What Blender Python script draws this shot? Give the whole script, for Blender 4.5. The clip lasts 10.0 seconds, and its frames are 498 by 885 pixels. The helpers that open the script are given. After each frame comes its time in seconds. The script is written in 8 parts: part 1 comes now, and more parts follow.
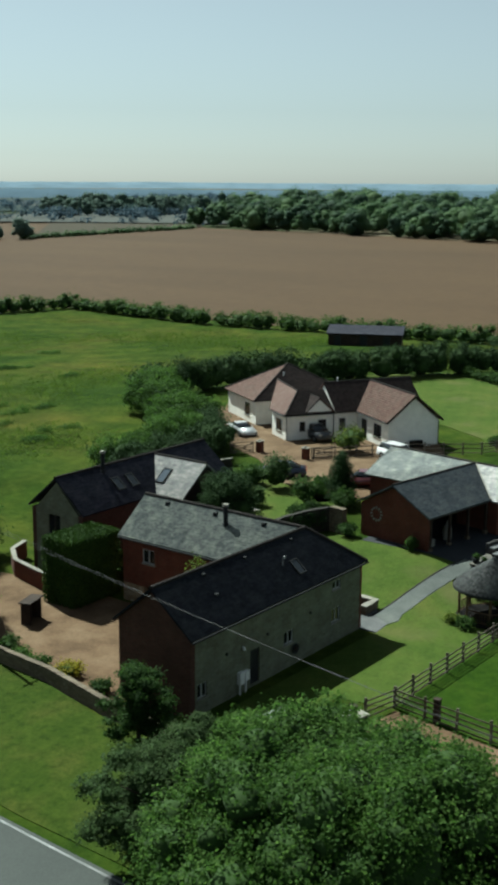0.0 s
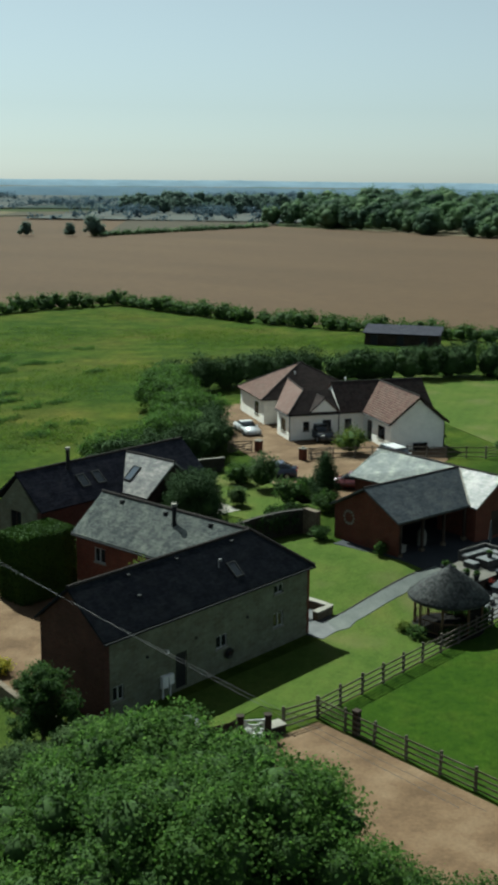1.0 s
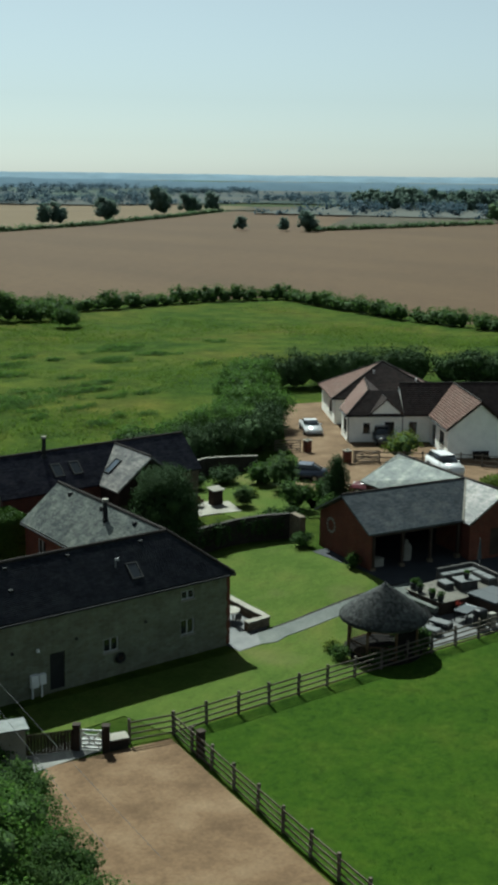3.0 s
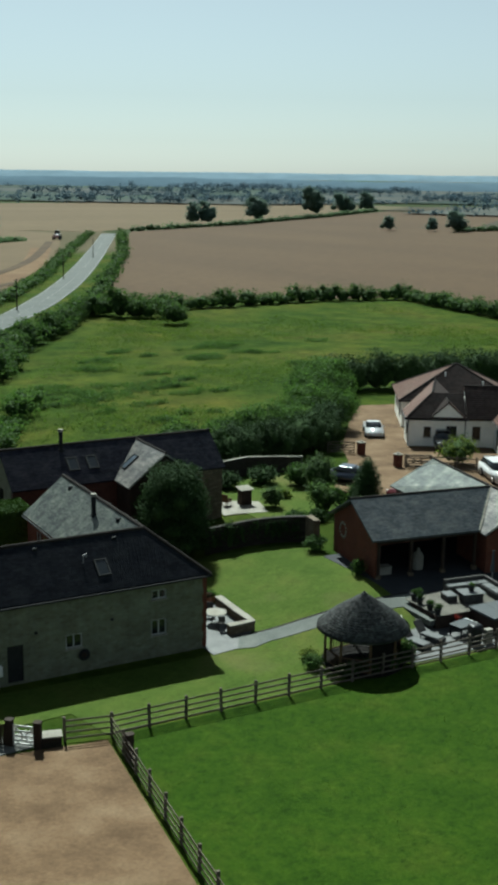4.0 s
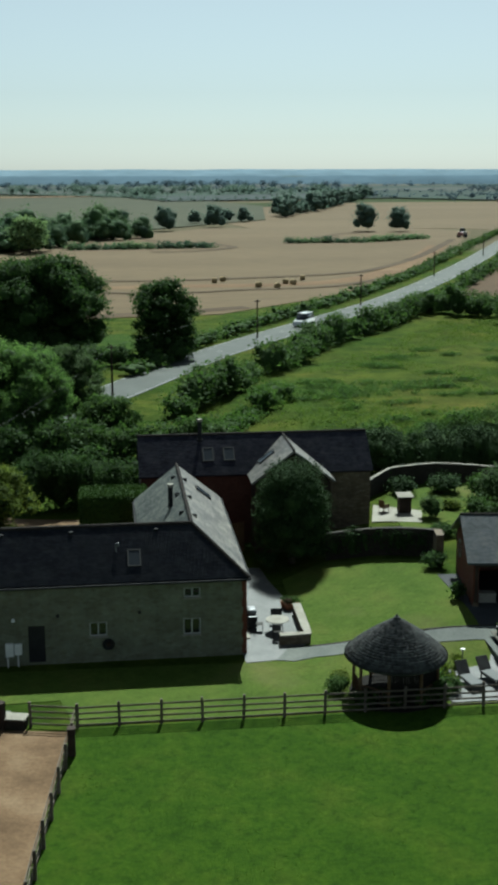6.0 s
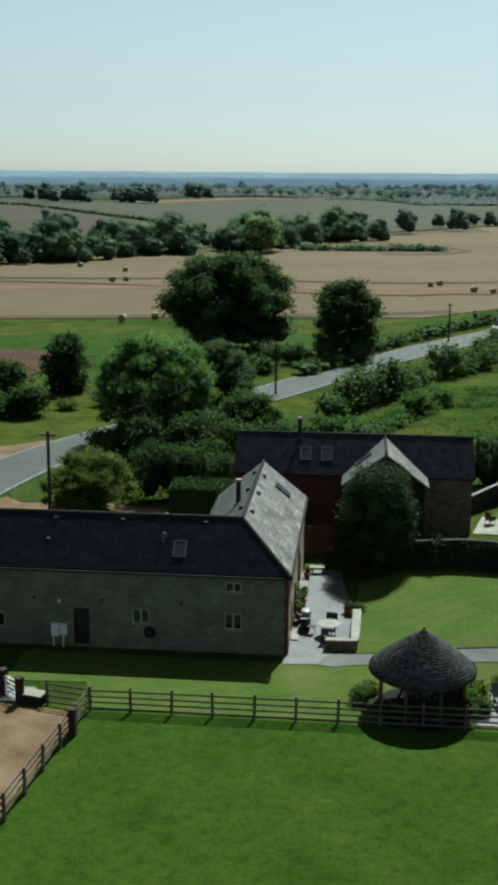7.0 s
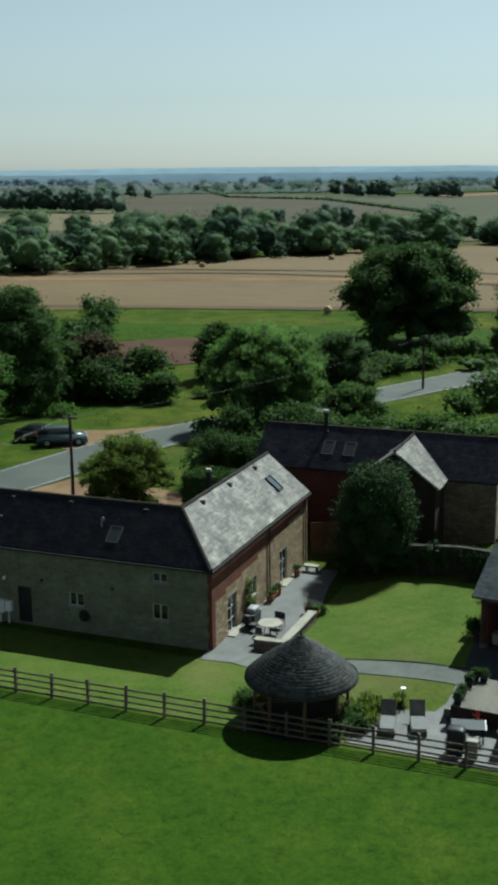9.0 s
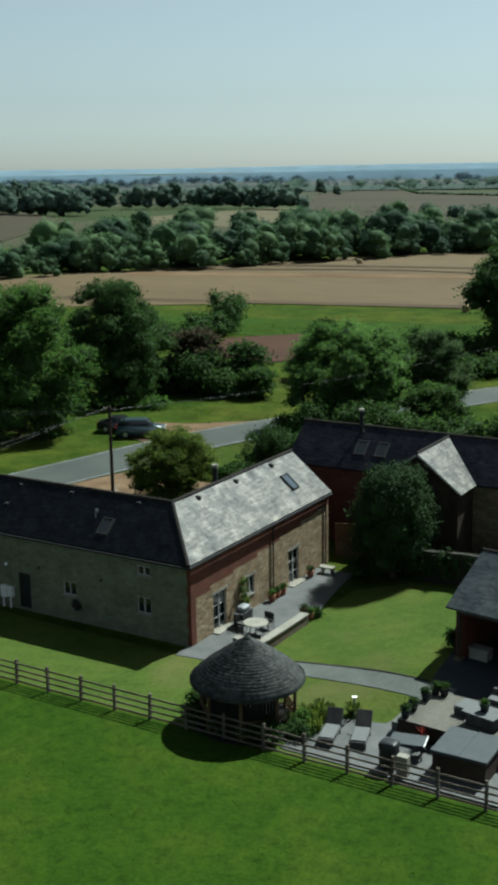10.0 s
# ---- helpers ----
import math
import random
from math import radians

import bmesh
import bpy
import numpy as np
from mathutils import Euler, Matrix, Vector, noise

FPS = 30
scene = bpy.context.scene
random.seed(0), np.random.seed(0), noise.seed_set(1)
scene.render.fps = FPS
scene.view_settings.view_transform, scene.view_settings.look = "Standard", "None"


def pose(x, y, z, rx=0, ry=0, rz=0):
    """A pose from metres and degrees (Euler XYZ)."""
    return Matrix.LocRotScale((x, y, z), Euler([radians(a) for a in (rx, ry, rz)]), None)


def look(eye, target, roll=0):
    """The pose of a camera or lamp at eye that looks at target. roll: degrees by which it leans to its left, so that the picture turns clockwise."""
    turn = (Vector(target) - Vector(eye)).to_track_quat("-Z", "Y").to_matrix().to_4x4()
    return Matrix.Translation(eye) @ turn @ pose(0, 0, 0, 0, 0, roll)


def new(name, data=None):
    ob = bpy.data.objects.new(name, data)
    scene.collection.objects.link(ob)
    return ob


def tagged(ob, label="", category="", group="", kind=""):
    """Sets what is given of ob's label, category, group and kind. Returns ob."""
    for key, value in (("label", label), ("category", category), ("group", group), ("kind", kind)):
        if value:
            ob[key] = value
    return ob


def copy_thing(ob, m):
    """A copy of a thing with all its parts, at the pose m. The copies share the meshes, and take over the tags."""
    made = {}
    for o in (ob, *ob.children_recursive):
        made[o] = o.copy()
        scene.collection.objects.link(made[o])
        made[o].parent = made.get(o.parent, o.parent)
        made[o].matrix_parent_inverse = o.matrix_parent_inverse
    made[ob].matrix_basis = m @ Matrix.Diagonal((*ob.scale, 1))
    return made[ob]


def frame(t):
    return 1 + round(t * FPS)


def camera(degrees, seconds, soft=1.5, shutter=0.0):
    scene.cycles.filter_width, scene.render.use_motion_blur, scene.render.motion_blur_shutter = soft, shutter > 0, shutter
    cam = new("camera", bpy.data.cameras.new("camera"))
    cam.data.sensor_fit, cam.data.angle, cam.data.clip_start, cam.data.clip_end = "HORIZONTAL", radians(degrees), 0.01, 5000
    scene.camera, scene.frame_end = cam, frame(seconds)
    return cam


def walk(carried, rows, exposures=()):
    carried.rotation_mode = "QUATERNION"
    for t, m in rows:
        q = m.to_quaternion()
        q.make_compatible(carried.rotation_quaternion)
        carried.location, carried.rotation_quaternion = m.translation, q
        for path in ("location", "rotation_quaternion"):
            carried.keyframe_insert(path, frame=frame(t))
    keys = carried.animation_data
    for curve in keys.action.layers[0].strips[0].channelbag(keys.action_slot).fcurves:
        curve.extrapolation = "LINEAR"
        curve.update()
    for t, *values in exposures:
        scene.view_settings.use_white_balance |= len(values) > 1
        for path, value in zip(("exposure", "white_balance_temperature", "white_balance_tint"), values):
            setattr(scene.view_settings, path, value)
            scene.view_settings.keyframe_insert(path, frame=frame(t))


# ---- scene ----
cam = camera(23.8, 10.0, 4.0)
PATH = [
    (0, (-62.333, -37.532, 28.199), (-60.775, -36.355, 27.77), 0.4),
    (0.5, (-59.135, -40.342, 28.107), (-57.617, -39.113, 27.676), 0.5),
    (1, (-55.682, -43.19, 27.958), (-54.213, -41.904, 27.526), 0.6),
    (1.5, (-51.94, -45.921, 27.854), (-50.538, -44.563, 27.418), 0.8),
    (2, (-47.873, -48.525, 27.755), (-46.548, -47.093, 27.315), 0.9),
    (3.5, (-34.334, -55.582, 27.282), (-33.263, -53.952, 26.839), 0.8),
    (4, (-29.286, -57.509, 27.092), (-28.345, -55.801, 26.647), 0.8),
    (4.5, (-23.993, -59.105, 26.875), (-23.212, -57.318, 26.431), 0.6),
    (5, (-18.558, -60.14, 26.696), (-17.947, -58.289, 26.248), 0.5),
    (6.5, (-1.756, -60.577, 25.944), (-1.736, -58.628, 25.496), 0.0),
    (7, (3.586, -59.982, 25.708), (3.396, -58.042, 25.263), 0.4),
    (7.5, (8.521, -58.881, 25.512), (8.198, -56.958, 25.064), -0.2),
    (8, (13.325, -57.468, 25.326), (12.87, -55.573, 24.876), -0.0),
    (8.5, (18.16, -55.752, 25.155), (17.584, -53.891, 24.703), -0.3),
    (9, (23.091, -53.558, 24.963), (22.383, -51.743, 24.511), -0.6),
    (9.5, (27.859, -50.974, 24.794), (27.011, -49.22, 24.342), -0.8),
    (10, (32.572, -48.084, 24.634), (31.571, -46.413, 24.181), -0.9),
]
walk(cam, [(t, look(e, g, r)) for t, e, g, r in PATH], [(0, 1.08, 5750, -7), (4, 1.04, 5730, -7), (6.5, 1.07, 5710, -6), (10, 1.07, 5700, -6)])


# ==== build ====
# ---- world, sun ----
SUN = Vector((0.205, 0.765, 1.0)).normalized()  # towards the sun
world = bpy.data.worlds.new("sky")
scene.world = world
world.use_nodes = True
wn = world.node_tree
sky = wn.nodes.new("ShaderNodeTexSky")
sky.sky_type = "NISHITA"
sky.sun_disc = False
sky.sun_elevation = math.asin(SUN.z)
sky.sun_rotation = math.atan2(SUN.x, SUN.y)
sky.altitude = 100
sky.air_density, sky.dust_density, sky.ozone_density = 0.9, 0.6, 2.0
bg = wn.nodes["Background"]
bg.inputs[1].default_value = 0.0405
hs = wn.nodes.new("ShaderNodeHueSaturation")
hs.inputs["Saturation"].default_value = 0.4
wn.links.new(sky.outputs[0], hs.inputs["Color"])
tint = wn.nodes.new("ShaderNodeMix")
tint.data_type, tint.blend_type = "RGBA", "MULTIPLY"
tint.inputs[0].default_value = 1.0
tint.inputs[7].default_value = (1.01, 1.01, 0.975, 1.0)
wn.links.new(hs.outputs[0], tint.inputs[6])
wn.links.new(tint.outputs[2], bg.inputs[0])
sun = new("sun", bpy.data.lights.new("sun", "SUN"))
sun.data.energy = 5.0
sun.data.angle = radians(0.6)
sun.data.color = (1.0, 0.95, 0.86)
sun.matrix_world = look(SUN * 200, (0, 0, 0))


# ---- small helpers ----
def S(t):
    t = min(max(t, 0.0), 1.0)
    return t * t * (3 - 2 * t)


def gz(x, y):
    """Height of the ground: the east side of the farm stands on a low terrace."""
    z = 1.2 * S((x - 3.0) / 10.0) * S((y + 5.0) / 8.0) * (1 - S((y - 60) / 60.0)) * (1 - S((x - 95) / 60.0))
    r = math.hypot(x, y)
    if r > 700:
        z += 14 * S((r - 1300) / 3000.0) * (0.75 + 0.5 * noise.noise(Vector((x / 900, y / 900, 3.0))))
    return z


def thing(name, m, label, category, group="", kind=""):
    ob = new(name)
    ob.empty_display_size = 0.3
    ob.matrix_world = m
    return tagged(ob, label, category, group, kind)


def part(name, bm, mat, parent=None, label="", smooth=False, m=None):
    me = bpy.data.meshes.new(name)
    bmesh.ops.recalc_face_normals(bm, faces=bm.faces)
    bm.to_mesh(me)
    bm.free()
    me.materials.append(mat)
    if smooth:
        me.shade_smooth()
    ob = new(name, me)
    if parent is not None:
        ob.parent = parent
    if m is not None:
        ob.matrix_local = m
    if label:
        ob["label"] = label
    return ob


def again(ob, parent, m, name=None):
    """One more piece on the same mesh."""
    o = new(name or ob.name.split(".")[0], ob.data)
    o.parent = parent
    o.matrix_local = m
    return o


def arrays(name, verts, faces, mat, parent=None, label="", smooth=False):
    """A mesh from numpy arrays; faces is (n, k)."""
    verts = np.asarray(verts, dtype=np.float32)
    faces = np.asarray(faces, dtype=np.int32)
    me = bpy.data.meshes.new(name)
    n, k = faces.shape
    me.vertices.add(len(verts))
    me.vertices.foreach_set("co", verts.ravel())
    me.loops.add(n * k)
    me.loops.foreach_set("vertex_index", faces.ravel())
    me.polygons.add(n)
    me.polygons.foreach_set("loop_start", np.arange(0, n * k, k, dtype=np.int32))
    me.update(calc_edges=True)
    me.validate()
    me.materials.append(mat)
    if smooth:
        me.shade_smooth()
    ob = new(name, me)
    if parent is not None:
        ob.parent = parent
    if label:
        ob["label"] = label
    return ob


def box(bm, x0, x1, y0, y1, z0, z1, bevel=0.0, m=None):
    geo = bmesh.ops.create_cube(bm, size=1.0)
    vs = geo["verts"]
    t = Matrix.Translation(((x0 + x1) / 2, (y0 + y1) / 2, (z0 + z1) / 2)) @ Matrix.Diagonal((x1 - x0, y1 - y0, z1 - z0, 1))
    bmesh.ops.transform(bm, matrix=t, verts=vs)
    if bevel:
        es = list({e for v in vs for e in v.link_edges})
        r = bmesh.ops.bevel(bm, geom=es, offset=bevel, segments=2, affect="EDGES", profile=0.5)
        vs = list({v for f in r["faces"] for v in f.verts} | {v for v in vs if v.is_valid})
    if m is not None:
        bmesh.ops.transform(bm, matrix=m, verts=[v for v in vs if v.is_valid])
    return vs


def boxpart(name, dims, mat, parent=None, label="", bevel=0.0, m=None):
    bm = bmesh.new()
    box(bm, *dims, bevel=bevel)
    return part(name, bm, mat, parent, label, m=m)


def cyl(bm, p, q, r0, r1, seg=10, caps=True):
    p, q = Vector(p), Vector(q)
    d = q - p
    m = Matrix.Translation((p + q) / 2) @ d.to_track_quat("Z", "Y").to_matrix().to_4x4()
    return bmesh.ops.create_cone(bm, cap_ends=caps, segments=seg, radius1=r0, radius2=r1, depth=d.length, matrix=m)["verts"]


def cylpart(name, p, q, r0, r1, mat, parent=None, label="", seg=10):
    bm = bmesh.new()
    cyl(bm, p, q, r0, r1, seg)
    return part(name, bm, mat, parent, label)


def slab(bm, pts, thick):
    """A polygon given a thickness along its normal, downwards."""
    pts = [Vector(p) for p in pts]
    n = (pts[1] - pts[0]).cross(pts[2] - pts[0]).normalized()
    if n.z < 0:
        n = -n
    a = [bm.verts.new(p) for p in pts]
    b = [bm.verts.new(p - n * thick) for p in pts]
    bm.faces.new(a)
    bm.faces.new(b[::-1])
    k = len(pts)
    for i in range(k):
        bm.faces.new((a[i], b[i], b[(i + 1) % k], a[(i + 1) % k]))


def prism(bm, pts, z0, z1):
    a = [bm.verts.new((x, y, z0)) for x, y in pts]
    b = [bm.verts.new((x, y, z1)) for x, y in pts]
    bm.faces.new(a[::-1])
    bm.faces.new(b)
    k = len(pts)
    for i in range(k):
        bm.faces.new((a[i], a[(i + 1) % k], b[(i + 1) % k], b[i]))


def patch(name, pts, mat, off, label, step=1.0, kind="structure", flat=None):
    """A piece of ground cover laid on the ground, a few centimetres proud of it."""
    bm = bmesh.new()
    bm.faces.new([bm.verts.new((x, y, 0)) for x, y in pts])
    if flat is None:
        for ax in (0, 1):
            lo = min(p[ax] for p in pts)
            hi = max(p[ax] for p in pts)
            c = lo + step
            while c < hi:
                no = (1, 0, 0) if ax == 0 else (0, 1, 0)
                co = (c, 0, 0) if ax == 0 else (0, c, 0)
                bmesh.ops.bisect_plane(bm, geom=bm.verts[:] + bm.edges[:] + bm.faces[:], plane_co=co, plane_no=no)
                c += step
    for v in bm.verts:
        v.co.z = (gz(v.co.x, v.co.y) if flat is None else flat) + off
    for f in bm.faces:
        f.normal_update()
        if f.normal.z < 0:
            f.normal_flip()
    edge = [e for e in bm.edges if e.is_boundary]
    r = bmesh.ops.extrude_edge_only(bm, edges=edge)
    for v in [g for g in r["geom"] if isinstance(g, bmesh.types.BMVert)]:
        v.co.z -= off + 0.3
    me = bpy.data.meshes.new(name)
    bm.to_mesh(me)
    bm.free()
    me.materials.append(mat)
    return tagged(new(name, me), label, name.replace("_", " "), kind=kind)


# ---- materials ----
def rgb(h):
    return (*h, 1.0)


class Mat:
    """A node material with short calls."""

    def __init__(self, name, rough=0.8, metal=0.0, spec=0.5):
        self.m = bpy.data.materials.new(name)
        self.m.use_nodes = True
        self.t = self.m.node_tree
        self.b = self.t.nodes["Principled BSDF"]
        self.b.inputs["Roughness"].default_value = rough
        self.b.inputs["Metallic"].default_value = metal
        self.b.inputs["Specular IOR Level"].default_value = spec
        self.pos = None

    def n(self, kind, **props):
        nd = self.t.nodes.new("ShaderNode" + kind)
        for k, v in props.items():
            nd.inputs[k.replace("_", " ")].default_value = v
        return nd

    def link(self, a, b):
        self.t.links.new(a, b)

    def at(self, scale=(1, 1, 1), obj=False, rot=(0, 0, 0)):
        mp = self.n("Mapping")
        mp.inputs["Scale"].default_value = scale
        mp.inputs["Rotation"].default_value = rot
        if obj:
            src = self.n("TexCoord").outputs["Object"]
        else:
            src = self.n("NewGeometry").outputs["Position"]
        self.link(src, mp.inputs["Vector"])
        return mp.outputs["Vector"]

    def noise(self, vec, scale, detail=4.0, rough=0.55):
        nd = self.n("TexNoise", Scale=scale, Detail=detail, Roughness=rough)
        self.link(vec, nd.inputs["Vector"])
        return nd.outputs["Fac"]

    def ramp(self, fac, stops):
        nd = self.n("ValToRGB")
        el = nd.color_ramp.elements
        while len(el) < len(stops):
            el.new(0.5)
        for e, (p, c) in zip(el, stops):
            e.position = p
            e.color = rgb(c) if len(c) == 3 else c
        self.link(fac, nd.inputs["Fac"])
        return nd.outputs["Color"]

    def mix(self, fac, a, b, mode="MIX"):
        nd = self.n("Mix")
        nd.data_type, nd.blend_type = "RGBA", mode
        for s, v in ((nd.inputs[0], fac), (nd.inputs[6], a), (nd.inputs[7], b)):
            if isinstance(v, (int, float)):
                s.default_value = v
            elif isinstance(v, tuple):
                s.default_value = rgb(v)
            else:
                self.link(v, s)
        return nd.outputs[2]

    def color(self, c):
        if isinstance(c, tuple):
            self.b.inputs["Base Color"].default_value = rgb(c)
        else:
            self.link(c, self.b.inputs["Base Color"])
        return self

    def bump(self, fac, strength=0.3, dist=0.02):
        nd = self.n("Bump", Strength=strength, Distance=dist)
        self.link(fac, nd.inputs["Height"])
        self.link(nd.outputs["Normal"], self.b.inputs["Normal"])
        return self

    def island(self):
        return self.n("NewGeometry").outputs["Random Per Island"]

    def rand(self):
        return self.n("ObjectInfo").outputs["Random"]


def mixed(name, cols, scale=1.0, fine=12.0, rough=0.85, bump=0.3, dist=0.02, obj=False, spec=0.12, stretch=(1, 1, 1)):
    """Three tones broken up at two scales."""
    k = Mat(name, rough, spec=spec)
    v = k.at(stretch, obj)
    big = k.noise(v, scale, 5)
    small = k.noise(v, fine, 4, 0.7)
    c = k.ramp(big, [(0.3, cols[0]), (0.5, cols[1]), (0.7, cols[2])])
    c = k.mix(0.55, c, k.ramp(small, [(0.25, (0.35, 0.35, 0.35)), (0.75, (1.0, 1.0, 1.0))]), "MULTIPLY")
    k.color(c)
    k.bump(small, bump, dist)
    return k.m


def leafy(name, a, b, c, trans=0.54, rough=0.75, patch_scale=0.35):
    k = Mat(name, rough, spec=0.12)
    col = k.ramp(k.island(), [(0.0, a), (0.5, b), (1.0, c)])
    big = k.noise(k.at((1, 1, 0.5)), patch_scale, 3)
    lo, hi = ((0.55, 0.6, 0.5), (1.1, 1.05, 1.0)) if patch_scale > 0.2 else ((0.3, 0.36, 0.45), (1.3, 1.22, 0.95))
    col = k.mix(0.6 if patch_scale > 0.2 else 0.85, col, k.ramp(big, [(0.36, lo), (0.64, hi)]), "MULTIPLY")
    k.color(col)
    tr = k.n("BsdfTranslucent")
    k.link(col, tr.inputs["Color"])
    mx = k.n("MixShader", Fac=trans)
    k.link(k.b.outputs[0], mx.inputs[1])
    k.link(tr.outputs[0], mx.inputs[2])
    k.link(mx.outputs[0], k.t.nodes["Material Output"].inputs["Surface"])
    return k.m


def slate(name, cols, rough=0.7, lichen=0.75, spec=0.06, worn=0.0):
    """Slates or tiles, each its own tone, with lichen, and with weathered streaks where the roof is old."""
    k = Mat(name, rough, spec=spec)
    v = k.at()
    c = k.ramp(k.island(), [(0.0, cols[0]), (0.5, cols[1]), (1.0, cols[2])])
    blot = k.noise(v, 1.1, 7, 0.72)
    c = k.mix(k.ramp(blot, [(0.47, (0, 0, 0)), (0.66, (lichen, lichen, lichen))]), c, cols[3])
    fine = k.noise(v, 22, 4, 0.7)
    c = k.mix(0.35, c, k.ramp(fine, [(0.25, (0.45, 0.45, 0.45)), (0.75, (1.05, 1.05, 1.05))]), "MULTIPLY")
    if worn:
        big = k.noise(v, 0.9, 7, 0.75)
        c = k.mix(worn, c, k.ramp(big, [(0.34, (0.42, 0.45, 0.48)), (0.5, (0.95, 0.95, 0.95)), (0.66, (1.3, 1.28, 1.2))]), "MULTIPLY")
        row = k.noise(k.at((0.5, 0.5, 7.0)), 1.6, 4, 0.7)
        c = k.mix(worn * 0.8, c, k.ramp(row, [(0.38, (0.5, 0.5, 0.52)), (0.52, (1.0, 1.0, 1.0)), (0.68, (1.25, 1.22, 1.18))]), "MULTIPLY")
    k.color(c)
    k.bump(fine, 0.2, 0.006)
    return k.m


def masonry(name, cols, mortar, bw, bh, rough=0.9, bump=0.5, dist=0.015, rot=(0, 0, 0), rubble=0.0):
    """Coursed bricks or rubble stone on upright walls, by world position."""
    k = Mat(name, rough, spec=0.3)
    geo = k.n("NewGeometry")
    sx = k.n("SeparateXYZ")
    k.link(geo.outputs["Position"], sx.inputs[0])
    add = k.n("Math")
    add.operation = "ADD"
    k.link(sx.outputs[0], add.inputs[0])
    k.link(sx.outputs[1], add.inputs[1])
    cx = k.n("CombineXYZ")
    k.link(add.outputs[0], cx.inputs[0])
    k.link(sx.outputs[2], cx.inputs[1])
    vec = cx.outputs[0]
    if rubble:
        vo = k.n("TexVoronoi", Scale=1.0 / bw, Randomness=0.8)
        mp = k.n("Mapping")
        mp.inputs["Scale"].default_value = (1, bw / bh, 1)
        k.link(vec, mp.inputs["Vector"])
        k.link(mp.outputs[0], vo.inputs["Vector"])
        ve = k.n("TexVoronoi", Scale=1.0 / bw, Randomness=0.8)
        ve.feature = "DISTANCE_TO_EDGE"
        k.link(mp.outputs[0], ve.inputs["Vector"])
        sr = k.n("SeparateXYZ")
        k.link(vo.outputs["Color"], sr.inputs[0])
        c = k.ramp(sr.outputs[0], [(0.0, cols[0]), (0.5, cols[1]), (1.0, cols[2])])
        edge = k.ramp(ve.outputs["Distance"], [(0.02, (1, 1, 1)), (0.1, (0, 0, 0))])
        c = k.mix(edge, c, mortar)
        hgt = k.ramp(ve.outputs["Distance"], [(0.0, (0, 0, 0)), (0.2, (1, 1, 1))])
    else:
        br = k.n("TexBrick", Scale=1.0, Mortar_Size=0.008, Brick_Width=bw, Row_Height=bh)
        k.link(vec, br.inputs["Vector"])
        br.inputs["Color1"].default_value = rgb(cols[0])
        br.inputs["Color2"].default_value = rgb(cols[2])
        br.inputs["Mortar"].default_value = rgb(mortar)
        c = br.outputs["Color"]
        hgt = br.outputs["Fac"]
    st = k.noise(k.at(), 0.9, 5, 0.6)
    c = k.mix(0.7, c, k.ramp(st, [(0.3, (0.55, 0.52, 0.5)), (0.7, (1.05, 1.03, 1.0))]), "MULTIPLY")
    fine = k.noise(k.at(), 14, 4, 0.7)
    c = k.mix(0.4, c, k.ramp(fine, [(0.2, (0.4, 0.4, 0.4)), (0.8, (1.1, 1.1, 1.1))]), "MULTIPLY")
    k.color(c)
    k.bump(hgt if rubble else fine, bump, dist)
    return k.m


def plain(name, c, rough=0.6, metal=0.0, var=0.25, scale=3.0, spec=0.2):
    k = Mat(name, rough, metal, spec)
    v = k.at()
    f = k.noise(v, scale, 5, 0.65)
    lo = tuple(x * (1 - var) for x in c)
    hi = tuple(min(1, x * (1 + var)) for x in c)
    k.color(k.ramp(f, [(0.3, lo), (0.7, hi)]))
    k.bump(k.noise(v, scale * 12, 3), 0.12, 0.005)
    return k.m


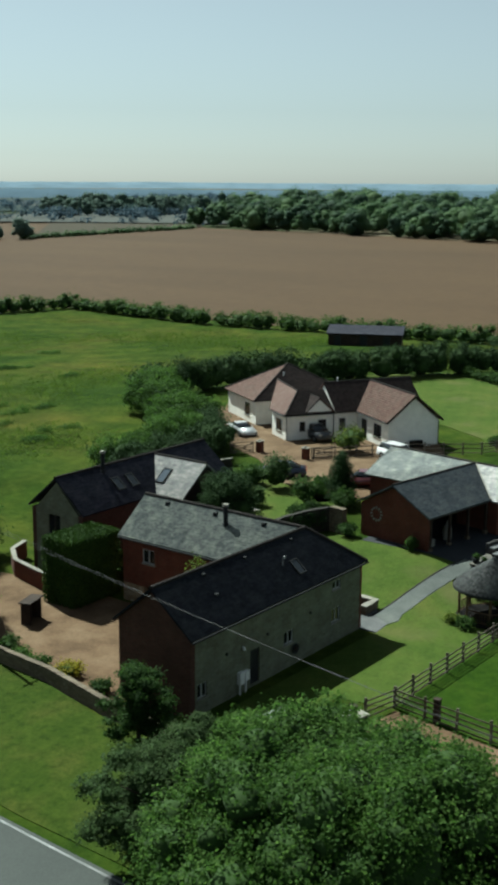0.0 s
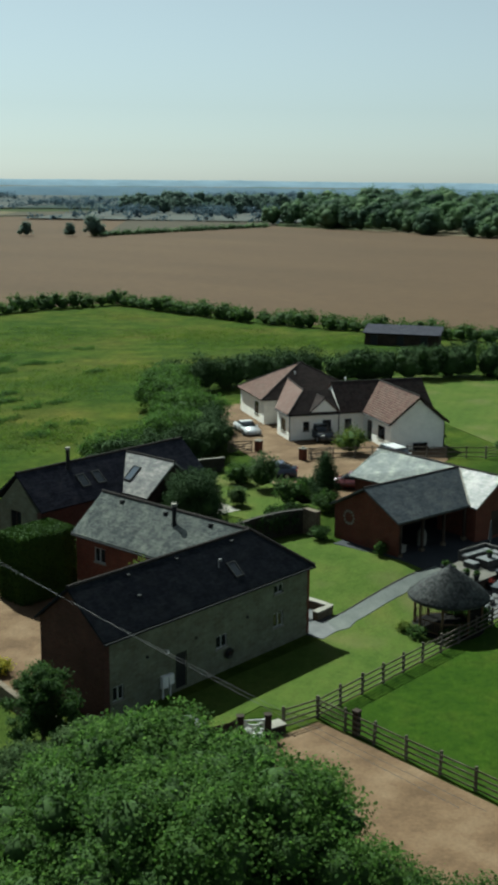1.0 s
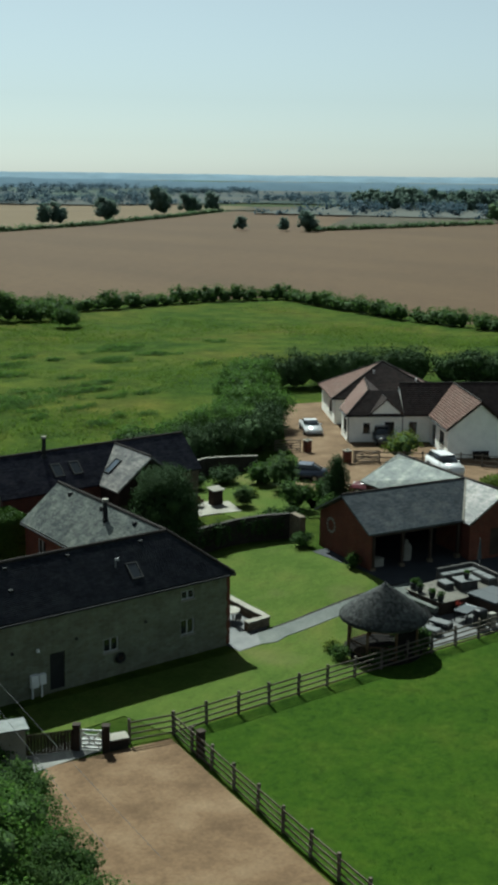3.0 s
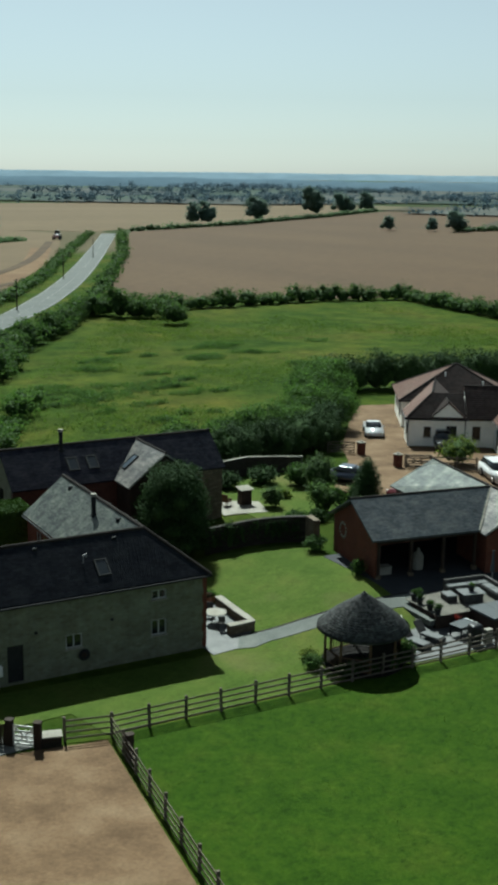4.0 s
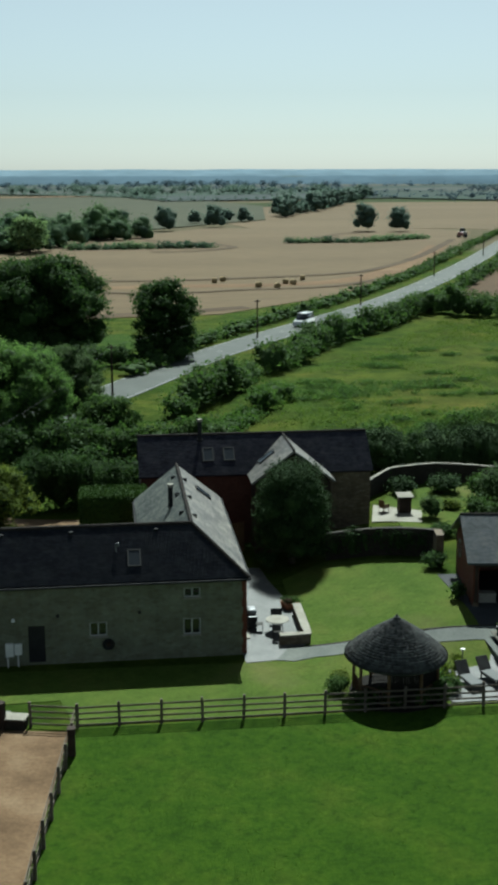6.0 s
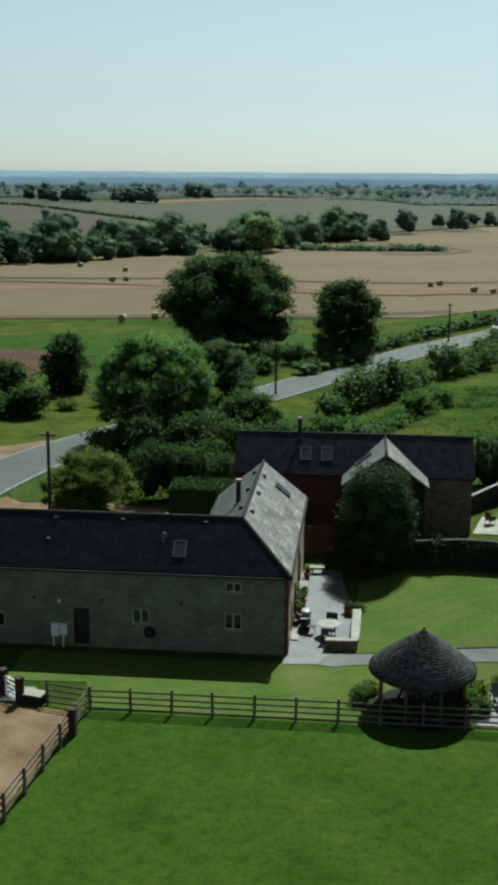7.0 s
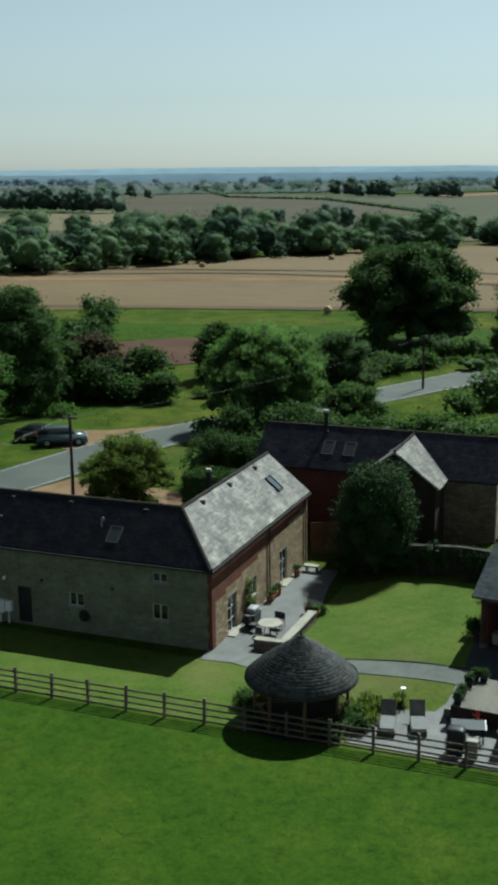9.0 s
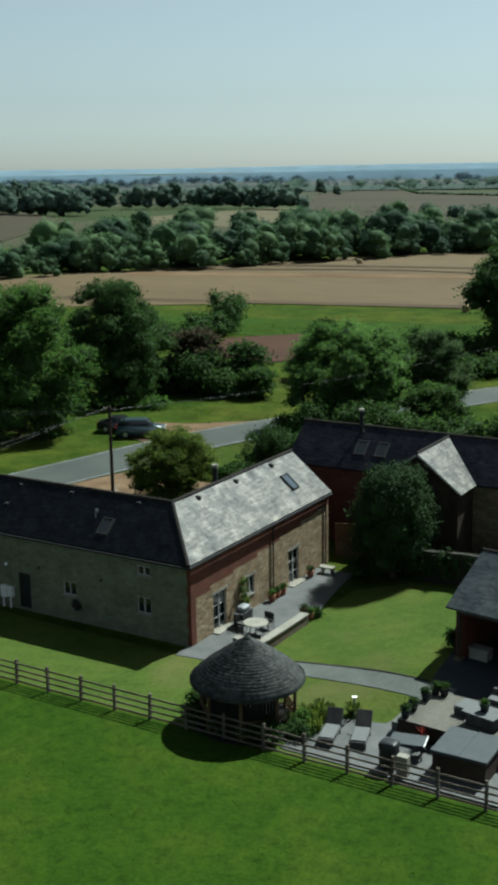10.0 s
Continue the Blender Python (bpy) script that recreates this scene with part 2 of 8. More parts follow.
def ground_far():
    """Rough pasture close by; beyond it a patchwork of fields."""
    k = Mat("pasture", 0.95, spec=0.02)
    v = k.at()
    a = k.noise(v, 0.05, 6, 0.62)
    b = k.noise(v, 1.1, 6, 0.78)
    m = k.noise(v, 0.22, 8, 0.78)
    c = k.ramp(a, [(0.30, (0.0185, 0.037, 0.0058)), (0.43, (0.0285, 0.049, 0.0075)), (0.55, (0.041, 0.056, 0.0095)), (0.68, (0.058, 0.06, 0.0135))])
    c = k.mix(0.8, c, k.ramp(m, [(0.36, (0.38, 0.48, 0.38)), (0.5, (0.95, 0.95, 0.88)), (0.62, (1.5, 1.32, 1.15))]), "MULTIPLY")
    c = k.mix(0.8, c, k.ramp(b, [(0.3, (0.6, 0.66, 0.56)), (0.65, (1.08, 1.08, 1.0))]), "MULTIPLY")
    vo = k.n("TexVoronoi", Scale=0.0042, Randomness=0.85)
    k.link(v, vo.inputs["Vector"])
    sr = k.n("SeparateXYZ")
    k.link(vo.outputs["Color"], sr.inputs[0])
    f = k.ramp(sr.outputs[0], [(0.0, (0.036, 0.0472, 0.0216)), (0.3, (0.0792, 0.0689, 0.0432)), (0.55, (0.0504, 0.0512, 0.0324)), (0.75, (0.036, 0.0551, 0.0194)), (0.9, (0.0936, 0.0826, 0.054))])
    for e in k.t.nodes:
        if e.type == "VALTORGB" and len(e.color_ramp.elements) == 5:
            e.color_ramp.interpolation = "CONSTANT"
    f = k.mix(0.4, f, k.ramp(k.noise(v, 0.02, 4), [(0.3, (0.6, 0.6, 0.6)), (0.7, (1.1, 1.1, 1.1))]), "MULTIPLY")
    ln = k.n("VectorMath")
    ln.operation = "LENGTH"
    k.link(v, ln.inputs[0])
    mr = k.n("MapRange")
    mr.inputs["From Min"].default_value, mr.inputs["From Max"].default_value = 330, 360
    k.link(ln.outputs["Value"], mr.inputs["Value"])
    k.color(k.mix(mr.outputs[0], c, f))
    k.bump(b, 0.8, 0.25)
    return k.m


def lawn_mat(name, cols, stripes=0.0, mottle=0.85):
    k = Mat(name, 0.95, spec=0.04)
    v = k.at()
    a = k.noise(v, 0.25, 5, 0.6)
    b = k.noise(v, 5.0, 6, 0.8)
    c = k.ramp(a, [(0.3, cols[0]), (0.5, cols[1]), (0.72, cols[2])])
    c = k.mix(0.7, c, k.ramp(b, [(0.25, (0.38, 0.45, 0.35)), (0.7, (1.15, 1.12, 1.05))]), "MULTIPLY")
    d = k.noise(v, 1.5, 7, 0.78)
    c = k.mix(mottle, c, k.ramp(d, [(0.32, (0.42, 0.5, 0.42)), (0.5, (1.0, 1.0, 1.0)), (0.68, (1.4, 1.28, 1.2))]), "MULTIPLY")
    if stripes:
        worn = k.noise(v, 0.16, 3, 0.5)
        c = k.mix(k.ramp(worn, [(0.56, (0, 0, 0)), (0.72, (0.45, 0.45, 0.45))]), c, (cols[2][0] * 1.3, cols[2][1] * 1.0, cols[2][2] * 1.8))
        w = k.n("TexWave", Scale=stripes, Distortion=1.2, Detail=2.0)
        k.link(k.at(rot=(0, 0, radians(65))), w.inputs["Vector"])
        c = k.mix(0.15, c, k.ramp(w.outputs["Fac"], [(0.2, (0.75, 0.8, 0.75)), (0.8, (1.1, 1.08, 1.0))]), "MULTIPLY")
    else:
        # hoof scuffs and coarse tufts
        sc = k.noise(k.at((0.55, 2.0, 1)), 2.2, 6, 0.75)
        c = k.mix(k.ramp(sc, [(0.28, (0.75, 0.75, 0.75)), (0.40, (0, 0, 0))]), c, (cols[0][0] * 0.45, cols[0][1] * 0.5, cols[0][2] * 0.8))
    k.color(c)
    k.bump(b, 0.7, 0.06)
    return k.m


M_PASTURE = ground_far()
M_LAWN = lawn_mat("mown_lawn", [(0.041, 0.068, 0.0125), (0.055, 0.081, 0.0162), (0.077, 0.089, 0.0225)], 0.22, 0.4)
M_PADDOCK = lawn_mat("paddock_grass", [(0.0172, 0.0386, 0.003), (0.0229, 0.0478, 0.0039), (0.0344, 0.055, 0.0062)])
M_VERGE = lawn_mat("verge_grass", [(0.022, 0.0404, 0.0052), (0.033, 0.0514, 0.0078), (0.0478, 0.055, 0.0117)])
M_WHEAT = mixed("ripe_wheat", [(0.0565, 0.0348, 0.0165), (0.065, 0.0395, 0.0192), (0.0735, 0.0455, 0.0218)], 0.02, 0.6, 0.95, 0.4, 0.2, stretch=(1, 0.35, 1))
M_STUBBLE = mixed("stubble", [(0.083, 0.0575, 0.029), (0.096, 0.0681, 0.0355), (0.1095, 0.0788, 0.042)], 0.015, 0.4, 0.95, 0.4, 0.15, stretch=(0.25, 1, 1))
M_STRAW = mixed("cut_track", [(0.09, 0.05, 0.024), (0.122, 0.074, 0.036), (0.15, 0.1, 0.052)], 0.05, 0.8, 0.95)
M_FIELD_O = mixed("olive_stubble", [(0.0299, 0.0346, 0.017), (0.0374, 0.0408, 0.0206), (0.0449, 0.0457, 0.0242)], 0.006, 0.08, 0.95, 0.2, 0.1, stretch=(1, 0.4, 1))
M_FIELD_B = mixed("brown_stubble", [(0.032, 0.0285, 0.0162), (0.0395, 0.0328, 0.0187), (0.0451, 0.0371, 0.0221)], 0.006, 0.08, 0.95, 0.2, 0.1, stretch=(0.4, 1, 1))
M_LINE = plain("worn_road_paint", (0.168, 0.172, 0.168), 0.8, var=0.4, scale=1.2)
M_CABLE = plain("grey_cable", (0.045, 0.045, 0.047), 0.6)
M_RUT = mixed("worn_earth_track", [(0.044, 0.0288, 0.0144), (0.0576, 0.0376, 0.0192), (0.072, 0.048, 0.0256)], 0.1, 1.2, 0.95)
M_BALE = mixed("baled_straw", [(0.2176, 0.1632, 0.0816), (0.2856, 0.2244, 0.1224), (0.3672, 0.2924, 0.17)], 1.5, 12, 0.95)
M_GUTTER = plain("dull_black_plastic", (0.0144, 0.0152, 0.016), 0.9, var=0.2)
M_SOIL = mixed("bare_soil", [(0.0342, 0.0155, 0.0083), (0.0456, 0.0207, 0.0113), (0.0593, 0.0277, 0.0149)], 0.15, 2.0, 0.95)
M_TARMAC = mixed("tarmac", [(0.036, 0.042, 0.038), (0.046, 0.052, 0.047), (0.058, 0.065, 0.058)], 0.2, 9.0, 0.8, spec=0.2)
M_GRAVEL = mixed("gravel", [(0.0789, 0.0496, 0.0266), (0.121, 0.0777, 0.0432), (0.1658, 0.1142, 0.0681)], 0.45, 5.0, 0.95, 0.6, 0.04)
M_PAVING = mixed("stone_paving", [(0.073, 0.08, 0.074), (0.094, 0.102, 0.093), (0.116, 0.123, 0.111)], 0.6, 8.0, 0.8)
M_DECK = mixed("silvered_deck_timber", [(0.082, 0.078, 0.066), (0.108, 0.102, 0.087), (0.138, 0.13, 0.11)], 0.8, 14.0, 0.85, stretch=(1, 0.2, 1))
M_PATIO = mixed("pale_flagstone", [(0.1152, 0.1154, 0.1064), (0.1498, 0.148, 0.1368), (0.1843, 0.1835, 0.1702)], 0.7, 9.0, 0.85)
M_SLABS = mixed("blue_grey_flagstone", [(0.05, 0.053, 0.053), (0.07, 0.072, 0.071), (0.094, 0.095, 0.092)], 0.9, 9.0, 0.65, spec=0.35)
# Near-black boards; in the gazebo they hold its shade in their colour.
M_DARKBOARD = plain("near_black_boards", (0.0112, 0.0104, 0.0096), 0.9, spec=0.05)
# Yard paving darkened; the cart shed's shadow is put into its colour.
M_PAVE_DARK = mixed("shade_dark_paving", [(0.024, 0.0264, 0.0299), (0.0312, 0.0336, 0.0374), (0.0384, 0.0408, 0.045)], 0.6, 8.0, 0.8)
M_STONE = masonry("rubble_stone", [(0.122, 0.125, 0.083), (0.147, 0.156, 0.106), (0.173, 0.19, 0.137)], (0.145, 0.157, 0.115), 0.34, 0.17, bump=0.3, rubble=1.0)
M_STONE_E = masonry("ironstone_rubble", [(0.1914, 0.126, 0.0674), (0.2784, 0.198, 0.1126), (0.3654, 0.297, 0.198)], (0.2349, 0.189, 0.126), 0.36, 0.18, rubble=1.0)
M_BRICK = masonry("red_brick", [(0.0976, 0.0227, 0.0118), (0.1109, 0.0274, 0.0153), (0.1376, 0.0384, 0.021)], (0.1065, 0.0622, 0.0407), 0.225, 0.075)
# Red brick darkened; the shade on these walls is put into the colour.
M_BRICK_D = masonry("shade_dark_brick", [(0.056, 0.0192, 0.0136), (0.068, 0.024, 0.0168), (0.088, 0.0336, 0.024)], (0.064, 0.044, 0.032), 0.225, 0.075)
M_FRAME = plain("window_frame_paint", (0.336, 0.336, 0.32), 0.55, var=0.08)
M_RENDER = plain("white_render", (0.8, 0.78, 0.72), 0.85, var=0.08, scale=1.5)
M_FELT = plain("roofing_felt", (0.12, 0.128, 0.124), 0.85, var=0.25)
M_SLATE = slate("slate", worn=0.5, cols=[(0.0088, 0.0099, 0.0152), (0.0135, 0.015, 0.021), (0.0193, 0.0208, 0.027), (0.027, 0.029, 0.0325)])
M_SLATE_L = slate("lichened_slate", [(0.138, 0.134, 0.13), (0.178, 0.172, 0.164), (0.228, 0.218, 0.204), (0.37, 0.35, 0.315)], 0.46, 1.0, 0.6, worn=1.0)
# Lichened slate darkened for west slopes; their weaker sun is put into it.
M_SLATE_W = slate("dimmed_lichened_slate", [(0.08, 0.0898, 0.0894), (0.122, 0.1346, 0.128), (0.1708, 0.1836, 0.1677), (0.2733, 0.2856, 0.2438)], 0.55, 0.6, worn=0.6)
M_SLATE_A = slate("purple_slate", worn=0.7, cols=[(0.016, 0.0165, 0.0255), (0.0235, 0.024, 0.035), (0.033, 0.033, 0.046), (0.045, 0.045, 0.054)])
M_SLATE_M = slate("weathered_slate", [(0.055, 0.063, 0.072), (0.078, 0.088, 0.098), (0.108, 0.119, 0.128), (0.145, 0.15, 0.146)], 0.5, spec=0.25, worn=0.6)
M_TILE = slate("clay_tile", [(0.084, 0.05, 0.041), (0.108, 0.064, 0.052), (0.134, 0.084, 0.069), (0.122, 0.092, 0.074)], 0.7)
# Clay tile darkened; the shade on these slopes is put into the tones.
M_TILE_D = slate("shade_dark_tile", [(0.0272, 0.0208, 0.0208), (0.0368, 0.0272, 0.0256), (0.048, 0.0352, 0.032), (0.048, 0.0416, 0.0368)], 0.75)
M_WOOD = mixed("weathered_timber", [(0.074, 0.06, 0.047), (0.104, 0.087, 0.07), (0.145, 0.124, 0.102)], 1.0, 20, 0.85)
M_DARKWOOD = mixed("dark_timber", [(0.024, 0.0176, 0.0144), (0.036, 0.0256, 0.02), (0.052, 0.0384, 0.0288)], 1.0, 15, 0.8)
M_OAK = mixed("oak_timber", [(0.0864, 0.0528, 0.0288), (0.1152, 0.072, 0.0408), (0.144, 0.096, 0.0576)], 1.0, 15, 0.75)
M_WHITE = plain("white_paint", (0.6, 0.6, 0.576), 0.5, var=0.06)
M_BLACK = plain("black_paint", (0.016, 0.0168, 0.0184), 0.45, var=0.3)
M_LEAD = plain("lead", (0.176, 0.18, 0.188), 0.55, 0.3)
M_STEEL = plain("steel", (0.36, 0.368, 0.376), 0.35, 0.9)
M_RIDGE = plain("ridge_tile", (0.0272, 0.024, 0.0224), 0.9, spec=0.05)
M_BARK = mixed("bark", [(0.04, 0.0304, 0.0224), (0.064, 0.0496, 0.0376), (0.096, 0.076, 0.06)], 1.5, 12, 0.95, stretch=(1, 1, 0.3))
M_THATCH = slate("cedar_shingle", [(0.028, 0.0285, 0.0285), (0.046, 0.047, 0.047), (0.078, 0.08, 0.079), (0.07, 0.076, 0.075)], 0.75, worn=0.6)
M_WALLSTONE = masonry("garden_stone", [(0.096, 0.072, 0.0464), (0.1344, 0.1056, 0.0696), (0.1728, 0.144, 0.1021)], (0.1056, 0.0864, 0.0603), 0.4, 0.16, rubble=1.0)
# Garden stone taken near black; the wall's deep shade is put into the colour.
M_WALLDARK = masonry("shade_dark_stone", [(0.0168, 0.0144, 0.0106), (0.024, 0.0206, 0.0154), (0.0326, 0.0288, 0.0216)], (0.0216, 0.0182, 0.0144), 0.4, 0.16, rubble=1.0)
M_COPING = mixed("coping_stone", [(0.1792, 0.168, 0.1414), (0.224, 0.2128, 0.1795), (0.2688, 0.2576, 0.223)], 1.0, 10, 0.85)
M_LEAF = leafy("broad_leaves", (0.0317, 0.0702, 0.0113), (0.0497, 0.103, 0.017), (0.0814, 0.1451, 0.0284))
M_LEAF_D = leafy("dark_leaves", (0.0182, 0.0408, 0.0098), (0.0302, 0.0633, 0.0138), (0.0505, 0.0919, 0.0216))
M_LEAF_Y = leafy("yellow_green_leaves", (0.0586, 0.0911, 0.011), (0.086, 0.1242, 0.0184), (0.1251, 0.1573, 0.0294))
M_LEAF_H = leafy("hedge_leaves", (0.0252, 0.0552, 0.0107), (0.0405, 0.0808, 0.0162), (0.0675, 0.1142, 0.0269))
# Far tones (F, B, C, S): distance haze is put into the leaf colour.
M_LEAF_F = leafy("hazed_far_leaves", (0.058, 0.108, 0.056), (0.074, 0.128, 0.066), (0.094, 0.15, 0.076), 0.5, patch_scale=0.07)
M_LEAF_B = leafy("hazed_distant_leaves", (0.05, 0.081, 0.108), (0.056, 0.089, 0.117), (0.063, 0.097, 0.126), 0.4)
# Broad leaves in brighter tones; sunlight on the sprays is put into them.
M_LEAF_T = leafy("sunlit_broad_leaves", (0.03, 0.07, 0.011), (0.052, 0.108, 0.018), (0.1, 0.17, 0.04), 0.6)
M_LEAF_V = leafy("grey_green_leaves", (0.034, 0.062, 0.02), (0.052, 0.088, 0.03), (0.085, 0.122, 0.048), 0.55)
M_LEAF_C = leafy("hazed_skyline_leaves", (0.06, 0.095, 0.131), (0.066, 0.102, 0.14), (0.072, 0.11, 0.148), 0.4)
M_LEAF_S = leafy("hazed_slope_leaves", (0.076, 0.118, 0.1), (0.094, 0.14, 0.114), (0.116, 0.166, 0.13), 0.55)
M_HOLLY = leafy("glossy_dark_leaves", (0.013, 0.03, 0.008), (0.021, 0.045, 0.012), (0.036, 0.066, 0.02), 0.16, 0.85)
M_YEW = leafy("clipped_leaves", (0.02, 0.044, 0.008), (0.033, 0.068, 0.011), (0.054, 0.098, 0.018), 0.22)
M_LEAF_A = leafy("ash_leaves", (0.06, 0.122, 0.024), (0.088, 0.166, 0.036), (0.13, 0.22, 0.056), 0.6)
M_LEAF_M = leafy("meadow_herbage", (0.046, 0.088, 0.01), (0.068, 0.115, 0.014), (0.1, 0.138, 0.022), 0.6)
M_LEAF_P = leafy("paddock_blades", (0.028, 0.064, 0.0048), (0.04, 0.084, 0.0072), (0.06, 0.1, 0.012), 0.4)
M_WILLOW = leafy("willow_leaves", (0.1326, 0.2106, 0.0811), (0.1716, 0.2574, 0.1014), (0.2184, 0.3042, 0.1217), 0.4)
M_LEAF_R = leafy("copper_leaves", (0.032, 0.024, 0.0144), (0.044, 0.036, 0.02), (0.064, 0.052, 0.032))
# Darker than broad leaves; the crown's inner shade is put into this green.
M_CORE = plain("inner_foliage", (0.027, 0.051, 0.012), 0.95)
M_GOLD = leafy("golden_leaves", (0.2, 0.176, 0.012), (0.288, 0.256, 0.024), (0.36, 0.32, 0.048))


def glass_mat():
    k = Mat("window_glass", 0.04, spec=0.5)
    k.color((0.012, 0.014, 0.016))
    return k.m


M_GLASS = glass_mat()
# Skylight glass with the sky's pale reflection put into its base colour.
M_SKY_GLASS = plain("pale_sky_glass", (0.05, 0.062, 0.078), 0.1, var=0.1, spec=0.5)


# ---- ground ----
def stretch_axis(lo, hi, step):
    a = list(np.arange(lo, hi + 0.01, step))
    d, c = step, hi
    while c < 4700:
        d *= 1.22
        c += d
        a.append(c)
    d, c = step, lo
    while c > -4700:
        d *= 1.22
        c -= d
        a.insert(0, c)
    return a


gxs, gys = stretch_axis(-44, 62, 1.0), stretch_axis(-44, 62, 1.0)
gv = [(x, y, gz(x, y)) for y in gys for x in gxs]
nx = len(gxs)
gf = [(j * nx + i, j * nx + i + 1, (j + 1) * nx + i + 1, (j + 1) * nx + i) for j in range(len(gys) - 1) for i in range(nx - 1)]
tagged(arrays("ground", gv, gf, M_PASTURE, smooth=True), "rough green pasture running out to a patchwork of distant fields", "ground", kind="structure")


def ribbon(name, line, width, mat, off, label, z=None, kind="structure", steps=14):
    """A strip along a smooth line through the given points."""
    pts = [Vector((x, y)) for x, y in line]
    out = []
    for i in range(len(pts) - 1):
        p0, p1, p2, p3 = pts[max(i - 1, 0)], pts[i], pts[i + 1], pts[min(i + 2, len(pts) - 1)]
        for s in range(steps):
            t = s / steps
            out.append(0.5 * (2 * p1 + (p2 - p0) * t + (2 * p0 - 5 * p1 + 4 * p2 - p3) * t * t + (3 * p1 - p0 - 3 * p2 + p3) * t ** 3))
    out.append(pts[-1])
    v, f = [], []
    for i, p in enumerate(out):
        d = (out[min(i + 1, len(out) - 1)] - out[max(i - 1, 0)]).normalized()
        n = Vector((-d.y, d.x))
        for s in (-1, -0.33, 0.33, 1):
            q = p + n * (s * width / 2)
            v.append((q.x, q.y, gz(q.x, q.y) + off + (0.04 if abs(s) < 0.5 else 0)))
    for i in range(len(out) - 1):
        for j in range(3):
            f.append((i * 4 + j + 1, i * 4 + j, i * 4 + 4 + j, i * 4 + 5 + j))
    ob = arrays(name, v, f, mat)
    return tagged(ob, label, name.replace("_", " "), kind=kind), out


ROAD = [(-36, -90), (-34.5, -40), (-33.5, 0), (-32.3, 14), (-29.3, 28), (-24.2, 47), (-8.5, 77), (12.5, 117.5), (52, 181), (95, 268), (171, 437)]
road, road_line = ribbon("road", ROAD, 6.6, M_TARMAC, 0.06, "grey tarmac country road with worn white edge lines")
for s in (-1, 1):
    v, f = [], []
    for i, p in enumerate(road_line):
        d = (road_line[min(i + 1, len(road_line) - 1)] - road_line[max(i - 1, 0)]).normalized()
        n = Vector((-d.y, d.x))
        for w in (2.95, 3.08):
            q = p + n * s * w
            v.append((q.x, q.y, gz(q.x, q.y) + 0.085))
    f = [(2 * i, 2 * i + 1, 2 * i + 3, 2 * i + 2) for i in range(len(road_line) - 1)]
    o = arrays("edge_line", v, f, M_LINE, road, "white edge line on the road")
v, f = [], []
dist = 0.0
for i in range(len(road_line) - 1):
    p, q = road_line[i], road_line[i + 1]
    L = (q - p).length
    d = (q - p).normalized()
    n = Vector((-d.y, d.x)) * 0.06
    s = (-dist) % 6.0
    while s + 2.0 < L:
        a, b = p + d * s, p + d * (s + 2.0)
        k = len(v)
        v += [(w.x, w.y, gz(w.x, w.y) + 0.125) for w in (a - n, b - n, b + n, a + n)]
        f.append((k, k + 1, k + 2, k + 3))
        s += 6.0
    dist += L
arrays("centre_line", v, f, M_LINE, road, "broken white centre line")

# fields
patch("wheat_field", [(62, 176), (88, 166), (128, 162), (131, 140), (129, 90), (127, 62), (140, 30), (200, -60), (420, 20), (490, 215), (515, 330), (525, 440),
                      (620, 560), (500, 690), (268, 500), (188, 452), (110, 285)], M_WHEAT, 0.10, "ripe tan wheat field behind a hedge", flat=0.0)
patch("stubble_field", [(-260, 250), (-215, 130), (-165, 165), (-126, 222), (-90, 290), (-46, 332), (-14, 396), (40, 490), (140, 470), (150, 440), (98, 300), (50, 203), (38, 184), (14, 158), (-40, 150), (-78, 142), (-110, 122), (-170, 112), (-230, 90)],
      M_STUBBLE, 0.10, "cut stubble field with round bales", flat=0.0)
patch("far_stubble", [(150, 470), (168, 452), (190, 470), (262, 520), (480, 700), (620, 950), (180, 900), (40, 700), (60, 480)], M_STUBBLE, 0.09, "pale stubble field beyond the road", flat=0.0)
ribbon("cut_track", [(-140, 185), (-57, 205), (0, 212), (45, 218), (75, 262), (110, 350)], 7, M_STRAW, 0.14, "brown wheel-worn strip across the stubble")
ribbon("wheel_track", [(-150, 210), (-100, 222), (-59, 228), (-39, 230), (2, 227), (23, 230), (50, 239), (65, 253), (90, 300), (125, 384)], 3.2, M_RUT, 0.24, "dark worn wheel track across the stubble")
ribbon("wheel_track", [(-140, 196), (-90, 214), (-56, 213), (-37, 207), (4, 197), (23, 202), (44, 207), (60, 224)], 2.2, M_RUT, 0.24, "narrow worn wheel track across the stubble")
ribbon("wheel_track", [(9, 395), (27, 380), (37, 352), (24, 334), (8, 330)], 4.0, M_RUT, 0.22, "curved worn track in the stubble")
ribbon("wheel_track", [(73, 400), (91, 431), (104, 440)], 4.0, M_RUT, 0.22, "short worn track in the stubble")
ribbon("field_margin", [(-160, 125), (-80, 143), (-40, 151), (0, 160), (20, 168)], 5.0, M_RUT, 0.15, "brown cut margin along the stubble field")
patch("green_strip", [(-90, 118), (-40, 127), (-5, 133), (6, 128), (-10, 108), (-30, 104), (-62, 104)], M_PADDOCK, 0.07, "bright green grass strip below the stubble", flat=0.0)
patch("dirt_heap", [(-60, 100), (-52, 108), (-44, 109), (-38, 100), (-37, 90), (-44, 82), (-54, 86)], M_SOIL, 0.09, "bare brown earth beside the trees", flat=0.0)
patch("layby", [(-37.5, 45.2), (-31.2, 47.0), (-26.1, 51.0), (-23.2, 50.5), (-24.2, 47.0), (-26.8, 41.6), (-28.6, 37.5), (-31, 38.5), (-36, 40.9)], M_GRAVEL, 0.05, "dusty gravel track leaving the road", flat=0.0)

